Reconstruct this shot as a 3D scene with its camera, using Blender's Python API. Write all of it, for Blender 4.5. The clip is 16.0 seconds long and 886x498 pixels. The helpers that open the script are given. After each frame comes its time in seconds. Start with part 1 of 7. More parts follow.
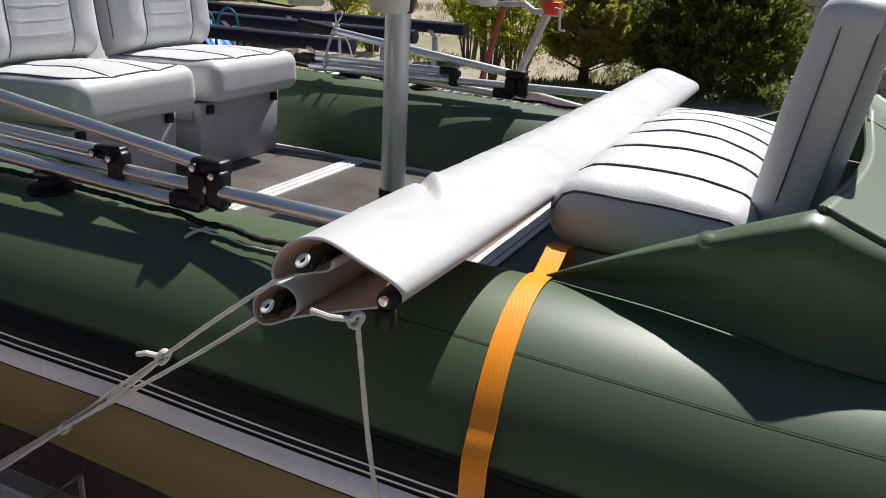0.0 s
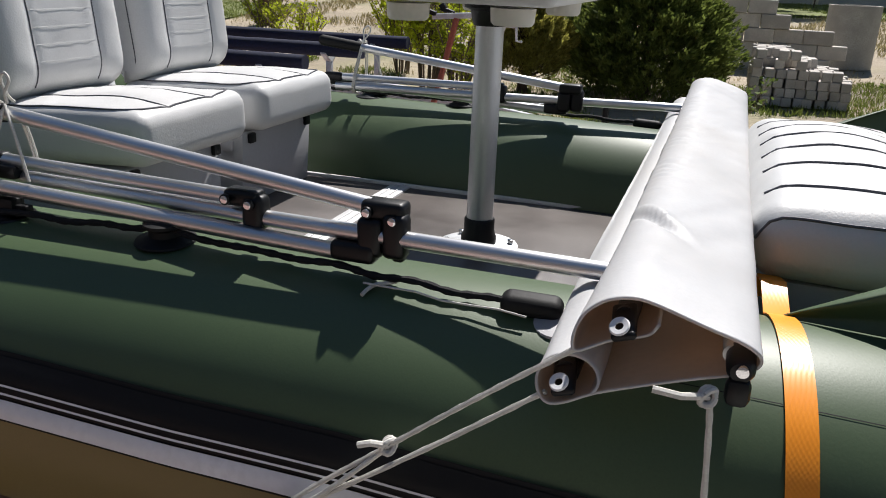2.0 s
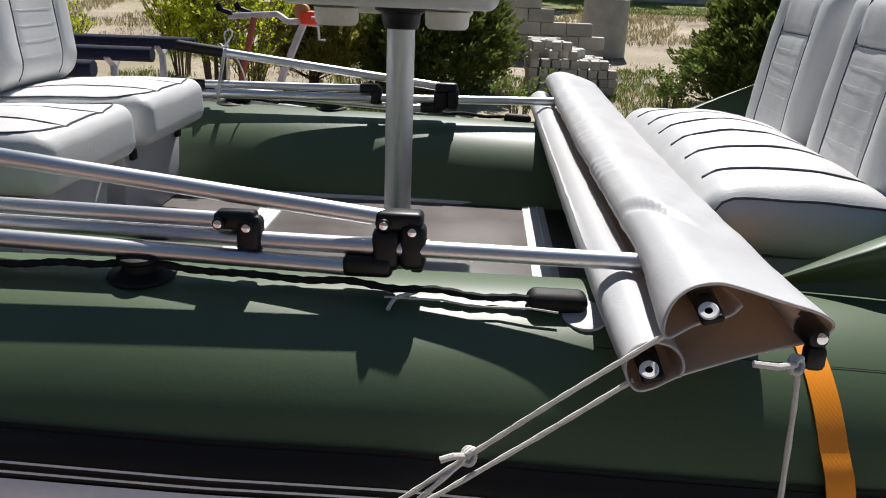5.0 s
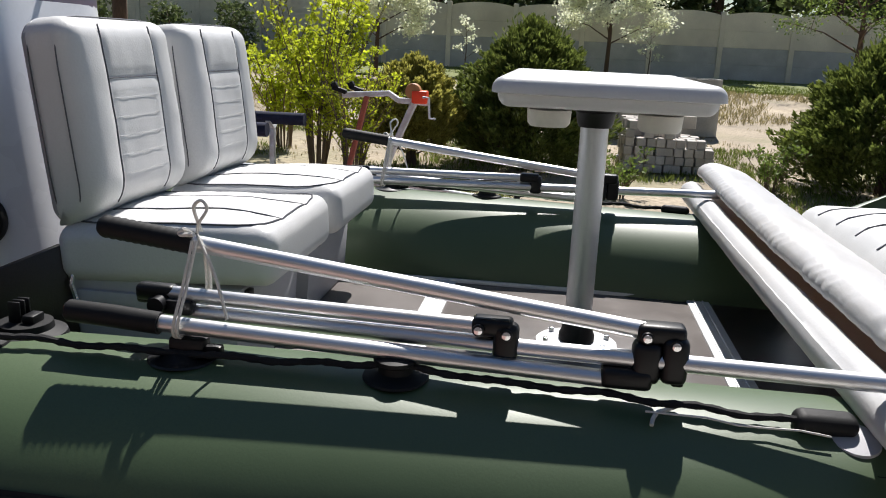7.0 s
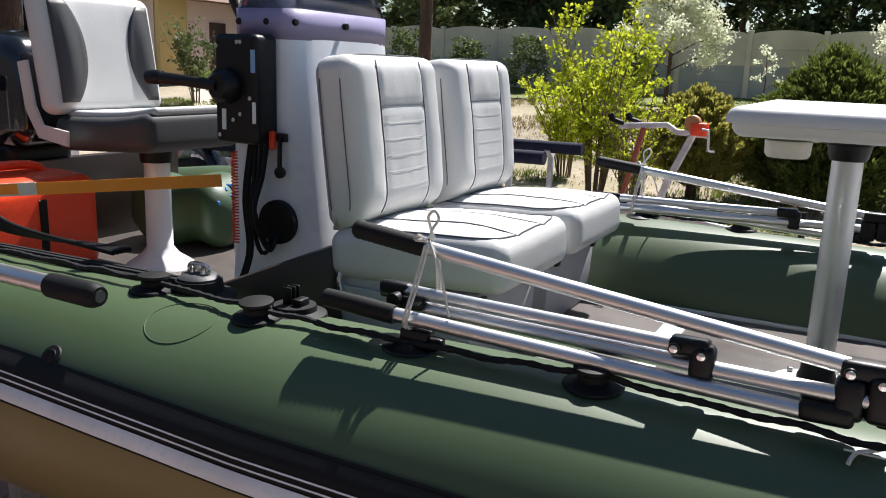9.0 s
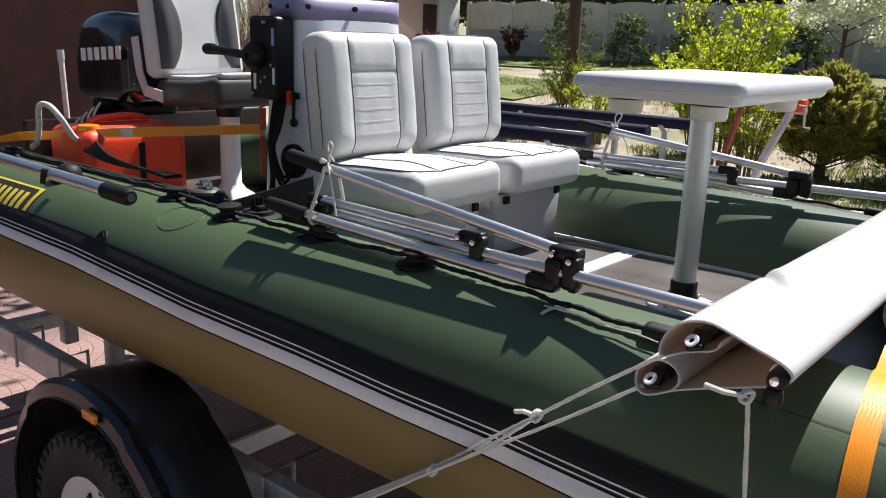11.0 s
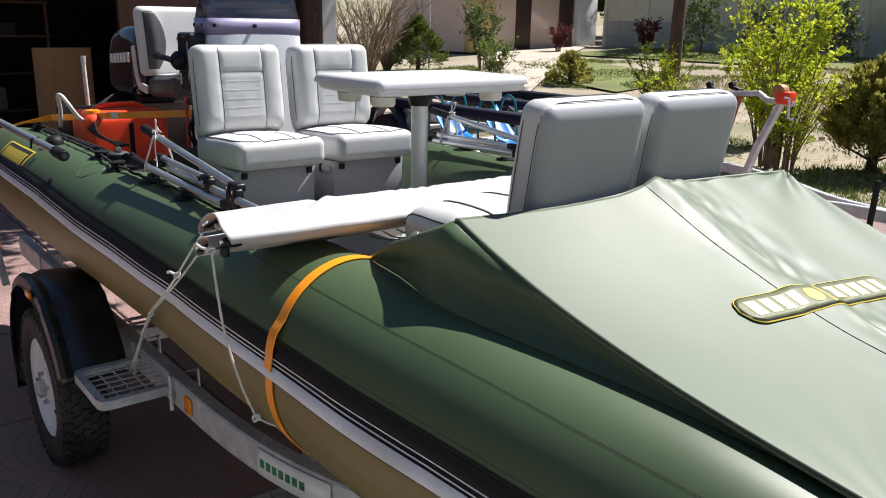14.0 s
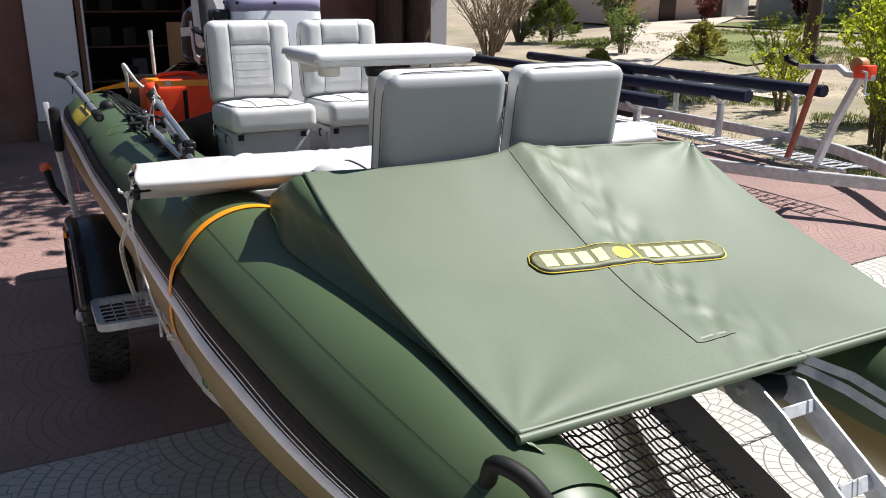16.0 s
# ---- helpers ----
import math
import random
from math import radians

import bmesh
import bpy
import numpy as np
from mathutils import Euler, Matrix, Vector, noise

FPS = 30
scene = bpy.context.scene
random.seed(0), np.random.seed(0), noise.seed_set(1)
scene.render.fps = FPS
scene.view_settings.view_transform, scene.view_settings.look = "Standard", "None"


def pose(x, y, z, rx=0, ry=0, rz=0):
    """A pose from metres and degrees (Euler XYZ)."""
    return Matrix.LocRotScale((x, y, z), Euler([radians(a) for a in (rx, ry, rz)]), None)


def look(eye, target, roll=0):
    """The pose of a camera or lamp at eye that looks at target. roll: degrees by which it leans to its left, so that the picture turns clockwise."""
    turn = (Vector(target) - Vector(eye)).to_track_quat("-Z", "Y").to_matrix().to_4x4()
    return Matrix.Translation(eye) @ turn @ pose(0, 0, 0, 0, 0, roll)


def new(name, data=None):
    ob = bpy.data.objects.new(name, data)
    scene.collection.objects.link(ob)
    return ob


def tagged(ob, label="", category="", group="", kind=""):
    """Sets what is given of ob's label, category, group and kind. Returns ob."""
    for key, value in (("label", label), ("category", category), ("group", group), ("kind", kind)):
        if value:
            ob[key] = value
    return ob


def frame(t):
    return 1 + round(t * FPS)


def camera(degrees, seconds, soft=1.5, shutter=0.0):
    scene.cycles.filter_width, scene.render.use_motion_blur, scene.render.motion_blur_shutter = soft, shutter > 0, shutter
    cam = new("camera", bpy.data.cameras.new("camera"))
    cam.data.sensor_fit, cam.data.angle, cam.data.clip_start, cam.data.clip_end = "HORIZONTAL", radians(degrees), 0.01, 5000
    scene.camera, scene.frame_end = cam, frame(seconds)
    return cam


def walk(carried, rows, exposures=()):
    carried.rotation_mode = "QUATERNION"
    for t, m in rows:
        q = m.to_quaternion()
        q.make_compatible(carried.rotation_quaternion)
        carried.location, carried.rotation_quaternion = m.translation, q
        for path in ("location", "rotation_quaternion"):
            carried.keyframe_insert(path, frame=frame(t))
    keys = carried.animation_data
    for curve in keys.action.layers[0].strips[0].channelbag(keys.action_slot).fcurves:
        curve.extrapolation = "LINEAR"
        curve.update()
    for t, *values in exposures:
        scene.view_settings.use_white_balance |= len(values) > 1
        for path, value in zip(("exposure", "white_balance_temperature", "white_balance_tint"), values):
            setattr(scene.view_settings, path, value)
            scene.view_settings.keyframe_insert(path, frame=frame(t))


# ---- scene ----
cam = camera(57.0, 16.0, soft=1.0)
PATH = [
    (0, (0.98, -1.705, 1.718), (0.185, -0.005, 1.026), 3.1),
    (0.5, (0.918, -1.664, 1.725), (-0.001, -0.027, 1.036), 3.8),
    (1, (0.77, -1.674, 1.713), (-0.139, -0.031, 1.024), 4.0),
    (1.5, (0.574, -1.686, 1.7), (-0.183, 0.036, 1.022), 2.8),
    (2, (0.503, -1.708, 1.687), (-0.094, 0.085, 1.032), 2.3),
    (2.5, (0.442, -1.775, 1.684), (-0.003, 0.066, 1.043), 1.9),
    (3, (0.385, -1.806, 1.694), (0.027, 0.056, 1.058), 1.6),
    (3.2, (0.331, -1.806, 1.697), (0.047, 0.067, 1.055), 2.1),
    (5.3, (0.152, -1.75, 1.688), (0.082, 0.143, 1.046), 2.3),
    (5.5, (0.124, -1.741, 1.69), (0.047, 0.154, 1.053), 2.5),
    (6, (0.038, -1.751, 1.705), (-0.075, 0.151, 1.098), 2.0),
    (6.5, (-0.037, -1.768, 1.721), (-0.214, 0.148, 1.177), 2.0),
    (7, (-0.086, -1.777, 1.731), (-0.336, 0.147, 1.244), 2.6),
    (7.5, (-0.113, -1.798, 1.741), (-0.462, 0.12, 1.295), 2.6),
    (8, (-0.101, -1.814, 1.748), (-0.562, 0.085, 1.325), 2.9),
    (8.5, (-0.051, -1.831, 1.747), (-0.729, -0.001, 1.309), 2.8),
    (9, (0.045, -1.855, 1.736), (-0.855, -0.124, 1.294), 2.1),
    (9.2, (0.092, -1.876, 1.729), (-0.866, -0.18, 1.278), 1.9),
    (11.3, (1.004, -1.997, 1.756), (-0.26, -0.537, 1.233), 2.2),
    (11.5, (1.106, -1.999, 1.758), (-0.177, -0.56, 1.225), 2.2),
    (12, (1.352, -1.976, 1.788), (0.041, -0.566, 1.246), 1.9),
    (12.5, (1.646, -1.886, 1.798), (0.29, -0.518, 1.26), 2.1),
    (13, (1.896, -1.844, 1.825), (0.472, -0.545, 1.291), 1.4),
    (13.5, (2.149, -1.811, 1.849), (0.679, -0.565, 1.312), 1.2),
    (14, (2.398, -1.734, 1.865), (0.895, -0.529, 1.327), 1.2),
    (14.5, (2.626, -1.651, 1.876), (1.03, -0.577, 1.332), 0.9),
    (15, (2.816, -1.585, 1.885), (1.159, -0.607, 1.341), 0.2),
    (15.5, (2.966, -1.464, 1.9), (1.292, -0.536, 1.321), -0.1),
    (16, (3.065, -1.232, 1.898), (1.377, -0.346, 1.292), 0.5),
]
walk(cam, [(t, look(eye, target, roll)) for t, eye, target, roll in PATH],
     exposures=[(0, 0.56), (2.5, 0.58), (6, 0.70), (7.5, 0.88), (9, 1.04), (11.5, 0.94), (14, 0.88), (16, 0.90)])

# ---- light ----
SUN = Vector((0.055, 0.580, 0.813)).normalized()
world = bpy.data.worlds.new("sky")
scene.world = world
world.use_nodes = True
_n, _l = world.node_tree.nodes, world.node_tree.links
_sky = _n.new("ShaderNodeTexSky")
_sky.sky_type, _sky.sun_disc = "NISHITA", False
_sky.sun_elevation, _sky.sun_rotation = math.asin(SUN.z), math.atan2(SUN.x, SUN.y)
_sky.air_density, _sky.dust_density = 1.15, 0.2
_sky.ozone_density = 3.0
_l.new(_sky.outputs[0], _n["Background"].inputs[0])
_n["Background"].inputs[1].default_value = 0.046
sun = new("sun", bpy.data.lights.new("sun", "SUN"))
sun.data.energy, sun.data.angle, sun.data.color = 4.8, radians(0.55), (1.0, 0.96, 0.925)
sun.matrix_world = look((0, 0, 30), Vector((0, 0, 30)) - SUN)


# ---- materials ----
def mat(name, base, rough=0.55, metal=0.0, var=0.18, scale=6.0, fine=90.0, bump=0.12, dirt=None, dirt_amount=0.3,
        sheen=0.0, coat=0.0, stretch=(1, 1, 1), island=0.0, objrand=0.0, trans=0.0, spec=0.5, bdist=0.002):
    """Base colour with broad and fine variation, optional dirt patches, and a fine bump."""
    m = bpy.data.materials.new(name)
    m.use_nodes = True
    n, l = m.node_tree.nodes, m.node_tree.links
    p = n["Principled BSDF"]
    mp = n.new("ShaderNodeMapping")
    mp.inputs["Scale"].default_value = stretch
    l.new(n.new("ShaderNodeNewGeometry").outputs["Position"], mp.inputs[0])

    def tex(s, detail=4):
        t = n.new("ShaderNodeTexNoise")
        t.inputs["Scale"].default_value, t.inputs["Detail"].default_value = s, detail
        l.new(mp.outputs[0], t.inputs["Vector"])
        return t.outputs[0]

    def mix(fac, a, b):
        x = n.new("ShaderNodeMix")
        x.data_type = "RGBA"
        for s, v in ((x.inputs[0], fac), (x.inputs[6], a), (x.inputs[7], b)):
            if isinstance(v, (tuple, list)):
                s.default_value = (*v[:3], 1)
            elif isinstance(v, (int, float)):
                s.default_value = v
            else:
                l.new(v, s)
        return x.outputs[2]

    def ramp(v, a, b):
        r = n.new("ShaderNodeMapRange")
        r.inputs[1].default_value, r.inputs[2].default_value = a, b
        l.new(v, r.inputs[0])
        return r.outputs[0]

    broad, small = tex(scale), tex(fine, 6)
    lo, hi = [c * (1 - var) for c in base], [min(1, c * (1 + var)) for c in base]
    col = mix(ramp(broad, 0.3, 0.7), tuple(lo), tuple(hi))
    col = mix(ramp(small, 0.42, 0.75), col, tuple(c * (1 - var * 0.9) for c in base))
    if dirt:
        d = ramp(tex(scale * 0.45, 8), 0.52, 0.72)
        g = n.new("ShaderNodeMath")
        g.operation, g.inputs[1].default_value = "MULTIPLY", dirt_amount
        l.new(d, g.inputs[0])
        col = mix(g.outputs[0], col, dirt)
    if island or objrand:
        src = n.new("ShaderNodeNewGeometry").outputs["Random Per Island"] if island else n.new("ShaderNodeObjectInfo").outputs["Random"]
        h = n.new("ShaderNodeHueSaturation")
        k = island or objrand
        r = n.new("ShaderNodeMapRange")
        r.inputs[3].default_value, r.inputs[4].default_value = 1 - k, 1 + k
        l.new(src, r.inputs[0])
        l.new(r.outputs[0], h.inputs["Value"])
        l.new(col, h.inputs["Color"])
        col = h.outputs[0]
    l.new(col, p.inputs["Base Color"])
    rr = n.new("ShaderNodeMapRange")
    rr.inputs[3].default_value, rr.inputs[4].default_value = max(0.03, rough - 0.09), min(1, rough + 0.09)
    l.new(broad, rr.inputs[0])
    l.new(rr.outputs[0], p.inputs["Roughness"])
    p.inputs["Metallic"].default_value = metal
    p.inputs["Specular IOR Level"].default_value = spec
    p.inputs["Sheen Weight"].default_value, p.inputs["Coat Weight"].default_value = sheen, coat
    if trans:
        p.inputs["Transmission Weight"].default_value = trans
    if bump:
        b = n.new("ShaderNodeBump")
        b.inputs["Strength"].default_value, b.inputs["Distance"].default_value = bump, bdist
        l.new(small, b.inputs["Height"])
        l.new(b.outputs[0], p.inputs["Normal"])
    return m


def leafy(name, base, glow=0.35, island=0.35):
    """Foliage: matt front, some light through the leaf."""
    m = mat(name, base, rough=0.6, var=0.2, scale=3, fine=40, bump=0, island=island, spec=0.25)
    n, l = m.node_tree.nodes, m.node_tree.links
    p, out = n["Principled BSDF"], n["Material Output"]
    t = n.new("ShaderNodeBsdfTranslucent")
    mx = n.new("ShaderNodeMixShader")
    mx.inputs[0].default_value = glow
    l.new(p.inputs["Base Color"].links[0].from_socket, t.inputs[0])
    l.new(p.outputs[0], mx.inputs[1]), l.new(t.outputs[0], mx.inputs[2]), l.new(mx.outputs[0], out.inputs[0])
    return m


def weave(m, scale, strength, dist=0.0006):
    """A woven cloth relief of crossing threads on a material."""
    n, l = m.node_tree.nodes, m.node_tree.links
    p = n["Principled BSDF"]
    tc = n.new("ShaderNodeTexCoord")
    total = None
    for turn in (0.785, -0.785):
        mp = n.new("ShaderNodeMapping")
        mp.inputs["Rotation"].default_value = (0.5, turn, turn)
        w = n.new("ShaderNodeTexWave")
        w.inputs["Scale"].default_value, w.inputs["Distortion"].default_value = scale, 0.4
        l.new(tc.outputs["Object"], mp.inputs[0]), l.new(mp.outputs[0], w.inputs[0])
        if total is None:
            total = w.outputs["Fac"]
        else:
            a = n.new("ShaderNodeMath")
            a.operation = "ADD"
            l.new(total, a.inputs[0]), l.new(w.outputs["Fac"], a.inputs[1])
            total = a.outputs[0]
    b = n.new("ShaderNodeBump")
    b.inputs["Strength"].default_value, b.inputs["Distance"].default_value = strength, dist
    l.new(total, b.inputs["Height"])
    if p.inputs["Normal"].links:
        l.new(p.inputs["Normal"].links[0].from_socket, b.inputs["Normal"])
    l.new(b.outputs[0], p.inputs["Normal"])
    return m


M = {
    "green_pvc": weave(mat("green_pvc", (0.056, 0.090, 0.040), 0.46, spec=0.5, var=0.10, scale=2.5, fine=300, bump=0.06, dirt=(0.075, 0.085, 0.06), dirt_amount=0.2), 420, 0.015),
    "khaki_pvc": weave(mat("khaki_pvc", (0.205, 0.156, 0.060), 0.42, spec=0.3, var=0.10, scale=2.5, fine=300, bump=0.05, dirt=(0.09, 0.07, 0.04), dirt_amount=0.3), 420, 0.05),
    # paler and greyer than green_pvc: the cloth's sheen is painted into this colour
    "cover_pvc": mat("cover_pvc", (0.115, 0.146, 0.097), 0.53, var=0.08, scale=3, fine=160, bump=0.08, dirt=(0.135, 0.16, 0.12), dirt_amount=0.25, spec=0.5),
    "black_rubber": mat("black_rubber", (0.0045, 0.0045, 0.005), 0.62, spec=0.3, var=0.25, scale=9, fine=150, bump=0.15),
    "black_plastic": mat("black_plastic", (0.004, 0.004, 0.005), 0.42, spec=0.35, var=0.2, scale=12, fine=260, bump=0.1),
    "white_strip": mat("white_strip", (0.70, 0.70, 0.74), 0.45, var=0.08, scale=7, dirt=(0.35, 0.32, 0.28), dirt_amount=0.3),
    "vinyl": mat("vinyl", (0.575, 0.575, 0.57), 0.44, var=0.06, scale=5, fine=220, bump=0.22, dirt=(0.44, 0.43, 0.42), dirt_amount=0.35),
    "vinyl_dark": mat("vinyl_dark", (0.05, 0.05, 0.053), 0.55, var=0.1, scale=6, fine=220, bump=0.2),
    "vinyl_grey": mat("vinyl_grey", (0.31, 0.32, 0.34), 0.45, var=0.06, scale=5, fine=220, bump=0.22),
    "green_bag": mat("green_bag", (0.035, 0.075, 0.03), 0.5, var=0.15, scale=5, bump=0.2),
    "red_lamp": mat("red_lamp", (0.65, 0.12, 0.04), 0.25, var=0.1),
    "piping": mat("piping", (0.085, 0.085, 0.095), 0.5, bump=0.05),
    "awning": mat("awning", (0.585, 0.595, 0.605), 0.48, var=0.06, scale=4, fine=160, bump=0.2, dirt=(0.42, 0.40, 0.36), dirt_amount=0.35),
    # same sheet's inner side: light coming through it is painted in as tan
    "awning_in": mat("awning_in", (0.52, 0.43, 0.35), 0.6, var=0.1, scale=8, bump=0.1),
    "grey_box": mat("grey_box", (0.40, 0.40, 0.42), 0.5, var=0.06, scale=5, bump=0.15, dirt=(0.3, 0.3, 0.3)),
    "alu": mat("alu", (0.72, 0.72, 0.73), 0.36, metal=1.0, var=0.10, scale=14, fine=200, bump=0.06, stretch=(0.25, 4, 4)),
    "alu_satin": mat("alu_satin", (0.66, 0.67, 0.68), 0.42, metal=0.8, var=0.06, scale=10, fine=240, bump=0.02, stretch=(3, 3, 0.3)),
    # aluminium made near-white: the sun's glare is put into the colour
    "joiner": mat("joiner", (0.62, 0.62, 0.62), 0.45, metal=0.25, var=0.08, scale=12, fine=200, bump=0.08),
    "webbing": mat("webbing", (0.42, 0.42, 0.41), 0.6, var=0.2, scale=30, fine=300, bump=0.2),
    "galv": mat("galv", (0.56, 0.57, 0.59), 0.42, metal=0.35, var=0.22, scale=14, fine=60, bump=0.1, dirt=(0.3, 0.29, 0.27)),
    "steel": mat("steel", (0.62, 0.62, 0.63), 0.22, metal=1.0, var=0.1, scale=20),
    "table": mat("table", (0.58, 0.58, 0.585), 0.36, var=0.03, scale=6, fine=200, bump=0.06),
    "cream": mat("cream", (0.66, 0.63, 0.55), 0.4, var=0.05),
    "gelcoat": mat("gelcoat", (0.84, 0.85, 0.88), 0.30, var=0.04, scale=4, bump=0.03, coat=0.3),
    "lilac": mat("lilac", (0.30, 0.27, 0.42), 0.35, var=0.08, scale=6, bump=0.05),
    "floor_ply": mat("floor_ply", (0.080, 0.067, 0.061), 0.42, var=0.25, scale=7, fine=300, bump=0.3, dirt=(0.17, 0.155, 0.145), dirt_amount=0.5, spec=0.5),
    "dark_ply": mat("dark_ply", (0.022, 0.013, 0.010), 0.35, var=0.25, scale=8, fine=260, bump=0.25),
    "orange_web": weave(mat("orange_web", (0.98, 0.32, 0.016), 0.36, var=0.05, scale=12, fine=500, bump=0.0), 105, 0.10, 0.0006),
    "rope_white": mat("rope_white", (0.62, 0.60, 0.55), 0.75, var=0.15, scale=30, fine=300, bump=0.4),
    "rope_black": mat("rope_black", (0.006, 0.006, 0.007), 0.85, var=0.3, scale=60, fine=400, bump=0.6),
    "red_plastic": mat("red_plastic", (0.85, 0.06, 0.014), 0.42, var=0.10, scale=8, bump=0.1),
    "pale_yellow": mat("pale_yellow", (0.78, 0.72, 0.30), 0.5, var=0.06, scale=30, bump=0.05),
    "yellow": mat("yellow", (0.72, 0.56, 0.06), 0.55, var=0.1, scale=20, bump=0.1),
    "black_badge": mat("black_badge", (0.02, 0.022, 0.018), 0.5),
    "olive_badge": mat("olive_badge", (0.12, 0.13, 0.055), 0.55, var=0.2, scale=40),
    "amber": mat("amber", (0.85, 0.26, 0.01), 0.25, var=0.1, scale=60),
    "tyre": mat("tyre", (0.022, 0.021, 0.021), 0.72, var=0.3, scale=10, fine=120, bump=0.35, dirt=(0.09, 0.08, 0.07), dirt_amount=0.5),
    "fender": mat("fender", (0.012, 0.013, 0.017), 0.30, var=0.2, scale=5, fine=200, bump=0.08, dirt=(0.05, 0.048, 0.045)),
    "rim": mat("rim", (0.82, 0.83, 0.86), 0.35, var=0.06, scale=12, dirt=(0.5, 0.46, 0.42), dirt_amount=0.25),
    "motor": mat("motor", (0.008, 0.009, 0.012), 0.16, var=0.2, scale=6, bump=0.02, coat=0.6),
    "decal_white": mat("decal_white", (0.78, 0.78, 0.78), 0.4, var=0.04),
    "decal_blue": mat("decal_blue", (0.22, 0.36, 0.60), 0.4, var=0.05),
    "decal_green": mat("decal_green", (0.03, 0.22, 0.09), 0.5),
    "navy_carpet": mat("navy_carpet", (0.010, 0.014, 0.040), 0.9, var=0.4, scale=40, fine=300, bump=0.8),
    "blue_plastic": mat("blue_plastic", (0.02, 0.22, 0.68), 0.35, var=0.1),
    "blue_rope": mat("blue_rope", (0.03, 0.25, 0.75), 0.6, var=0.2, scale=50),
    "teal": mat("teal", (0.01, 0.20, 0.18), 0.35),
    "rust_red": mat("rust_red", (0.30, 0.075, 0.045), 0.6, var=0.25, scale=20, bump=0.2),
    "ply": mat("ply", (0.42, 0.20, 0.075), 0.55, var=0.2, scale=5, stretch=(1, 1, 0.2)),
    "chrome_lens": mat("chrome_lens", (0.8, 0.8, 0.82), 0.12, metal=1.0, var=0.05),
    "screen_tint": mat("screen_tint", (0.12, 0.15, 0.24), 0.08, bump=0, var=0.1, trans=0.85),
    "bark": mat("bark", (0.085, 0.052, 0.034), 0.9, var=0.45, scale=9, fine=45, bump=1.0, bdist=0.02, stretch=(1, 1, 0.25)),
    "twig": mat("twig", (0.16, 0.115, 0.075), 0.85, var=0.3, scale=10, fine=60, bump=0.4),
    "cypress_leaf": leafy("cypress_leaf", (0.14, 0.175, 0.038), 0.42),
    "thuja_leaf": leafy("thuja_leaf", (0.34, 0.32, 0.075), 0.5),
    "bush_leaf": leafy("bush_leaf", (0.46, 0.52, 0.035), 0.55),
    "blossom": leafy("blossom", (0.74, 0.76, 0.58), 0.45, 0.2),
    "spring_leaf": leafy("spring_leaf", (0.14, 0.20, 0.04), 0.45),
    "pine_leaf": leafy("pine_leaf", (0.075, 0.11, 0.04), 0.25, 0.5),
    "far_leaf": leafy("far_leaf", (0.12, 0.155, 0.055), 0.3, 0.5),
    "red_leaf": leafy("red_leaf", (0.14, 0.03, 0.03), 0.3),
    "grass_blade": leafy("grass_blade", (0.16, 0.20, 0.045), 0.35, 0.4),
    "dry_blade": leafy("dry_blade", (0.34, 0.29, 0.15), 0.3, 0.35),
    "fence_grey": mat("fence_grey", (0.40, 0.40, 0.39), 0.85, var=0.15, scale=2.5, fine=40, bump=0.6, dirt=(0.28, 0.28, 0.26), dirt_amount=0.5),
    "fence": mat("fence", (0.62, 0.575, 0.47), 0.85, var=0.15, scale=1.5, fine=40, bump=0.5, dirt=(0.33, 0.30, 0.25), dirt_amount=0.5),
    "brick_grey": mat("brick_grey", (0.50, 0.465, 0.42), 0.85, var=0.15, scale=7, fine=60, bump=0.6, objrand=0.22),
    "concrete": mat("concrete", (0.36, 0.345, 0.31), 0.85, var=0.2, scale=4, fine=60, bump=0.5),
    "white_wall": mat("white_wall", (0.72, 0.72, 0.72), 0.75, var=0.06, scale=1.2, fine=30, bump=0.3, dirt=(0.5, 0.48, 0.45), dirt_amount=0.25),
    "pink_wall": mat("pink_wall", (0.60, 0.46, 0.40), 0.8, var=0.06, scale=1.2, fine=30, bump=0.3),
    "yellow_wall": mat("yellow_wall", (0.50, 0.36, 0.15), 0.8, var=0.08, scale=1.2),
    "brown_wall": mat("brown_wall", (0.155, 0.058, 0.042), 0.55, var=0.25, scale=2.5, fine=18, bump=0.3, dirt=(0.24, 0.14, 0.11), dirt_amount=0.5),
    # dark tone for the added wall that keeps sky light off near faces
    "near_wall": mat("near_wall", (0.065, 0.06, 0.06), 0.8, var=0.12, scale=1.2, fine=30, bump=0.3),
    "stone": mat("stone", (0.20, 0.18, 0.16), 0.85, var=0.3, scale=6, fine=40, bump=0.6),
    # shade inside the garage is put into this dark colour
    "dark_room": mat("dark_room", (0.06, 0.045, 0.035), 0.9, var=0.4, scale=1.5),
    "wood_brown": mat("wood_brown", (0.14, 0.06, 0.03), 0.6, var=0.25, scale=4, stretch=(1, 1, 0.15)),
    "door_dark": mat("door_dark", (0.05, 0.025, 0.018), 0.5, var=0.25, scale=4, stretch=(1, 1, 0.2)),
    "roof": mat("roof", (0.16, 0.09, 0.07), 0.8, var=0.2, scale=3),
}


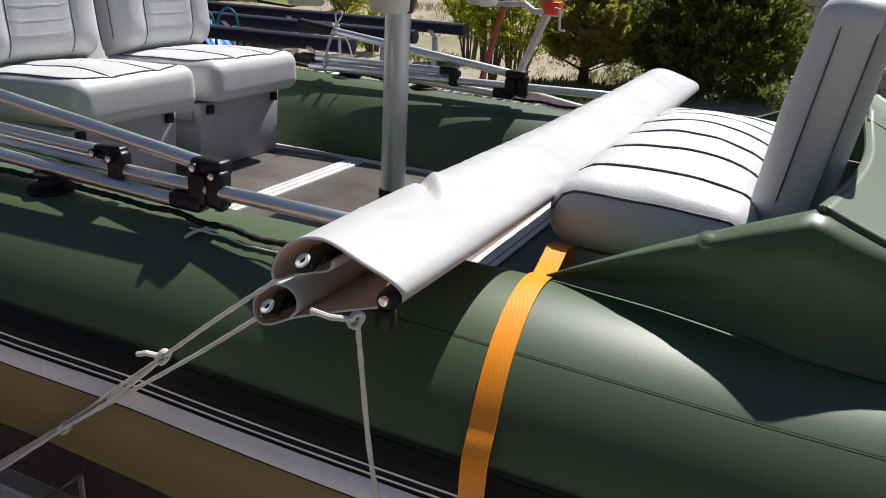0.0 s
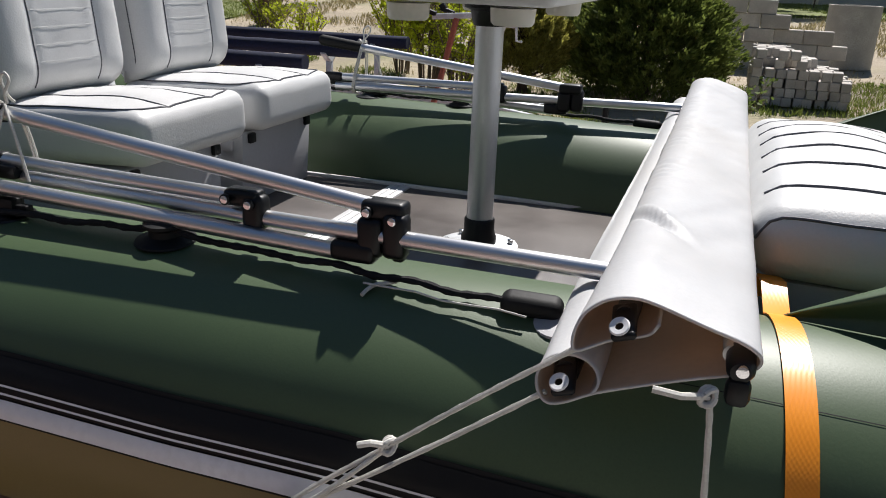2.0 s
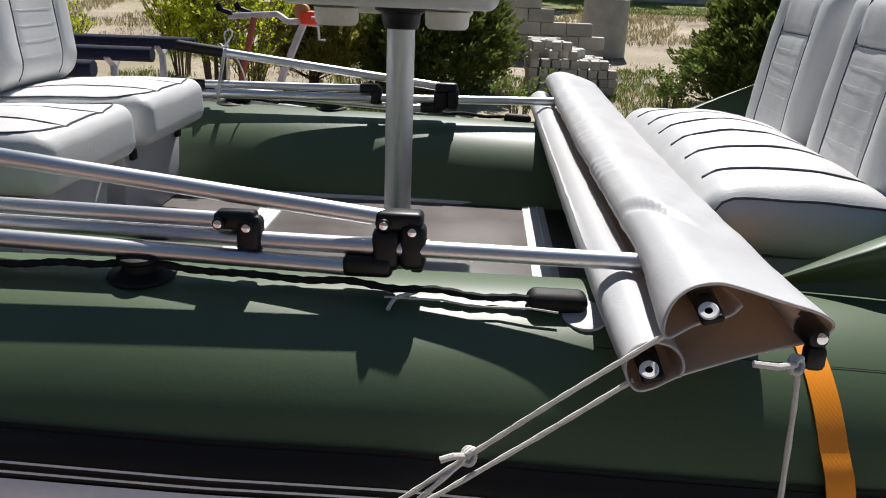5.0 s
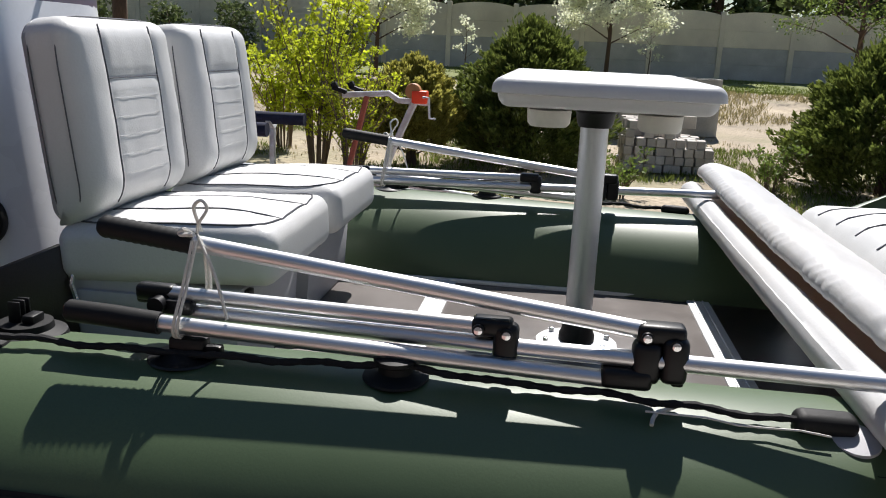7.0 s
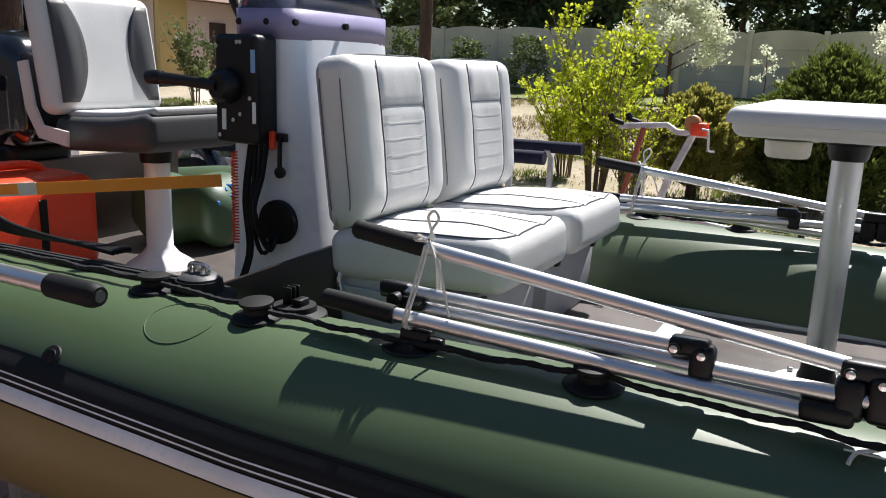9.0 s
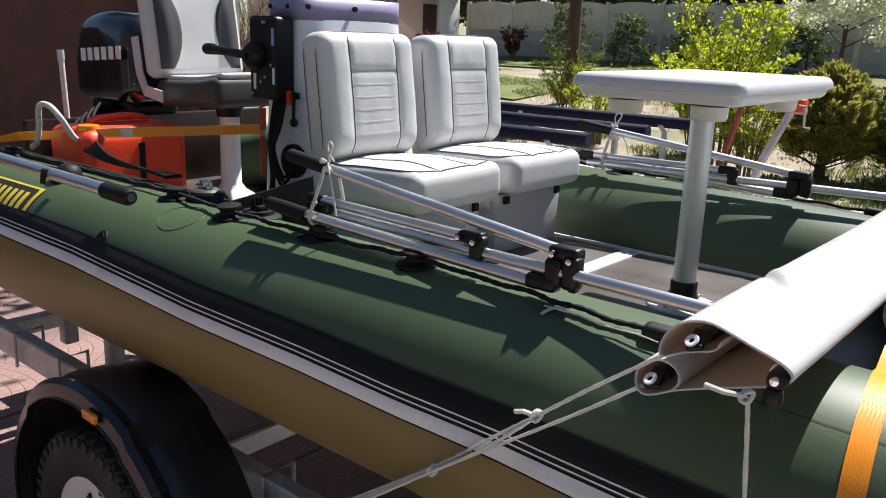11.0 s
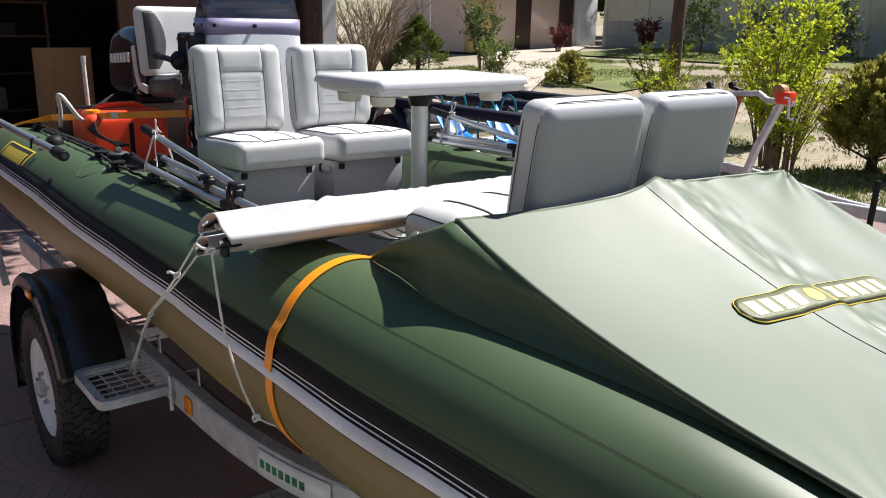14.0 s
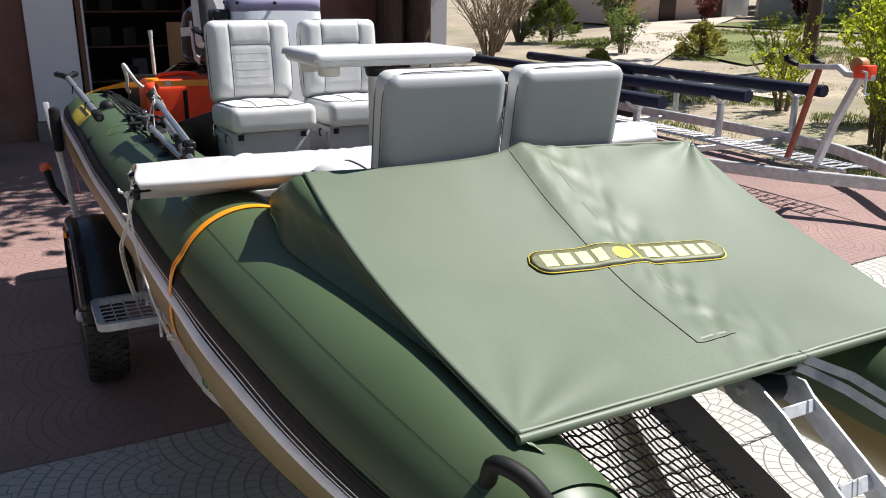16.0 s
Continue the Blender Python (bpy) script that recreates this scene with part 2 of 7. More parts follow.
for _name in ("awning", "awning_in"):
    # thin PVC lets some warm light through
    _t = M[_name].node_tree
    _out = next(q for q in _t.nodes if q.type == "OUTPUT_MATERIAL")
    _shade = _out.inputs["Surface"].links[0].from_socket
    _thin, _both = _t.nodes.new("ShaderNodeBsdfTranslucent"), _t.nodes.new("ShaderNodeMixShader")
    _thin.inputs["Color"].default_value = (0.82, 0.66, 0.54, 1)
    _both.inputs[0].default_value = 0.22 if _name == "awning" else 0.35
    _t.links.new(_shade, _both.inputs[1])
    _t.links.new(_thin.outputs[0], _both.inputs[2])
    _t.links.new(_both.outputs[0], _out.inputs["Surface"])


# ---- builders ----
def obj(name, bm, material, smooth=True):
    me = bpy.data.meshes.new(name)
    bm.normal_update()
    bm.to_mesh(me)
    bm.free()
    for m in material if isinstance(material, (list, tuple)) else [material]:
        me.materials.append(M[m] if isinstance(m, str) else m)
    if smooth:
        me.polygons.foreach_set("use_smooth", [True] * len(me.polygons))
        me.set_sharp_from_angle(angle=radians(38))
    return new(name, me)


def part(name, bm, material, parent=None, label="", smooth=True):
    ob = obj(name, bm, material, smooth)
    ob.parent = parent
    return tagged(ob, label)


def thing(name, label, category, group="", at=(0, 0, 0), kind=""):
    ob = new(name)
    ob.location = at
    ob.empty_display_size = 0.05
    return tagged(ob, label, category, group, kind)


def glide(points, n):
    """Catmull-Rom through rows of any width, n rows in all."""
    p = np.array(points, float)
    p = np.vstack([2 * p[0] - p[1], p, 2 * p[-1] - p[-2]])
    out = []
    for t in np.linspace(0, len(p) - 3 - 1e-9, n):
        i, u = int(t), t % 1
        a, b, c, d = p[i : i + 4]
        out.append(0.5 * (2 * b + (c - a) * u + (2 * a - 5 * b + 4 * c - d) * u * u + (3 * b - a - 3 * c + d) * u**3))
    return np.array(out)


def quads(bm, rows, closed=False, mat_of=None):
    """Faces over a grid of BMVert rows."""
    faces = []
    for i in range(len(rows) - 1):
        a, b = rows[i], rows[i + 1]
        m = len(a)
        for j in range(m if closed else m - 1):
            k = (j + 1) % m
            f = bm.faces.new((a[j], a[k], b[k], b[j]))
            if mat_of:
                f.material_index = mat_of(i, j)
            faces.append(f)
    return faces


def pipe(bm, points, r, n=10, caps=True, smooth=0):
    """A round bar along points; r may be a number or a list."""
    pts = [Vector(p) for p in (glide(points, smooth) if smooth else points)]
    rs = list(r) if isinstance(r, (list, tuple, np.ndarray)) else [r] * len(pts)
    if len(rs) != len(pts):
        rs = np.interp(np.linspace(0, 1, len(pts)), np.linspace(0, 1, len(rs)), rs)
    rows, up = [], None
    for i, p in enumerate(pts):
        t = (pts[min(i + 1, len(pts) - 1)] - pts[max(i - 1, 0)]).normalized()
        if up is None:
            up = Vector((0, 0, 1)) if abs(t.z) < 0.9 else Vector((0, 1, 0))
        side = t.cross(up).normalized()
        up = side.cross(t).normalized()
        row = []
        for k in range(n):
            a = 2 * math.pi * k / n
            row.append(bm.verts.new(p + float(rs[i]) * (math.cos(a) * side + math.sin(a) * up)))
        rows.append(row)
    quads(bm, rows, True)
    if caps:
        bm.faces.new(rows[0][::-1]), bm.faces.new(rows[-1])
    return bm


def band(bm, points, width, thick, across):
    """A flat strap along points, its width along the vectors in across (one, or one per point)."""
    pts = [Vector(p) for p in points]
    ws = [Vector(a) for a in across] if isinstance(across[0], (tuple, list, Vector)) else [Vector(across)] * len(pts)
    rows = []
    for i, p in enumerate(pts):
        t = (pts[min(i + 1, len(pts) - 1)] - pts[max(i - 1, 0)]).normalized()
        w = (ws[i] - t * t.dot(ws[i])).normalized()
        nn = t.cross(w)
        rows.append([bm.verts.new(p + w * sx * width / 2 + nn * sy * thick / 2) for sx, sy in ((-1, -1), (1, -1), (1, 1), (-1, 1))])
    quads(bm, rows, True)
    bm.faces.new(rows[0][::-1]), bm.faces.new(rows[-1])
    return bm


def box(bm, c, s, bevel=0.0, seg=2, rot=None):
    """A box of centre c and size s with rounded edges."""
    g = bmesh.ops.create_cube(bm, size=1.0)
    vs = g["verts"]
    m = Matrix.Translation(c) @ (rot.to_4x4() if rot else Matrix()) @ Matrix.Diagonal((*s, 1))
    bmesh.ops.transform(bm, matrix=m, verts=vs)
    if bevel:
        es = list({e for v in vs for e in v.link_edges})
        bmesh.ops.bevel(bm, geom=es, offset=bevel, segments=seg, profile=0.5, affect="EDGES")
    return bm


def cyl(bm, c, r, h, axis="z", n=24, r2=None, bevel=0.0):
    """A round post about its centre c."""
    g = bmesh.ops.create_cone(bm, cap_ends=True, segments=n, radius1=r, radius2=r if r2 is None else r2, depth=h)
    vs = g["verts"]
    turn = {"z": Matrix(), "x": Matrix.Rotation(math.pi / 2, 4, "Y"), "y": Matrix.Rotation(-math.pi / 2, 4, "X")}[axis] if isinstance(axis, str) else Vector((0, 0, 1)).rotation_difference(Vector(axis)).to_matrix().to_4x4()
    bmesh.ops.transform(bm, matrix=Matrix.Translation(c) @ turn, verts=vs)
    if bevel:
        es = [e for e in {e for v in vs for e in v.link_edges} if len(e.link_faces) == 2 and e.calc_face_angle() > 0.7]
        bmesh.ops.bevel(bm, geom=es, offset=bevel, segments=2, profile=0.5, affect="EDGES")
    return bm


def lathe(bm, profile, c=(0, 0, 0), axis="z", n=32, cap=True):
    """Turns rows of (radius, height) about an axis through c."""
    rows = []
    for r, h in profile:
        row = []
        for k in range(n):
            a = 2 * math.pi * k / n
            u, v = r * math.cos(a), r * math.sin(a)
            q = {"z": (u, v, h), "y": (u, h, -v), "x": (h, u, v)}[axis]
            row.append(bm.verts.new(Vector(c) + Vector(q)))
        rows.append(row)
    quads(bm, rows, True)
    if cap and profile[0][0] > 1e-4:
        bm.faces.new(rows[0][::-1])
    if cap and profile[-1][0] > 1e-4:
        bm.faces.new(rows[-1])
    bmesh.ops.remove_doubles(bm, verts=bm.verts, dist=1e-5)
    return bm


def soft(bm, size, r, shape=None, place=None, k=4, step=0.018):
    """A padded, rounded block about the origin. shape(x, y, z) gives a push for each point; place is its pose."""
    h = [s / 2 for s in size]

    def ticks(half):
        inner = max(half - r, 0.001)
        m = max(2, int(2 * inner / step))
        arc = [inner + r * math.tan(math.pi / 4 * (i + 1) / k) for i in range(k)]
        return [-a for a in arc[::-1]] + list(np.linspace(-inner, inner, m + 1)) + arc

    axes, seen = [ticks(v) for v in h], {}

    def vert(p):
        key = tuple(round(v, 6) for v in p)
        if key not in seen:
            q = Vector([max(-(h[i] - r), min(h[i] - r, p[i])) for i in range(3)])
            d = Vector(p) - q
            v = q + (d.normalized() * r if d.length > 1e-9 else d)
            if shape:
                v = v + Vector(shape(*v))
            seen[key] = bm.verts.new((place @ v) if place else v)
        return seen[key]

    for ax in range(3):
        b, c = (ax + 1) % 3, (ax + 2) % 3
        for sgn in (-1, 1):
            rows = []
            for u in axes[b]:
                row = []
                for w in axes[c]:
                    p = [0, 0, 0]
                    p[ax], p[b], p[c] = sgn * h[ax], u, w
                    row.append(vert(p))
                rows.append(row)
            for i in range(len(rows) - 1):
                for j in range(len(rows[0]) - 1):
                    f = (rows[i][j], rows[i + 1][j], rows[i + 1][j + 1], rows[i][j + 1])
                    bm.faces.new(f if sgn > 0 else f[::-1])
    return bm


def extrude_poly(bm, pts, vec, bevel=0.0):
    """A prism over a flat outline."""
    a = [bm.verts.new(p) for p in pts]
    b = [bm.verts.new(Vector(p) + Vector(vec)) for p in pts]
    bm.faces.new(a[::-1]), bm.faces.new(b)
    n = len(a)
    for i in range(n):
        bm.faces.new((a[i], a[(i + 1) % n], b[(i + 1) % n], b[i]))
    bmesh.ops.recalc_face_normals(bm, faces=bm.faces)
    if bevel:
        bmesh.ops.bevel(bm, geom=list(bm.edges), offset=bevel, segments=2, profile=0.5, affect="EDGES")
    return bm


B = bmesh.new


def rise(y):
    """Height of the ground: level under the boat, then a gentle rise towards the garden wall."""
    return 0.045 * max(0.0, min(y, 30.0) - 1.0)


# ---- ground ----
def ground_sheet():
    bm = B()
    ys = [-400, -60, -20, -8, -4, -2, 0, 1, 2, 4, 6, 9, 12, 15, 18, 21, 24, 27, 30, 40, 80, 400]
    xs = [-400, -80, -40, -25, -15, -10, -6, -3, 0, 3, 6, 10, 20, 50, 400]
    quads(bm, [[bm.verts.new((x, y, rise(y) - 0.03)) for x in xs] for y in ys])
    bmesh.ops.reverse_faces(bm, faces=bm.faces)
    return tagged(obj("ground", bm, M["soil"]), "dry garden soil with sparse grass", "ground", kind="structure")


def soil_material():
    m = mat("soil", (0.33, 0.275, 0.20), 0.95, var=0.3, scale=0.8, fine=14, bump=0.9, bdist=0.03, dirt=(0.13, 0.15, 0.045), dirt_amount=0.75)
    return m


def stamped_material(name, base, dark, var, deep):
    """Stamped concrete: fans of small setts pressed into each slab, with worn, dirty joints."""
    m = mat(name, base, 0.75, var=var, scale=1.4, fine=60, bump=0.35, dirt=dark, dirt_amount=0.8)
    n, l = m.node_tree.nodes, m.node_tree.links
    p = n["Principled BSDF"]
    tc = n.new("ShaderNodeTexCoord")
    # fan arcs: distance from the nearest fan's root, wrapped into rings
    sep = n.new("ShaderNodeSeparateXYZ")
    l.new(tc.outputs["Object"], sep.inputs[0])

    def math_(op, a, b=None, c=None):
        x = n.new("ShaderNodeMath")
        x.operation = op
        for i, v in enumerate((a, b, c)):
            if v is None:
                continue
            if isinstance(v, (int, float)):
                x.inputs[i].default_value = v
            else:
                l.new(v, x.inputs[i])
        return x.outputs[0]

    pitch = 0.56
    u, v = math_("MULTIPLY", sep.outputs[0], 1 / pitch), math_("MULTIPLY", sep.outputs[1], 1 / pitch)
    row = math_("FLOOR", v)
    u2 = math_("ADD", u, math_("MULTIPLY", row, 0.5))
    fu, fv = math_("SUBTRACT", math_("FRACT", u2), 0.5), math_("FRACT", v)
    rad = math_("SQRT", math_("ADD", math_("MULTIPLY", fu, fu), math_("MULTIPLY", fv, fv)))
    ring = math_("FRACT", math_("MULTIPLY", rad, 9.0))
    arc = math_("FRACT", math_("MULTIPLY", math_("ARCTAN2", fu, fv), math_("MULTIPLY", math_("ADD", math_("FLOOR", math_("MULTIPLY", rad, 9.0)), 1.0), 1.1)))
    edge = math_("MINIMUM", math_("MINIMUM", ring, math_("SUBTRACT", 1.0, ring)), math_("MULTIPLY", math_("MINIMUM", arc, math_("SUBTRACT", 1.0, arc)), 1.3))
    groove = n.new("ShaderNodeMapRange")
    groove.inputs[1].default_value, groove.inputs[2].default_value = 0.0, 0.09
    l.new(edge, groove.inputs[0])
    mx = n.new("ShaderNodeMix")
    mx.data_type = "RGBA"
    col = p.inputs["Base Color"].links[0].from_socket
    mx.inputs[6].default_value = (*[c * deep for c in base], 1)
    l.new(groove.outputs[0], mx.inputs[0]), l.new(col, mx.inputs[7])
    l.new(mx.outputs[2], p.inputs["Base Color"])
    b = n.new("ShaderNodeBump")
    b.inputs["Strength"].default_value, b.inputs["Distance"].default_value = 0.7, 0.005
    l.new(groove.outputs[0], b.inputs["Height"])
    l.new(p.inputs["Normal"].links[0].from_socket, b.inputs["Normal"])
    l.new(b.outputs[0], p.inputs["Normal"])
    return m


M["soil"] = soil_material()
M["stamped_red"] = stamped_material("stamped_red", (0.295, 0.185, 0.165), (0.135, 0.092, 0.084), 0.26, 0.80)
M["stamped_grey"] = stamped_material("stamped_grey", (0.46, 0.44, 0.40), (0.29, 0.28, 0.26), 0.14, 0.42)
M["path_grey"] = mat("path_grey", (0.46, 0.40, 0.33), 0.85, var=0.15, scale=1.0, fine=20, bump=0.4)
M["lawn"] = mat("lawn", (0.15, 0.17, 0.05), 0.95, var=0.3, scale=1.2, fine=20, bump=0.9, bdist=0.03)
ground_sheet()


def slabs(parent, x0, x1, y0, y1, size, material):
    """Stamped slabs with open joints, each a piece of its own."""
    nx, ny = round((x1 - x0) / size), round((y1 - y0) / size)
    sx, sy = (x1 - x0) / nx, (y1 - y0) / ny
    bm = B()
    box(bm, (0, 0, -0.045), (sx - 0.012, sy - 0.012, 0.09), 0.006, 1)
    me = bpy.data.meshes.new("slab")
    bm.to_mesh(me)
    bm.free()
    me.materials.append(M[material])
    for i in range(nx):
        for j in range(ny):
            o = new("slab", me)
            y = y0 + (j + 0.5) * sy
            tilt = math.atan(0.045) if y > 1.0 else 0.0
            o.matrix_world = Matrix.Translation((x0 + (i + 0.5) * sx, y, rise(y) + random.uniform(-0.002, 0.002))) @ Matrix.Rotation(tilt, 4, "X") @ Matrix.Rotation(random.choice((0, 0, math.pi)), 4, "Z")
            o.parent = parent


# ---- boat ----
# centre line of the starboard tube: x, y, z, radius
TUBE = [(-3.06, -0.80, 1.13, 0.04), (-2.95, -0.80, 1.12, 0.085), (-2.70, -0.795, 1.09, 0.150), (-2.40, -0.775, 1.06, 0.212), (-2.0, -0.76, 1.042, 0.232),
        (-1.2, -0.735, 1.035, 0.240), (-0.6, -0.707, 1.029, 0.243), (0.0, -0.670, 1.020, 0.245), (0.3, -0.655, 1.015, 0.245), (0.7, -0.633, 1.010, 0.241),
        (1.2, -0.600, 0.997, 0.232), (1.65, -0.560, 0.978, 0.214), (2.0, -0.515, 0.955, 0.180), (2.12, -0.50, 0.950, 0.160)]
TUBE_ROWS = glide(TUBE, 150)
PORT = 0.07   # the port tube lies this much further from the line y = 0


def swell(x, a):
    """The lower half is fuller than the upper one towards the bow."""
    k = float(np.interp(x, [-0.8, -0.2, 0.2, 0.7, 0.9, 1.1, 1.3, 1.55, 2.0, 2.12], [0.0, 0.05, 0.15, 0.22, 0.28, 0.32, 0.28, 0.20, 0.06, 0.0]))
    return 1 + k * math.sin(math.pi * max(0.0, min(1.0, (5 - a) / 150))) ** 0.8


def tube_at(x, angle, off=0.0, side=-1):
    """A place on the tube's skin at x; angle in degrees up from its outer side."""
    c = [np.interp(x, TUBE_ROWS[:, 0], TUBE_ROWS[:, k]) for k in range(4)]
    a = radians(angle)
    r = c[3] * swell(x, angle) + off
    return Vector((x, -side * c[1] + side * r * math.cos(a) + (PORT if side > 0 else 0), c[2] + r * math.sin(a)))


def lift(x):
    """Angle at which the rub strake runs round the tube."""
    return float(np.interp(x, [-2.75, -1.9, -1.34, -0.98, -0.78, -0.41, -0.14, 0.1, 0.43, 0.66, 0.97, 1.25, 1.5, 2.1], [20, 20, 18, 14, 11.5, 9.5, 6.5, 5.5, 2, 0, -2.5, -3, -4.5, -6]))


def skin(rows, angles, off, side, follow=0.0):
    """A strip of the tube's skin between angles, lifted by off."""
    bm = B()
    lines = []
    for x, y, z, r in rows:
        line = []
        for a in angles:
            o = off(a) if callable(off) else off
            a = a + (lift(x) * (follow(a) if callable(follow) else follow))
            o += r * (swell(x, a) - 1)
            line.append(bm.verts.new((x, -side * y + side * (r + o) * math.cos(radians(a)) + (PORT if side > 0 else 0), z + (r + o) * math.sin(radians(a)))))
        lines.append(line)
    quads(bm, lines)
    if side < 0:
        bmesh.ops.reverse_faces(bm, faces=bm.faces)
    return bm


boat = thing("inflatable_boat", "green and khaki inflatable motor boat on its trailer", "boat", at=(0, 0, 0.83))


def local(ob, parent):
    """Keeps a part where it was built once its parent stands off the origin."""
    ob.matrix_parent_inverse = Matrix.Translation(-parent.location)
    return ob


def bpart(name, bm, material, label="", parent=None, smooth=True):
    ob = part(name, bm, material, parent or boat, label, smooth)
    if parent is None:
        local(ob, boat)
    return ob


def rows_between(x0, x1, n=110):
    xs = np.linspace(x0, x1, n)
    return [(x, *[np.interp(x, TUBE_ROWS[:, 0], TUBE_ROWS[:, k]) for k in (1, 2, 3)]) for x in xs]


for side in (-1, 1):
    full = [tuple(r) for r in TUBE_ROWS]
    upper = bpart("upper_tube", skin(full, np.linspace(4, 180, 41), 0.0, side, lambda a: max(0, (180 - a) / 176)), "green_pvc", "dark green PVC upper tube skin")
    lower = bpart("lower_tube", skin(full, np.linspace(-180, 4, 37), 0.0, side, lambda a: max(0, (a + 180) / 184)), "khaki_pvc", "khaki PVC lower tube skin")
    strake_rows = rows_between(-2.75, 2.10)
    bump = lambda a: 0.008 + 0.003 * math.cos(radians((a - 10) * 20))
    bpart("rub_strake", skin(strake_rows, np.linspace(3.6, 17.5, 14), bump, side, 1.0), "black_rubber", "black rubber rub strake")
    bpart("rub_strake_stripe", skin(strake_rows, np.linspace(-2.6, 3.8, 6), lambda a: 0.009 + 0.003 * math.cos(radians(a * 24)), side, 1.0), "white_strip", "white rub strake stripe")
    for a in (5.7, 8.3):
        bpart("thin_stripe", skin(strake_rows, [a, a + 0.35, a + 0.7], 0.0125, side, 1.0), "white_strip")
    for edge in (-3.0, 18.0):
        bpart("strake_edge", skin(strake_rows, np.linspace(edge - 1.2, edge + 1.2, 5), lambda a: 0.004, side, 1.0), "black_rubber")
    # welded seams and reinforcing strips on the skin
    bpart("seam", skin(rows_between(0.35, 2.05), np.linspace(56.4, 56.75, 3), 0.0009, side, lambda a: 1.0), "black_rubber")
    bpart("seam", skin(rows_between(0.9, 2.05), np.linspace(22.5, 22.75, 3), 0.0009, side, 1.0), "black_rubber")
    # end cone cap and tow handle at the bow
    c = TUBE_ROWS[-1]
    bm = B()
    lathe(bm, [(0.0, 0.095), (0.065, 0.086), (0.116, 0.056), (0.150, 0.014), (0.1605, -0.03)], (c[0], -side * c[1] + (PORT if side > 0 else 0), c[2]), "x", 36)
    bpart("bow_cap", bm, "green_pvc")

# tube floor: plywood panels with aluminium joiners
FLOOR_Z = 1.06
# the foremost panel, below awning and bench, takes the darker tone
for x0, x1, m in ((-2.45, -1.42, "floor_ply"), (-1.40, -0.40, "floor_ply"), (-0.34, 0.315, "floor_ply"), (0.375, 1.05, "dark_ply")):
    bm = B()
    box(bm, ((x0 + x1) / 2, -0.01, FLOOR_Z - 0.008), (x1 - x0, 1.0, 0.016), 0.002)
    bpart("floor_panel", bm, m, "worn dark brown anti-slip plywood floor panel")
for x in (-0.37, 0.345, -1.41):
    bm = B()
    box(bm, (x, -0.01, FLOOR_Z - 0.006), (0.062 if x > -1 else 0.02, 1.0, 0.022), 0.003)
    for dx in (-0.012, 0.012):
        box(bm, (x + dx, -0.01, FLOOR_Z + 0.006), (0.004, 1.0, 0.004), 0.001)
    bpart("floor_joiner", bm, "joiner", "aluminium floor joiner")
for y in (0.497, -0.517):
    bm = B()
    box(bm, (-0.7, y, FLOOR_Z - 0.004), (3.5, 0.012, 0.026), 0.002)
    bpart("floor_edge_profile", bm, "joiner", "aluminium edge profile")
bm = B()
box(bm, (-0.42, 0.0, 0.93), (3.86, 1.15, 0.05), 0.02)
bpart("bottom_skin", bm, "khaki_pvc")
bm = B()
box(bm, (-2.47, 0, 1.16), (0.045, 1.16, 0.42), 0.006)
bpart("transom", bm, "dark_ply", "dark plywood transom")

# grab lines, rope pads and fittings on both tubes
def pad(x, angle, side, r=0.032, big=False):
    p = tube_at(x, angle, 0.0, side)
    nrm = Vector((0, side * math.cos(radians(angle)), math.sin(radians(angle))))
    bm = B()
    lathe(bm, [(r * 1.5, 0.0), (r * 1.45, 0.003), (r * 1.08, 0.005), (r * 0.80, 0.010), (r * 0.76, 0.020), (r * 1.0, 0.026), (r * 0.98, 0.031), (r * 0.5, 0.034), (0, 0.034)], n=28)
    bmesh.ops.transform(bm, matrix=Matrix.Translation(p) @ nrm.to_track_quat("Z", "Y").to_matrix().to_4x4(), verts=bm.verts)
    return bpart("rope_pad", bm, "black_rubber", "black rubber rope pad")


PADS = [-2.25, -1.19, -0.91, -0.285]


def rope_angle(x):
    return float(np.interp(x, [-2.25, -1.35, -1.19, -0.91, -0.79, -0.5, -0.25, 0.0, 0.12, 0.26, 0.33], [100, 94, 91, 84, 85.5, 85.5, 84.5, 82.5, 79.5, 77.5, 76]))


for side in (-1, 1):
    for x in PADS:
        pad(x, rope_angle(x) + 1, side)
    rope = []
    for x in np.linspace(-2.25, 0.31, 260):
        sag = min(abs(x - p) for p in PADS)
        rope.append(tube_at(x, rope_angle(x) - 1.5 * min(1, sag / 0.25), 0.021 - 0.009 * min(1, sag / 0.12) * (1 if x > -0.9 else 0.3), side) + Vector((0, 0.002 * math.sin(x * 60), 0.002 * math.cos(x * 47))))
    bm = B()
    pipe(bm, rope, [0.0055 + 0.0010 * math.sin(k * 2.2) for k in range(260)], 8)
    bpart("grab_line", bm, "rope_black", "black braided grab line")
    bm = B()
    pipe(bm, [p + Vector((0, side * (0.016 + 0.006 * math.sin(p.x * 8)), -0.006)) for p in rope if 0.06 < p.x < 0.31][::4], 0.0015, 6)
    bpart("thin_cord", bm, "rope_white", "thin pale cord")
# round patch welded on the skin beside the console
bm = B()
pipe(bm, [tube_at(-1.035 + 0.070 * math.cos(a), 71 + 15 * math.sin(a), 0.0006) for a in np.linspace(0, 2 * math.pi, 40)], 0.0010, 5)
bpart("patch_edge", bm, "green_pvc")
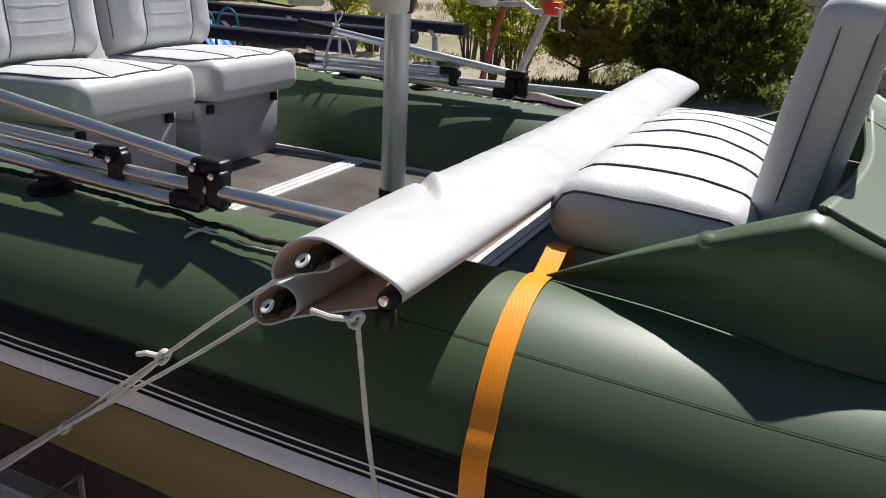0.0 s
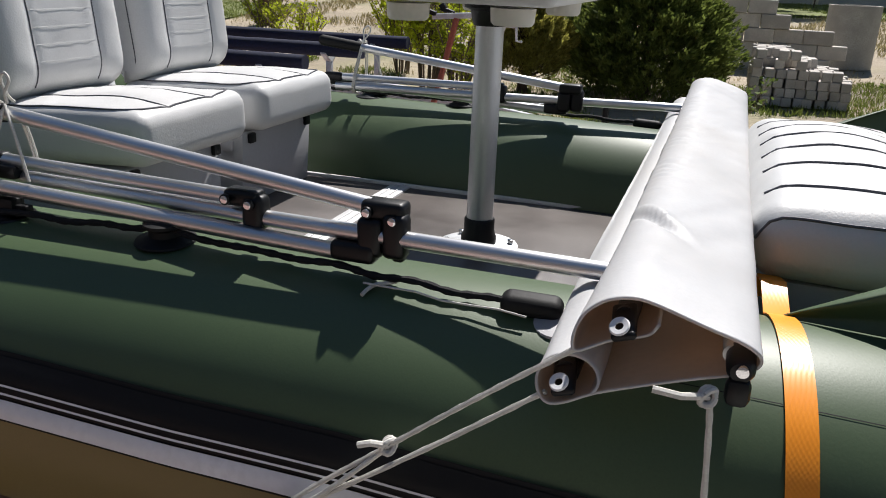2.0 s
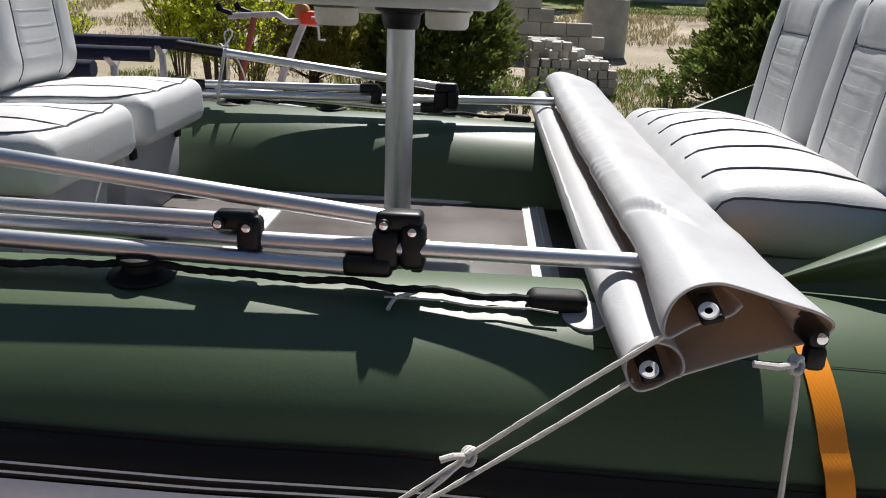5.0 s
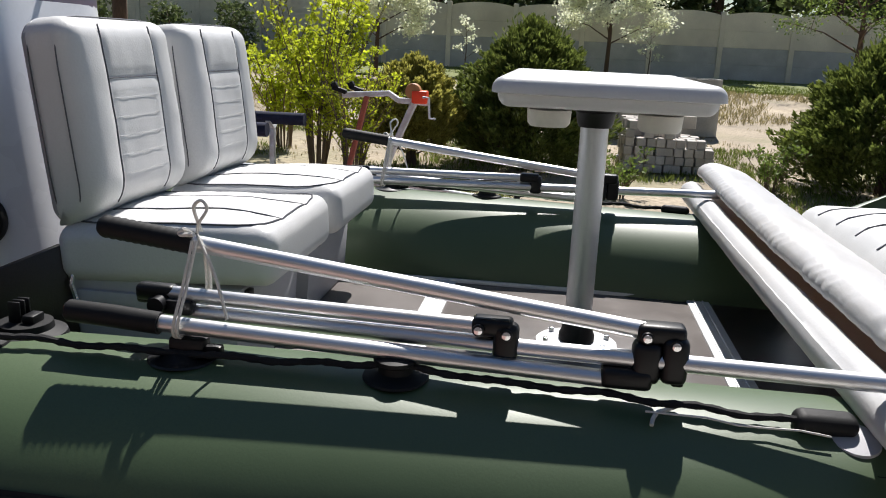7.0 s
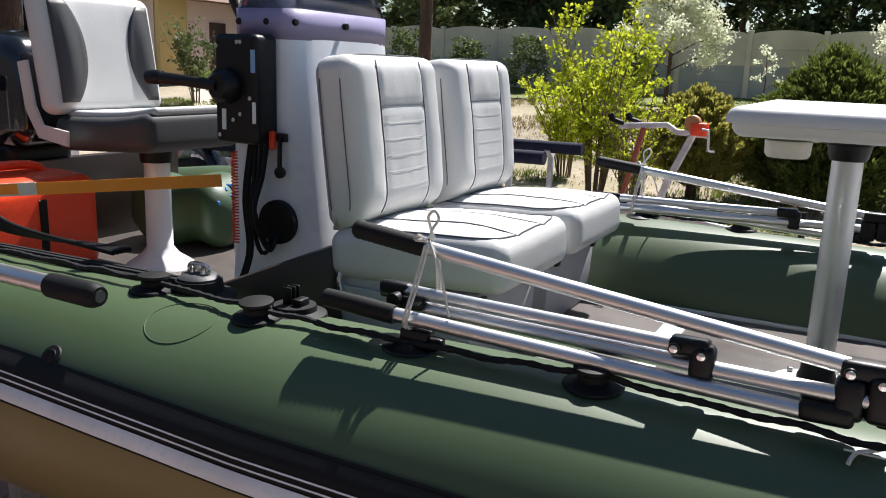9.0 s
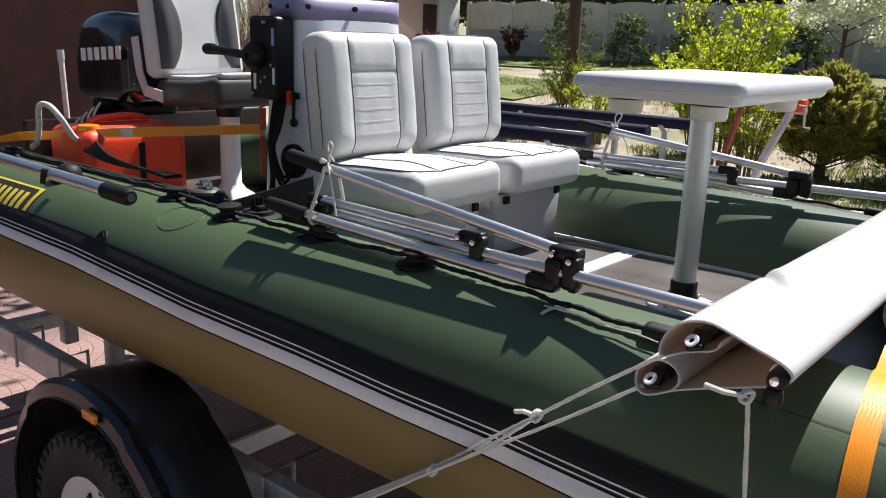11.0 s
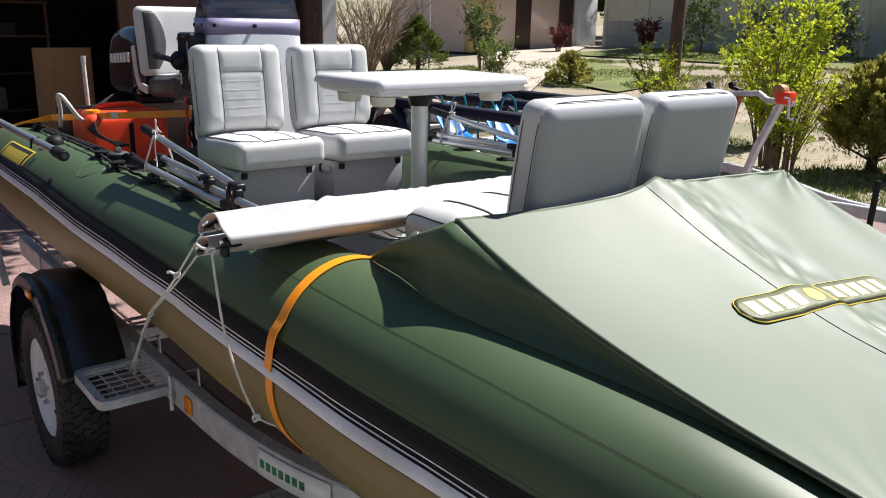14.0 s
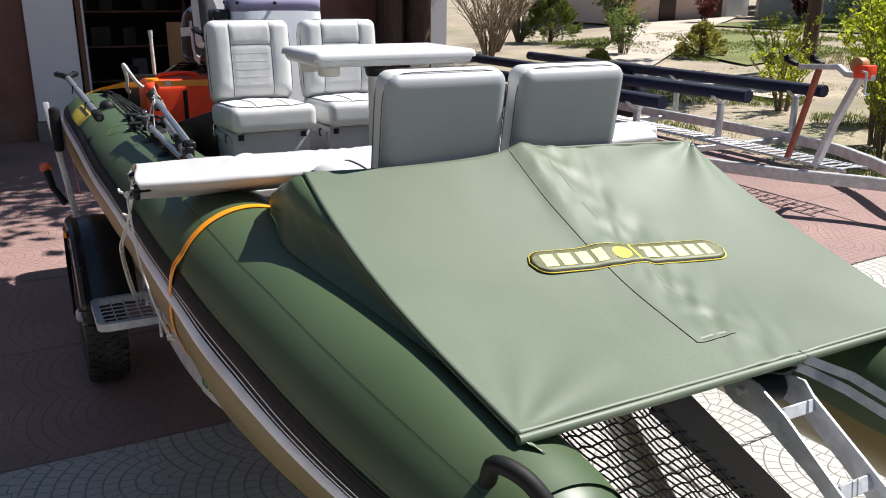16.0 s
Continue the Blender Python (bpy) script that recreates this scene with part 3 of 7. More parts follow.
# oval plug holding the rope's end, on a pale disc
for side in (-1, 1):
    p = tube_at(0.300, 76.5, 0.0, side)
    bm = B()
    soft(bm, (0.085, 0.038, 0.030), 0.0145, None, pose(p.x, p.y, p.z + 0.010, side * -12, 1.5, -side * 4), step=0.02)
    bpart("rope_plug", bm, "black_rubber", "black rubber rope plug")
    bm = B()
    lathe(bm, [(0.032, -0.003), (0.031, 0.002), (0.012, 0.004), (0.0, 0.004)], n=24)
    tilt = Vector((0, side * math.cos(radians(73)), math.sin(radians(73)))).to_track_quat("Z", "Y").to_matrix().to_4x4()
    bmesh.ops.transform(bm, matrix=Matrix.Translation(tube_at(0.338, 73, 0.0, side)) @ tilt, verts=bm.verts)
    bpart("plug_disc", bm, "grey_box", "pale round patch")
# air valve on the outer side
bm = B()
p = tube_at(-1.245, 38)
lathe(bm, [(0.024, 0), (0.022, 0.003), (0.014, 0.004), (0.012, 0.007), (0.006, 0.007), (0, 0.004)], n=24)
bmesh.ops.transform(bm, matrix=Matrix.Translation(p) @ Vector((0, -math.cos(radians(38)), math.sin(radians(38)))).to_track_quat("Z", "Y").to_matrix().to_4x4(), verts=bm.verts)
bpart("air_valve", bm, "black_rubber", "black air valve")

# name patch on the stern quarter: a yellow plate with a dark border and illegible bars
def quarter_patch():
    bm = B()
    rows = rows_between(-2.12, -1.68, 24)
    p = bpart("name_patch", skin(rows, np.linspace(30, 60, 12), 0.004, -1), "yellow", "black and yellow maker's patch")
    part("patch_field", skin(rows_between(-2.10, -1.70, 24), np.linspace(32, 58, 12), 0.0055, -1), "black_badge", p)
    for k in range(9):
        x = -2.06 + k * 0.039
        part("patch_mark", skin(rows_between(x, x + 0.024, 4), np.linspace(38, 53, 5), 0.007, -1), "yellow", p)


quarter_patch()

# side plate beside the console: dark film-faced plywood gusset
bm = B()
extrude_poly(bm, [(-1.24, -0.565, 1.225), (-1.02, -0.36, 1.325), (-0.985, -0.36, 1.10), (-1.22, -0.56, 1.09)], (0.012, -0.008, 0.0), 0.002)
bpart("side_gusset", bm, "dark_ply", "dark plywood gusset")


# ---- seats ----
def cushion(parent, name, place, sx, sy, sz, seams_along, crown=0.022, rad=0.035, e=0.022, wire=0.0016, ring_all=True):
    """A padded seat cushion with stitched channels along x at the given y, dark piping round the top."""
    def push(x, y, z):
        if z <= 0:
            return (0, 0, 0)
        f = (1 - (x / (sx / 2)) ** 2) * (1 - (y / (sy / 2)) ** 2)
        g = sum(-0.005 * math.exp(-(((y - s) / 0.013) ** 2)) for s in seams_along) if abs(x) < sx / 2 - 0.02 else 0
        nz = 0.004 * noise.noise(Vector((x * 8 + sx, y * 8 + place.translation.y * 7, z * 9))) + 0.0016 * noise.noise(Vector((x * 24, y * 24 + place.translation.y * 7, z * 9)))
        return (0, 0, (crown * max(0, f) + g * (1 if z > sz * 0.3 else 0)) + nz)

    body = part(name, soft(B(), (sx, sy, sz), rad, push, place, step=0.0125), "vinyl", parent)
    def top(x, y):
        off = math.hypot(max(0, abs(x) - (sx / 2 - rad)), max(0, abs(y) - (sy / 2 - rad)))
        drop = rad - math.sqrt(max(0.0, rad * rad - off * off))
        return place @ (Vector((x, y, sz / 2 - drop)) + Vector(push(x, y, sz / 2)) + Vector((0, 0, 0.0015)))

    for s in seams_along:
        bm = B()
        pipe(bm, [top(x, s) for x in np.linspace(-sx / 2 + e + 0.005, sx / 2 - e, 14)], wire, 6)
        part("seam", bm, "piping", body)
    ring = []
    for t in np.linspace(0, 2 * math.pi, 61):
        cx, cy = math.cos(t), math.sin(t)
        k = (abs(cx) ** 8 + abs(cy) ** 8) ** (-1 / 8)
        ring.append(top(cx * k * (sx / 2 - e), cy * k * (sy / 2 - e)))
    if ring_all:
        bm = B()
        pipe(bm, ring, 0.0019, 6, caps=False)
        part("piping", bm, "piping", body)
    else:
        for yy in (-sy / 2 + e, sy / 2 - e):
            bm = B()
            pipe(bm, [top(x, yy) for x in np.linspace(-sx / 2 + 0.012, sx / 2 - 0.012, 20)], 0.0026, 6)
            part("piping", bm, "piping", body)
    return body


def backrest(parent, place, w, h, d, under=0.050):
    """An upright padded back; its padded face looks along local -y... local y is depth, x width, z height."""
    s1 = w * 0.245

    def push(x, y, z):
        if y > 0:
            return (0, 0.004 * (1 - (2 * x / w) ** 2) * (1 - (2 * z / h) ** 2), 0)
        fx, fz = 1 - (2 * x / w) ** 2, 1 - (2 * z / h) ** 2
        out = 0.010 * max(0, fx) ** 0.5 * max(0, fz) ** 0.5
        side_bulge = 0.006 * math.exp(-(((abs(x) - w * 0.36) / (w * 0.10)) ** 2)) * max(0, fz) ** 0.3 - under * max(0, (-2 * z / h - 0.55) / 0.45) ** 2.2
        head = 0.003 * math.exp(-(((z - 0.35 * h) / (0.10 * h)) ** 2)) if abs(x) < s1 else 0
        g = -0.0045 * math.exp(-(((abs(x) - s1) / 0.008) ** 2)) if abs(z) < h * 0.47 else 0
        if abs(x) < s1:
            g -= 0.0045 * math.exp(-(((z - 0.20 * h) / 0.008) ** 2))
        nz = 0.0022 * noise.noise(Vector((x * 10 + place.translation.y * 5, z * 10, w * 7))) + 0.0010 * noise.noise(Vector((x * 30, z * 26, place.translation.y * 9)))
        return (0, -(out + side_bulge + head + g + nz), 0)

    body = part("backrest", soft(B(), (w, d, h), 0.040, push, place, step=0.010), "vinyl", parent)
    face = lambda x, z: place @ (Vector((x, -d / 2, z)) + Vector(push(x, -d / 2, z)) + Vector((0, -0.0012, 0)))
    for sx in (-1, 1):
        bm = B()
        pipe(bm, [face(sx * s1, z) for z in np.linspace(-h * 0.42, h * 0.462, 24)], 0.0017, 6)
        part("seam", bm, "piping", body)
    bm = B()
    pipe(bm, [face(x, 0.20 * h) for x in np.linspace(-s1, s1, 12)], 0.0017, 6)
    part("seam", bm, "piping", body)
    for k in range(5):
        bm = B()
        pipe(bm, [face(x, 0.10 * h - k * 0.095 * h) for x in np.linspace(-s1 + 0.006, s1 - 0.006, 8)], 0.0004, 5)
        part("stitch_row", bm, "vinyl", body)
    back = place.inverted()
    body.data.materials.append(M["vinyl_grey"])
    for pg in body.data.polygons:
        if (back @ pg.center).y > d / 2 - 0.022:
            pg.material_index = 1
    for yy in (-d / 2 + 0.028, d / 2 - 0.026):
        ring = []
        for t in np.linspace(0, 2 * math.pi, 73):
            cx, cz = math.cos(t), math.sin(t)
            k = (abs(cx) ** 7 + abs(cz) ** 7) ** (-1 / 7)
            zz = cz * k * (h / 2 + 0.0008)
            back = 0.68 * under * max(0, (-2 * zz / h - 0.55) / 0.45) ** 2.2 if yy < 0 else 0
            ring.append(place @ Vector((cx * k * (w / 2 + 0.0008), yy + back, zz)))
        bm = B()
        pipe(bm, ring, 0.0015, 6, caps=False)
        part("piping", bm, "piping", body)
    return body


def seat_box(parent, x0, x1, y0, y1, z0, z1, lip=0.012):
    bm = B()
    extrude_poly(bm, [(x0, y0, z0), (x1, y0, z0), (x1 + lip, y0, z1), (x0, y0, z1)], (0, y1 - y0, 0), 0.006)
    return part("base_box", bm, "grey_box", parent, "grey moulded base box")


def latch(parent, at):
    bm = B()
    box(bm, at, (0.012, 0.026, 0.026), 0.003)
    return part("latch", bm, "black_plastic", parent, "black latch")


# forward-facing pair behind the table
AFT = [(-0.375, 0.012), (0.085, 0.475)]
for k, (y0, y1) in enumerate(AFT):
    seat = thing("boat_chair", "pale grey vinyl boat seat with dark piping on a grey box", "seat", "seats round the table")
    ym, w = (y0 + y1) / 2, y1 - y0
    seat_box(seat, -1.02, -0.665, y0 + 0.012, y1 - 0.012, FLOOR_Z, 1.262)
    slope = pose(-0.80, ym, 1.318, 0, -3.0, 0)
    cushion(seat, "seat_cushion", slope, 0.44, w + 0.012, 0.115, [-0.075, 0.075])
    # the back stands at the rear edge of the cushion and leans aft
    bp = pose(-0.995, ym, 1.555, 0, 0, 90) @ pose(0, 0, 0, -7, 0, 0)
    backrest(seat, bp, w + 0.014, 0.388, 0.108)
    for yy in (y0 + 0.045, y1 - 0.045):
        latch(seat, (-0.648, yy, 1.243))
    bm = B()
    box(bm, (-0.83, y0 + 0.006, 1.225), (0.30, 0.012, 0.03), 0.004)
    part("hinge_rail", bm, "grey_box", seat)
    bm = B()
    pipe(bm, [(-0.985, y0 + 0.004, 1.27), (-0.985, y0 - 0.006, 1.25), (-0.975, y0 - 0.006, 1.215)], 0.005, 6)
    cyl(bm, (-0.975, y0 - 0.006, 1.212), 0.010, 0.012, "y", 10)
    part("hook", bm, "steel", seat, "steel hook")
    bm = B()
    box(bm, (-0.76, y0 + 0.004, 1.225), (0.022, 0.014, 0.036), 0.004)
    part("side_latch", bm, "black_plastic", seat)

# bow pair, facing aft, on one bench
BOW = [(-0.345, 0.045), (0.085, 0.475)]
bench = thing("bench_seat", "pale grey vinyl bench cushion with dark channel stitching", "seat", "seats round the table")
seat_box(bench, 0.62, 0.90, -0.395, 0.48, FLOOR_Z, 1.238, 0.0)


def bench_cushion(y0, y1):
    sx, sy, sz = 0.345, y1 - y0, 0.12
    place = pose(0.7385, (y0 + y1) / 2, 1.297, 0, 2.0, 0)
    return cushion(bench, "seat_cushion", place, sx, sy, sz, [v * sy for v in (-0.36, -0.21, -0.07, 0.07, 0.21, 0.36)], 0.046, 0.054, 0.016, 0.0034, False)


bench_cushion(-0.432, 0.490)
for k, (y0, y1) in enumerate(BOW):
    bp = pose(0.968, (y0 + y1) / 2, 1.496, 0, 0, -90) @ pose(0, 0, 0, -8.5, 0, 0)
    backrest(bench, bp, y1 - y0, 0.383, 0.105, 0.0)
bm = B()
box(bm, (0.60, -0.385, 1.16), (0.05, 0.012, 0.10), 0.003)
cyl(bm, (0.60, -0.393, 1.20), 0.008, 0.012, "y", 10)
part("hinge_bracket", bm, "galv", bench)

# ---- pedestal table ----
table = thing("pedestal_table", "white moulded boat table with cup holders on an aluminium post", "table", at=(0, 0.066, FLOOR_Z))


def table_top():
    sx, sy, sz = 0.425, 0.67, 0.054

    def push(x, y, z):
        rim = max(abs(x) / (sx / 2), abs(y) / (sy / 2))
        return (x * -0.05 * (1 if z < 0 else 0), y * -0.035 * (1 if z < 0 else 0), 0.0025 * max(0.0, min(1.0, (rim - 0.80) * 12)) if z > 0 else 0)

    return soft(B(), (sx, sy, sz), 0.024, push, pose(0.004, 0.076, 1.650), step=0.02)


def tpart(name, bm, material, label="", parent=None):
    ob = part(name, bm, material, parent or table, label)
    return ob if parent else local(ob, table)


tpart("tabletop", table_top(), "table", "white moulded tabletop")
for x, y in ((-0.10, -0.17), (0.11, -0.17), (-0.10, 0.31), (0.11, 0.31)):
    bm = B()
    lathe(bm, [(0.0, -0.032), (0.036, -0.032), (0.041, -0.026), (0.043, 0.0)], (x, y, 1.618), "z", 24)
    tpart("cup_holder", bm, "cream", "cream cup holder base")
bm = B()
lathe(bm, [(0.036, 1.568), (0.040, 1.578), (0.044, 1.600), (0.058, 1.606), (0.058, 1.618), (0.0, 1.618)], (0, 0.066, 0))
tpart("socket", bm, "black_plastic", "black table socket")
bm = B()
lathe(bm, [(0.031, 1.08), (0.031, 1.575)], (0, 0.066, 0), n=40)
tpart("post", bm, "alu_satin", "satin aluminium post")
bm = B()
lathe(bm, [(0.042, 1.066), (0.042, 1.085), (0.036, 1.098), (0.036, 1.128), (0.033, 1.132), (0.031, 1.132)], (0, 0.066, 0))
tpart("collar", bm, "black_plastic", "black collar")
bm = B()
lathe(bm, [(0.095, 1.060), (0.094, 1.066), (0.045, 1.072), (0.0, 1.072)], (0, 0.066, 0), n=40)
tpart("floor_plate", bm, "alu_satin", "aluminium floor plate")
for k in range(6):
    a = radians(60 * k + 20)
    bm = B()
    cyl(bm, (0.076 * math.cos(a), 0.066 + 0.076 * math.sin(a), 1.073), 0.007, 0.012, "z", 8, bevel=0.001)
    tpart("bolt", bm, "steel")


# ---- folded awning frame on each tube ----
def lobe(bm, c, w, h, t):
    """A rounded, flat hinge ear standing in the plane of the tube."""
    box(bm, c, (w, t, h), min(w, h, t) * 0.3, 3)


def awning_frame(side, label):
    f = thing("folded_awning_frame", label, "awning frame", "folded awning frames")
    Y = lambda y: -side * y

    def bar(name, pts, r, m="alu"):
        bm = B()
        pipe(bm, [(x, Y(y), z) for x, y, z in pts], r, 18)
        return part(name, bm, m, f)

    top0, top1 = Vector((-0.60, -0.690, 1.437)), Vector((0.055, -0.692, 1.364))
    d = (top0 - top1).normalized()
    up_ = bar("upper_tube", [top0, top1], 0.0125)
    bm = B()
    g = [top0 + d * t for t in np.linspace(-0.01, 0.135, 26)]
    pipe(bm, [(p.x, Y(p.y), p.z) for p in g], [0.0160 + 0.0012 * (k % 2) for k in range(25)] + [0.012], 16)
    part("grip", bm, "black_rubber", up_, "ribbed black rubber grip")
    low = bar("lower_tube", [(-0.645, -0.722, 1.322), (0.025, -0.702, 1.292)], 0.0125)
    bm = B()
    pipe(bm, [(x, Y(-0.724), z) for x, z in ((-0.775, 1.3295), (-0.77, 1.329), (-0.70, 1.326), (-0.63, 1.3215))], [0.012, 0.0165, 0.0168, 0.0165], 16)
    part("grip", bm, "black_rubber", low, "black rubber grip")
    bar("middle_tube", [(-0.655, -0.656, 1.346), (-0.16, -0.688, 1.348)], 0.0115)
    bar("long_tube", [(-0.66, -0.650, 1.318), (-0.10, -0.690, 1.322), (0.43, -0.725, 1.330)], 0.0125)
    def clamp(pieces, bolts, label):
        bm = B()
        for c, size in pieces:
            lobe(bm, (c[0], Y(c[1]), c[2]), *size)
        k = part("clamp", bm, "black_plastic", f, label)
        for x, z in bolts:
            for r, h, m in ((0.0085, 0.006, "black_plastic"), (0.0062, 0.010, "chrome_lens")):
                bm = B()
                cyl(bm, (x, Y(-0.692) + side * 0.021, z), r, h, "y", 14, bevel=0.001)
                part("bolt_head", bm, m, k)

    clamp([((0.078, -0.692, 1.362), (0.066, 0.028, 0.036)), ((0.061, -0.698, 1.322), (0.040, 0.060, 0.036)), ((0.098, -0.700, 1.328), (0.036, 0.066, 0.034)), ((0.036, -0.702, 1.298), (0.070, 0.030, 0.034)), ((0.104, -0.702, 1.300), (0.018, 0.016, 0.020))],
          [(0.058, 1.360), (0.097, 1.352)], "black plastic double hinge clamp")
    clamp([((-0.152, -0.688, 1.350), (0.058, 0.026, 0.034)), ((-0.132, -0.690, 1.330), (0.036, 0.054, 0.034))],
          [(-0.170, 1.350), (-0.131, 1.346)], "black plastic hinge clamp")
    clamp([((-0.668, -0.655, 1.346), (0.062, 0.026, 0.026)), ((-0.690, -0.652, 1.340), (0.020, 0.026, 0.022))], [], "black plastic end fork")
    # foot: swivel mount on a round pad
    bm = B()
    p = tube_at(-0.60, 88, 0.0, side)
    lathe(bm, [(0.052, 0), (0.05, 0.003), (0.034, 0.006), (0.026, 0.012), (0.0, 0.014)], p - Vector((0, 0, 0.003)))
    box(bm, p + Vector((0.01, 0, 0.018)), (0.055, 0.030, 0.026), 0.006)
    box(bm, p + Vector((0.045, 0, 0.012)), (0.030, 0.018, 0.018), 0.004)
    cyl(bm, p + Vector((-0.055, side * -0.05, 0.062)), 0.013, 0.05, "y", 14)
    box(bm, p + Vector((-0.04, side * -0.05, 0.058)), (0.07, 0.026, 0.024), 0.005)
    part("swivel_mount", bm, "black_plastic", f, "black swivel mount")
    # white cord tied round the tubes, with a bow on top
    bm = B()
    x = -0.585
    loop = [(x, -0.690, 1.452), (x + 0.008, -0.70, 1.470), (x + 0.020, -0.70, 1.490), (x + 0.012, -0.70, 1.502), (x - 0.002, -0.695, 1.490), (x + 0.002, -0.69, 1.466), (x, -0.676, 1.452)]
    pipe(bm, [(a, Y(b), c) for a, b, c in loop], 0.0026, 6, smooth=26)
    for k in range(2):
        o = 0.006 * k
        ring = [(x + o, -0.672, 1.440), (x - 0.01 + o, -0.640, 1.35), (x - 0.018 + o, -0.650, 1.305), (x - 0.02 + o, -0.705, 1.298), (x - 0.018 + o, -0.741, 1.318), (x - 0.008 + o, -0.726, 1.38), (x + o, -0.707, 1.444)]
        pipe(bm, [(a, Y(b), c) for a, b, c in ring], 0.0026, 6, smooth=30)
    pipe(bm, [(x + 0.004, Y(-0.70), 1.452), (x + 0.035, Y(-0.715), 1.40), (x + 0.055, Y(-0.72), 1.335)], 0.0026, 6, smooth=12)
    pipe(bm, [(x - 0.006, Y(-0.69), 1.448), (x - 0.016, Y(-0.70), 1.458), (x - 0.022, Y(-0.70), 1.450), (x + 0.004, Y(-0.71), 1.454)], 0.0036, 6, smooth=12)
    part("cord", bm, "rope_white", f, "white tie cord in a bow")
    return f


awning_frame(-1, "folded aluminium awning tubes with black clamps, tied with white cord")
awning_frame(1, "folded aluminium awning tubes with black clamps, tied with white cord")


# ---- rolled awning laid across the boat ----
roll = thing("rolled_awning", "pale grey PVC awning rolled round its poles, laid across the tubes", "awning")


def awning_sheet():
    # outline of the roll at its open end, from the upper pole's pocket round to the lower pole's pocket
    near = [(0.475, 1.360), (0.468, 1.346), (0.456, 1.3385), (0.440, 1.334), (0.425, 1.330), (0.410, 1.324), (0.396, 1.319), (0.391, 1.328),
            (0.394, 1.346), (0.404, 1.362), (0.424, 1.375), (0.450, 1.380), (0.475, 1.376), (0.500, 1.370), (0.525, 1.364), (0.550, 1.358),
            (0.567, 1.349), (0.573, 1.338), (0.567, 1.325), (0.550, 1.314), (0.520, 1.304), (0.470, 1.288), (0.420, 1.271), (0.390, 1.257),
            (0.372, 1.254), (0.361, 1.264), (0.357, 1.280), (0.364, 1.296), (0.383, 1.304), (0.404, 1.302), (0.418, 1.293), (0.422, 1.281), (0.416, 1.272)]
    # further in, the cloth is pulled up round the pole and falls loosely to the lower one
    far = [(0.462, 1.352), (0.456, 1.341), (0.446, 1.335), (0.434, 1.333), (0.422, 1.335), (0.413, 1.338), (0.405, 1.342), (0.402, 1.350),
           (0.403, 1.360), (0.409, 1.372), (0.426, 1.383), (0.450, 1.385), (0.475, 1.380), (0.500, 1.373), (0.525, 1.365), (0.550, 1.356),
           (0.567, 1.346), (0.572, 1.334), (0.563, 1.321), (0.545, 1.309), (0.515, 1.296), (0.470, 1.280), (0.425, 1.262), (0.395, 1.251),
           (0.372, 1.251), (0.356, 1.262), (0.350, 1.282), (0.358, 1.304), (0.380, 1.317), (0.402, 1.313), (0.416, 1.300), (0.418, 1.284), (0.412, 1.272)]
    near, far = glide(near, 110), glide(far, 110)
    bm = B()
    rows = []
    for y in np.linspace(-0.935, 1.045, 330):
        u = (y + 0.935) / 1.98
        open_end = math.exp(-((u / 0.075) ** 2))
        prof = near * open_end + far * (1 - open_end)
        row = []
        for k, (x, z) in enumerate(prof):
            top = max(0.0, min(1.0, (z - 1.325) / 0.03))
            # gathered pleats where the cloth is stretched round the upper pole, and a few long soft creases
            pleat = math.exp(-(((x - 0.415) / 0.030) ** 2)) * top * max(0.0, min(1.0, (y + 0.62) * 4))
            w = 0.0018 * noise.noise(Vector((x * 12, y * 4, z * 8))) + 0.0010 * noise.noise(Vector((x * 20, y * 20, 3.1)))
            w -= 0.0085 * abs(noise.noise(Vector((x * 5, y * 26 + x * 10, 5.1)))) * pleat
            w -= 0.0028 * max(0.0, noise.noise(Vector((x * 9, y * 11 - x * 22, 9.4)))) * top * (1 - open_end)
            crease = -0.010 * math.exp(-(((y + 0.60 + (x - 0.42) * 1.3) / 0.016) ** 2)) * math.exp(-(((x - 0.440) / 0.038) ** 2)) * top
            crease += 0.006 * math.exp(-(((y + 0.565 + (x - 0.42) * 1.3) / 0.014) ** 2)) * math.exp(-(((x - 0.445) / 0.034) ** 2)) * top
            sag = -0.012 * math.sin(math.pi * u)
            # the cloth's edge is cut a little aslant and curls at its corners
            lip = 0.010 * math.sin(k * 0.21) * open_end
            row.append(bm.verts.new((x + w * (0.9 if x < 0.43 else 0.4), y + lip, z + w * (0.5 + 0.7 * top) + crease + sag * (1 if z > 1.3 else 0.4))))
        rows.append(row)
    quads(bm, rows)
    return bm


sh = part("sheet", awning_sheet(), "awning", roll, "pale grey PVC sheet")
so = sh.modifiers.new("thick", "SOLIDIFY")
so.thickness, so.offset = 0.003, 0
# inner faces get the tan that stands for light through the cloth
sh.data.materials.append(M["awning_in"])
so.material_offset = 1
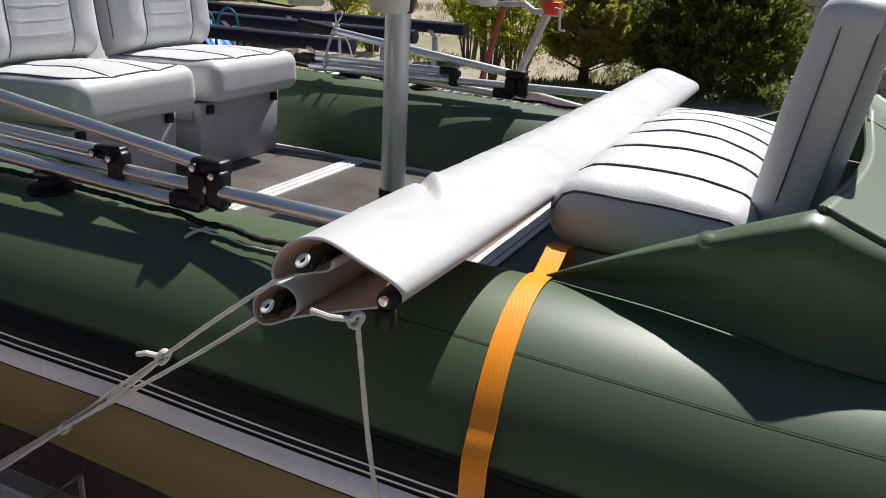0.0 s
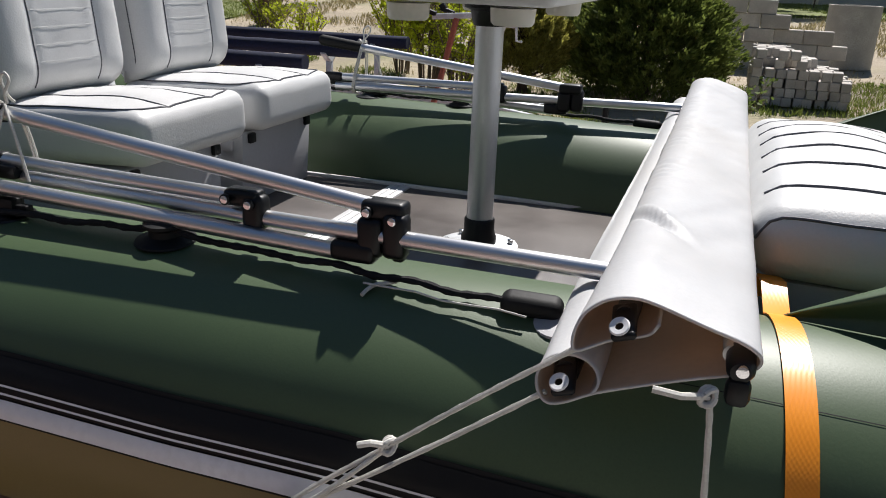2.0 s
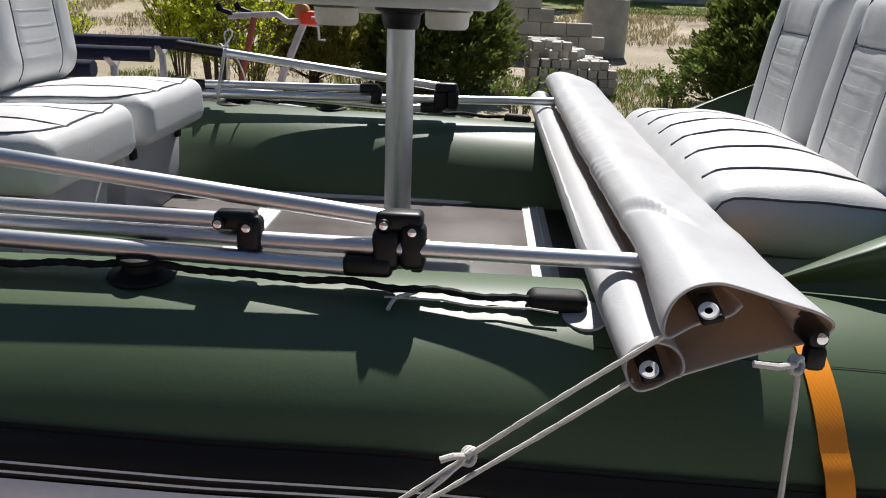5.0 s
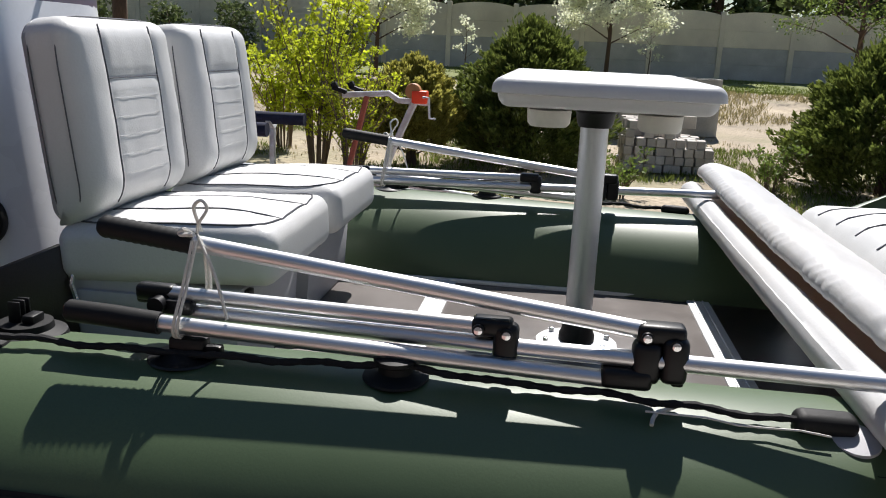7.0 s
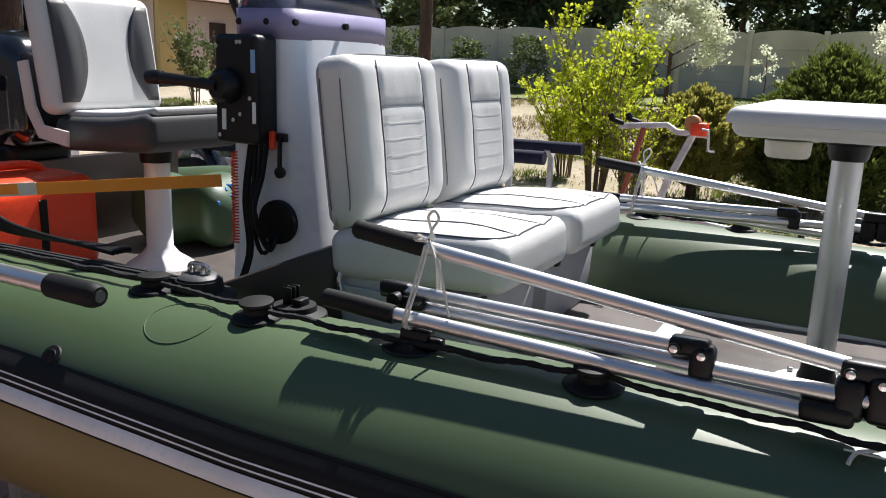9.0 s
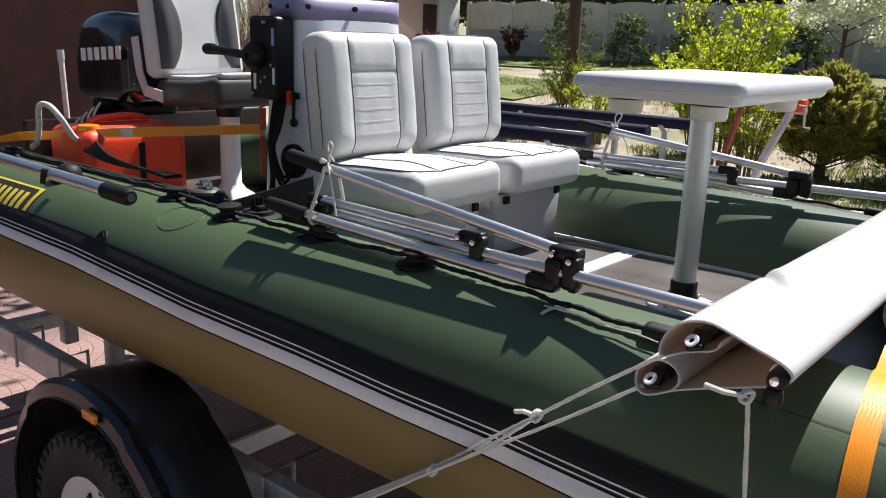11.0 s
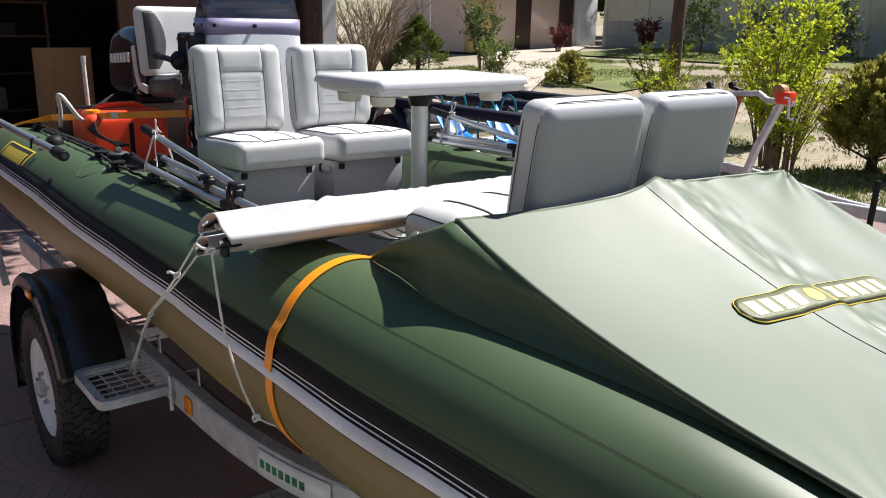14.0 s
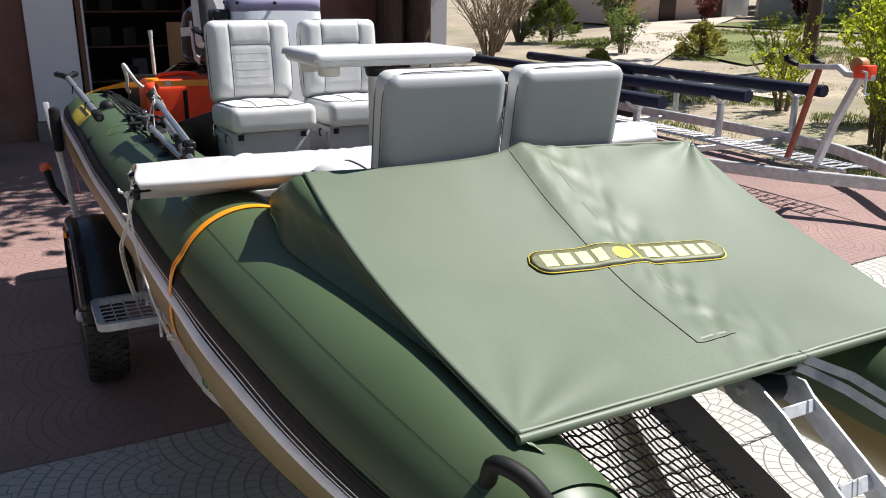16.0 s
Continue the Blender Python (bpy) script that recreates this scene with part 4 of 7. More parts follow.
for (x, z, r), m in (((0.440, 1.352, 0.0125), "black_plastic"), ((0.385, 1.278, 0.0135), "black_plastic"), ((0.548, 1.332, 0.010), "alu")):
    bm = B()
    pipe(bm, [(x, -0.915, z), (x, 1.03, z)], r, 16)
    part("pole", bm, m, roll)
    if m == "alu":
        continue
    bm = B()
    # flattened tongue at the pole's end with a pale eyelet ring
    soft(bm, (0.026, 0.050, 0.010), 0.0045, None, pose(x, -0.925, z, 22, -18, 0), step=0.01)
    part("end_fitting", bm, "black_plastic", roll, "black flattened pole end")
    bm = B()
    lathe(bm, [(0.0045, -0.0012), (0.0045, 0.0012), (0.0095, 0.0018), (0.0110, 0.0), (0.0095, -0.0018), (0.0045, -0.0012)], n=24, cap=False)
    bmesh.ops.transform(bm, matrix=Matrix.Translation((x - 0.003, -0.943, z + 0.002)) @ Vector((-0.25, -0.62, 0.74)).to_track_quat("Z", "Y").to_matrix().to_4x4(), verts=bm.verts)
    part("eyelet", bm, "decal_white", roll, "pale eyelet ring")
bm = B()
lathe(bm, [(0.0, -0.014), (0.010, -0.013), (0.014, -0.004), (0.015, 0.03), (0.010, 0.045), (0, 0.046)], (0.556, -0.938, 1.330), "y", 20)
box(bm, (0.556, -0.945, 1.308), (0.024, 0.022, 0.030), 0.008)
part("clip_end", bm, "black_plastic", roll, "black hinge end")
bm = B()
lathe(bm, [(0.0, -0.004), (0.006, -0.003), (0.0065, 0.004), (0.0, 0.006)], (0.557, -0.953, 1.333), "y", 16)
part("clip_bolt", bm, "chrome_lens", roll)


# ---- ropes and straps ----
def strands(name, label, lines, r, material, category="rope"):
    t = thing(name, label, category)
    for pts, n in lines:
        base = glide(pts, n) if n else np.array(pts)
        bm = B()
        pipe(bm, [tuple(p) for p in base], [r * (1 + 0.10 * math.sin(k * 1.9)) for k in range(len(base))], 7)
        part("strand", bm, material, t)
    return t


def knot(parent, c, s, material="rope_white"):
    bm = B()
    c = Vector(c)
    for k in range(3):
        ring = [c + s * Vector((0.9 * math.cos(a + k), 0.7 * math.sin(a * 1.0 + k * 2), 1.0 * math.sin(a + k * 1.3))) for a in np.linspace(0, 2 * math.pi, 14)]
        pipe(bm, ring, s * 0.42, 7)
    return part("knot", bm, material, parent)


bow_rope = strands("tie_down_rope", "doubled beige cord tying the awning to the trailer step", [
    ([(0.395, -0.935, 1.318), (0.29, -0.935, 1.235), (0.188, -0.934, 1.150)], 30),
    ([(0.368, -0.935, 1.262), (0.26, -0.938, 1.178), (0.10, -0.945, 1.060), (-0.02, -0.948, 0.972), (-0.28, -0.915, 0.775), (-0.535, -0.866, 0.583)], 60),
    ([(0.188, -0.934, 1.150), (0.10, -0.938, 1.078), (-0.015, -0.945, 0.982), (-0.28, -0.908, 0.782), (-0.538, -0.860, 0.586)], 60),
    ([(0.188, -0.934, 1.148), (0.09, -0.952, 1.056), (-0.022, -0.955, 0.970), (-0.28, -0.918, 0.768), (-0.540, -0.872, 0.580)], 60),
    ([(-0.535, -0.866, 0.583), (-0.565, -0.85, 0.556), (-0.555, -0.84, 0.612), (-0.535, -0.866, 0.583)], 16)], 0.0033, "rope_white")
knot(bow_rope, (0.188, -0.935, 1.150), 0.008)
knot(bow_rope, (-0.018, -0.950, 0.974), 0.008)
bm = B()
pipe(bm, [(0.188, -0.935, 1.150), (0.170, -0.948, 1.157), (0.155, -0.950, 1.152)], 0.0042, 7)
part("loose_end", bm, "rope_white", bow_rope)
hang = strands("hanging_cord", "beige cord hanging from the awning's end", [
    ([(0.530, -0.966, 1.308), (0.535, -0.968, 1.27), (0.548, -0.955, 1.10), (0.565, -0.925, 0.95), (0.580, -0.893, 0.852)], 40),
    ([(0.580, -0.893, 0.852), (0.62, -0.86, 0.835), (0.70, -0.80, 0.825)], 12)], 0.0034, "rope_white")
knot(hang, (0.529, -0.968, 1.308), 0.0075)
knot(hang, (0.580, -0.893, 0.852), 0.009)
bm = B()
pipe(bm, [(0.529, -0.968, 1.308), (0.505, -0.985, 1.312), (0.478, -0.985, 1.314)], 0.0038, 7)
part("loose_end", bm, "rope_white", hang)

# loose tie cords hanging below the rolled cloth
for k in range(3):
    bm = B()
    pipe(bm, [(0.46, -0.46 + 0.05 * k, 1.262), (0.43 + 0.02 * k, -0.40 + 0.05 * k, 1.232), (0.47, -0.32 + 0.04 * k, 1.226 + 0.006 * k), (0.42, -0.26 + 0.03 * k, 1.238), (0.45, -0.20, 1.262)], 0.0024, 6, smooth=24)
    part("tie_cord", bm, "rope_white", roll, "loose white tie cord")

# orange lashing strap over the tube, amidships
strap = thing("lashing_strap", "orange webbing lashing strap over the green tube", "strap")
pts, acr = [(0.606, -0.400, 1.21), (0.607, -0.412, 1.250), (0.612, -0.47, 1.262)], [(1, 0, 0)] * 3
for a in np.linspace(112, -62, 44):
    x = 0.617 + 0.043 * ((112 - a) / 112) ** 0.9 if a > 0 else 0.660 + 0.048 * (-a / 60)
    pts.append(tuple(tube_at(x, a, 0.0035 + 0.011 * max(0, min(1, (30 - a) / 8, (a + 4) / 8)))))
    acr.append((1, 0, 0))
bm = B()
band(bm, pts[2:], 0.036, 0.0022, acr[2:])
part("webbing", bm, "orange_web", strap)
bm = B()
band(bm, pts[:3], 0.0362, 0.0024, acr[:3])
part("tail", bm, "orange_web", strap, "strap end running down inside the boat")
strap2 = thing("lashing_strap", "orange webbing lashing strap across the stern", "strap")
bm = B()
band(bm, [(-1.515, -0.178, 1.405), (-1.974, -0.388, 1.36), (-2.45, -0.61, 1.312), (-2.62, -0.73, 1.272), (-2.66, -0.86, 1.225), (-2.67, -0.945, 1.10), (-2.66, -0.955, 0.98), (-2.5, -0.93, 0.62)], 0.034, 0.0022, [(0, 0, 1), (0, 0, 1), (0.4, 0, 1), (1, 0, 0.4), (1, 0, 0), (1, 0, 0), (1, 0, 0), (1, 0, 0)])
part("webbing", bm, "orange_web", strap2)
bm = B()
band(bm, [(-1.99, -0.395, 1.3595), (-2.28, -0.530, 1.330)], 0.036, 0.004, (0, 0, 1))
part("label_sleeve", bm, "cream", strap2)

# ---- bow cover ----
cover = thing("bow_cover", "taut green PVC cover over the bow with a centre seam", "boat cover")
C_TIP, C_FAR = Vector((0.992, -0.568, 1.426)), Vector((1.038, 0.765, 1.419))
F_L, F_R = Vector((2.008, -0.525, 1.155)), Vector((1.985, 0.66, 1.150))


def rear_edge(v):
    p = C_TIP.lerp(C_FAR, v)
    bow = math.sin(math.pi * v)
    near = math.sin(math.pi * min(1.0, v * 2))
    return p + Vector((0.024 * bow + 0.022 * near * (v < 0.5), 0, 0.020 * bow + 0.013 * math.exp(-(((v - 0.5) / 0.06) ** 2)) - 0.010 * near * (v < 0.5)))


def ridge_drop(u):
    """How far the side ridges hang below the straight line to the front corners."""
    return 0.034 * math.sin(math.pi * u ** 0.85) * (1 - 0.25 * u)


def cover_point(u, v):
    p = rear_edge(v).lerp(F_L.lerp(F_R, v), u)
    y = (v - 0.5) * 2
    k = min(1.0, 3.2 * v, 3.2 * (1 - v))
    k *= 2 - k
    sag = -(1 - k) * ridge_drop(u) - k * 0.050 * math.sin(math.pi * u)
    out = 0.016 * (1 - k) * math.sin(math.pi * u) * (-1 if v < 0.5 else 1)
    ridge = 0.010 * math.exp(-((y / 0.06) ** 2)) * max(0.0, 1 - 2.2 * u)
    w = 0.003 * noise.noise(Vector((p.x * 4, p.y * 9, 1.7))) * math.exp(-((y / 0.55) ** 2)) + 0.007 * noise.noise(Vector((p.x * 7 + p.y * 5, p.y * 15, 4.2))) * math.exp(-(((y - 0.10) / 0.22) ** 2)) * (0.3 + 0.7 * math.sin(math.pi * min(1, u * 1.15)))
    w += 0.0060 * noise.noise(Vector((p.x * 15 + p.y * 16, p.y * 20, 7.7))) * math.exp(-(((y - 0.13) / 0.17) ** 2))
    # puckers where the welded flap draws the cloth together
    w += 0.0019 * math.sin(p.x * 46 - p.y * 34 + 3 * noise.noise(Vector((p.x * 6, p.y * 4, 3.1)))) * math.exp(-(((y - 0.085) / 0.075) ** 2)) * min(1, 9 * (1 - u))
    folds = 0.005 * math.sin(v * 46) * max(0, 1 - u * 3.2) ** 2 * (1 if v > 0.5 else 0.08)
    radial = 0.007 * math.sin(math.atan2(p.y - C_FAR.y, p.x - C_FAR.x) * 9) * max(0, 1 - (p - C_FAR).length / 0.75)
    radial += 0.004 * math.sin(math.atan2(p.y - F_L.y, p.x - F_L.x) * 13) * max(0, 1 - (p - F_L).length / 0.40) * k
    return p + Vector((0, out, sag + ridge + w + folds * 0.5 + radial))


def cover_top():
    bm = B()
    rows = [[bm.verts.new(cover_point(u, v)) for v in np.linspace(0, 1, 150)] for u in np.linspace(0, 1, 120)]
    quads(bm, rows)
    return bm, rows


bm, _ = cover_top()
ct = part("top_panel", bm, "cover_pvc", cover, "green PVC top panel with sheen put into its colour")
ct.modifiers.new("thick", "SOLIDIFY").thickness = 0.003


def cover_height(x, y):
    """Height of the cover's cloth at a place."""
    u = v = 0.5
    for _ in range(12):
        r, f = rear_edge(v), F_L.lerp(F_R, v)
        u = max(0.0, min(1.0, (x - r.x) / (f.x - r.x)))
        y0, y1 = C_TIP.y + (F_L.y - C_TIP.y) * u, C_FAR.y + (F_R.y - C_FAR.y) * u
        v = max(0.0, min(1.0, (y - y0) / (y1 - y0)))
    return cover_point(u, v).z


def skirt_point(u, v, side):
    """The side cloth from the rear hem and the ridge (v = 0) down to the tube (v = 1)."""
    tip = C_TIP if side < 0 else C_FAR
    x_low = 0.625 + (2.045 - 0.625) * u
    a = float(np.interp(x_low, [0.625, 0.69, 0.80, 0.92, 1.00, 1.10, 1.30, 1.50, 1.70, 1.85, 2.045], [108, 102, 97, 89, 83, 82, 85, 89, 93, 96, 96]))
    low = tube_at(x_low, a, 0.0015, side)
    h = 0.26
    if u < h:
        k = u / h
        top = tube_at(0.625, 108, 0.006, side).lerp(tip, k) + Vector((0, 0, 0.006 * math.sin(math.pi * k)))
    else:
        top = cover_point((u - h) / (1 - h), 0.0 if side < 0 else 1.0) + Vector((0, side * 0.0015, -0.0035))
    p = top.lerp(low, v)
    # the cloth rolls outwards over the hem before it drops
    roll_v = math.sin(math.pi / 2 * v / 0.17) if v < 0.17 else math.cos(math.pi / 2 * min(1.0, (v - 0.17) / 0.55)) ** 1.5
    roll_u = min(1.0, (u / 0.10) ** 0.7) * (1 - max(0.0, min(1.0, (u - 0.25) / 0.22)) ** 0.8)
    out = side * (0.029 * roll_v * roll_u - 0.018 * math.sin(math.pi * v) * math.sin(math.pi * u) * (1 - roll_u))
    w = (0.006 * noise.noise(Vector((p.x * 6, v * 3, side * 2.0))) + 0.004 * noise.noise(Vector((p.x * 18, v * 5, side * 3.0)))) * min(1, 4 * u) * (1 - v) ** 0.5 * min(1, 8 * v)
    p = p + Vector((0, out + w, 0.5 * w + 0.012 * roll_v * roll_u))
    # the cloth rests on the tube where it would sink into it
    c = [np.interp(p.x, TUBE_ROWS[:, 0], TUBE_ROWS[:, k]) for k in (1, 2, 3)]
    mid = -side * c[0] + (PORT if side > 0 else 0)
    off = Vector((0, p.y - mid, p.z - c[1]))
    if off.length < c[2] + 0.0020:
        off = off.normalized() * (c[2] + 0.0020)
        p = Vector((p.x, off.y + mid, off.z + c[1]))
    return p


def cover_skirt(side):
    bm = B()
    quads(bm, [[bm.verts.new(skirt_point(u, v, side)) for v in np.linspace(0, 1, 30)] for u in np.linspace(0, 1, 80)])
    if side > 0:
        bmesh.ops.reverse_faces(bm, faces=bm.faces)
    return bm


# sides take the tube's green, without the sheen painted into the top
for side in (-1, 1):
    o = part("side_panel", cover_skirt(side), "green_pvc", cover, "green PVC side panel")
    o.modifiers.new("thick", "SOLIDIFY").thickness = 0.0012
# rolled front hem over a bar, corner sleeves, button and seam
bm = B()
pipe(bm, [F_L.lerp(F_R, t) + Vector((0.0005, 0, -0.0098)) for t in np.linspace(0.0, 1, 30)], 0.0102, 16)
part("front_hem", bm, "cover_pvc", cover, "rolled front hem")
for side, v in ((-1, 0.0), (1, 1.0)):
    bm = B()
    pipe(bm, [cover_point(u, v) + Vector((0, -side * 0.0045, -0.0062)) for u in np.linspace(0.005, 0.985, 40)], 0.0058, 12)
    part("ridge_fold", bm, "cover_pvc", cover)
bm = B()
pipe(bm, [rear_edge(v) + Vector((-0.002, 0, -0.004)) for v in np.linspace(0, 1, 40)], 0.007, 8)
part("rear_hem", bm, "cover_pvc", cover)
bm = B()
rows = []
for u in np.linspace(0.0, 0.875, 70):
    p = rear_edge(0.5).lerp(F_L.lerp(F_R, 0.5), u)
    rows.append([bm.verts.new((p.x, p.y + dy, cover_height(p.x, p.y + dy) + 0.0015 + 0.003 * noise.noise(Vector((p.x * 14, dy * 30, 0))) * (0.5 + dy / 0.12))) for dy in np.linspace(-0.056, 0.046, 13)])
quads(bm, rows)
part("seam_flap", bm, "cover_pvc", cover, "welded centre seam flap").modifiers.new("thick", "SOLIDIFY").thickness = 0.0015
bm = B()
line = [rear_edge(0.5).lerp(F_L.lerp(F_R, 0.5), u) - Vector((0, 0.057, 0)) for u in np.linspace(0.0, 0.88, 40)]
line += [line[-1] + Vector((0.004, dy, 0)) for dy in np.linspace(0.01, 0.11, 8)]
pipe(bm, [(p.x, p.y, cover_height(p.x, p.y) + 0.0040) for p in line], 0.0008, 5)
part("stitch_line", bm, "black_rubber", cover)
bm = B()
sp = skirt_point(0.165, 0.10, -1)
lathe(bm, [(0.017, -0.004), (0.015, 0.0005), (0.009, 0.001), (0.007, 0.002), (0, 0.0025)], n=20)
bmesh.ops.transform(bm, matrix=Matrix.Translation(sp) @ Vector((-0.25, -0.62, 0.75)).to_track_quat("Z", "Y").to_matrix().to_4x4(), verts=bm.verts)
part("stud", bm, "cover_pvc", cover)

# badge on the cover: a yellow-edged dark plate with plain marks in place of the maker's name
badge = thing("cover_badge", "black badge edged in yellow with pale yellow marks", "badge")


def badge_piece(name, pts, lift, thick, material, parent):
    """A raised mark; pts are (along, across) on the badge."""
    bm = B()
    top, low = [], []
    for u, v in pts:
        x, y = BX + u * math.cos(BA) - v * math.sin(BA), BY + u * math.sin(BA) + v * math.cos(BA)
        cloth, flat = cover_height(x, y), PLANE[0] + PLANE[1] * u + PLANE[2] * v
        z = max(cloth + 0.001, 0.3 * cloth + 0.7 * flat)
        top.append(bm.verts.new((x, y, z + lift + thick)))
        low.append(bm.verts.new((x, y, z - 0.004 + lift)))
    bm.faces.new(top)
    n = len(pts)
    for i in range(n):
        bm.faces.new((low[i], low[(i + 1) % n], top[(i + 1) % n], top[i]))
    bmesh.ops.recalc_face_normals(bm, faces=bm.faces)
    return part(name, bm, material, parent, smooth=False)


BX, BY, BA = 1.522, 0.124, radians(83.2)


def badge_plane():
    """The level on which the stiff badge lies."""
    rows, hs = [], []
    for u in np.linspace(-0.28, 0.28, 15):
        for v in (-0.04, 0.0, 0.04):
            rows.append((1.0, u, v))
            hs.append(cover_height(BX + u * math.cos(BA) - v * math.sin(BA), BY + u * math.sin(BA) + v * math.cos(BA)))
    fit = np.linalg.lstsq(np.array(rows), np.array(hs), rcond=None)[0]
    return [float(fit[0]) + 0.002, float(fit[1]), float(fit[2])]


PLANE = badge_plane()


def badge_plate(name, half, r, lift, material):
    """A thin capsule-shaped plate that follows the cloth."""
    bm, rows = B(), []
    for u in np.linspace(-half - r, half + r, 61):
        e = max(0.0, abs(u) - half)
        wv = max(0.001, math.sqrt(max(0.0, r * r - e * e)))
        row = []
        for v in np.linspace(-wv, wv, 7):
            x, y = BX + u * math.cos(BA) - v * math.sin(BA), BY + u * math.sin(BA) + v * math.cos(BA)
            cloth, flat = cover_height(x, y), PLANE[0] + PLANE[1] * u + PLANE[2] * v
            row.append(bm.verts.new((x, y, max(cloth + 0.001, 0.3 * cloth + 0.7 * flat) + lift)))
        rows.append(row)
    quads(bm, rows)
    ob = part(name, bm, material, badge)
    ob.modifiers.new("thick", "SOLIDIFY").thickness = 0.0012
    return ob


badge_plate("edge", 0.245, 0.046, 0.0025, "yellow")
badge_plate("field", 0.245, 0.0425, 0.0038, "black_badge")
badge_plate("field_inner", 0.245, 0.0385, 0.0050, "olive_badge")
for u0, w in ((-0.235, 0.042), (-0.185, 0.042), (-0.135, 0.040), (-0.09, 0.036), (0.055, 0.042), (0.103, 0.042), (0.151, 0.040), (0.196, 0.034), (0.236, 0.030)):
    q = [(u0 - w / 2 + 0.002, -0.024), (u0 + w / 2 - 0.004, -0.024), (u0 + w / 2 - 0.004, 0.024), (u0 - w / 2 + 0.002, 0.024)]
    badge_piece("mark", q, 0.0055, 0.0018, "pale_yellow", badge)
badge_piece("disc", [(-0.027 + 0.026 * math.cos(a), 0.026 * math.sin(a)) for a in np.linspace(0, 2 * math.pi, 20)[:-1]], 0.0055, 0.0018, "yellow", badge)
badge_piece("divider", [(0.008, -0.036), (0.016, -0.036), (0.016, 0.036), (0.008, 0.036)], 0.0055, 0.0014, "yellow", badge)

# bow bar, tow handle, net and bow roller arm
for side in (-1, 1):
    bm = B()
    pipe(bm, [(x, side * y, z) for x, y, z in ((2.03, 0.60, 1.09), (2.06, 0.602, 1.148), (2.115, 0.570, 1.135), (2.16, 0.540, 1.07), (2.175, 0.520, 0.97), (2.13, 0.51, 0.93))], 0.016, 12, smooth=26)
    bpart("tow_handle", bm, "black_rubber", "black rubber tow handle")
net = thing("bow_net", "black knotted net below the bow bar", "net")
bm = B()
for k in range(18):
    y = -0.44 + k * 0.0145
    pipe(bm, [(1.97, y + 0.43 * t + 0.004 * math.sin(t * 20 + k), 1.125 - 0.42 * t) for t in np.linspace(0, 1, 16)], 0.0022, 5)
for k in range(14):
    t = k / 13
    pipe(bm, [(1.97, y + 0.43 * t, 1.125 - 0.42 * t + 0.004 * math.cos(y * 120)) for y in np.linspace(-0.45, -0.18, 16)], 0.0022, 5)
part("mesh", bm, "black_rubber", net)
bm = B()
band(bm, [(1.965, -0.155, 1.125), (1.965, 0.29, 0.69)], 0.085, 0.006, (0, 1, 0))
part("side_band", bm, "black_rubber", net, "broad black band")


# ---- helm console ----
console = thing("helm_console", "white fibreglass steering console with lilac trim and tinted screen", "console")


def console_body():
    bm = B()
    rows = []
    for z, x0, x1, y0, y1 in ((1.06, -1.50, -1.18, -0.215, 0.37), (1.25, -1.50, -1.20, -0.205, 0.355), (1.5, -1.495, -1.235, -0.192, 0.33), (1.72, -1.49, -1.262, -0.182, 0.31), (1.775, -1.49, -1.268, -0.180, 0.307), (1.855, -1.485, -1.275, -0.176, 0.303)):
        row = []
        for t in np.linspace(0, 2 * math.pi, 56, endpoint=False):
            cx, cy = math.cos(t), math.sin(t)
            k = (abs(cx) ** 5 + abs(cy) ** 5) ** (-1 / 5)
            row.append(bm.verts.new(((x0 + x1) / 2 + cx * k * (x1 - x0) / 2, (y0 + y1) / 2 + cy * k * (y1 - y0) / 2, z)))
        rows.append(row)
    quads(bm, rows, True)
    bm.faces.new(rows[-1])
    return bm


body = part("shell", console_body(), "gelcoat", console, "glossy white console shell")


def console_ring(z0, z1, off, back=False):
    bm = B()
    rows = []
    for z in (z0, z1):
        row = []
        for t in np.linspace(-2.15, 2.15, 44):
            cx, cy = math.cos(t), math.sin(t)
            k = (abs(cx) ** 5 + abs(cy) ** 5) ** (-1 / 5)
            lean = (z - 1.855) * 0.45 if z > 1.86 else 0
            row.append(bm.verts.new((-1.380 + cx * k * (0.107 + off - lean * 0.8), 0.063 + cy * k * (0.242 + off - lean * 0.35), z)))
        rows.append(row)
    quads(bm, rows)
    return bm


tr = part("trim_band", console_ring(1.782, 1.858, 0.004), "lilac", console, "lilac trim band with dark bolts")
tr.modifiers.new("thick", "SOLIDIFY").thickness = 0.004
ws = part("windscreen", console_ring(1.850, 2.10, 0.002), "screen_tint", console, "tinted acrylic windscreen")
ws.modifiers.new("thick", "SOLIDIFY").thickness = 0.004
for y, x in ((-0.150, -1.285), (0.04, -1.262), (0.225, -1.280), (-0.178, -1.35), (-0.178, -1.44)):
    bm = B()
    cyl(bm, (x, y, 1.825), 0.009, 0.014, "x" if y > -0.17 else "y", 12, bevel=0.002)
    part("trim_bolt", bm, "black_plastic", console)
# steering wheel rim behind the screen
bm = B()
ring = [(-1.53 - 0.05 * math.cos(a), 0.04 + 0.15 * math.sin(a), 1.90 + 0.14 * math.cos(a)) for a in np.linspace(0, 2 * math.pi, 33)]
pipe(bm, ring, 0.012, 8, caps=False)
pipe(bm, [(-1.48, 0.04, 1.84), (-1.53, 0.04, 1.90)], 0.02, 10)
for a in (0.5, 2.6, 4.7):
    pipe(bm, [(-1.53, 0.04, 1.90), (-1.53 - 0.05 * math.cos(a), 0.04 + 0.15 * math.sin(a), 1.90 + 0.14 * math.cos(a))], 0.007, 6)
part("steering_wheel", bm, "black_plastic", console, "black steering wheel")
# remote control box on the starboard side
ctl = part("control_box", soft(B(), (0.140, 0.085, 0.270), 0.016, None, pose(-1.380, -0.226, 1.656), step=0.03), "black_plastic", console, "black throttle control box")
bm = B()
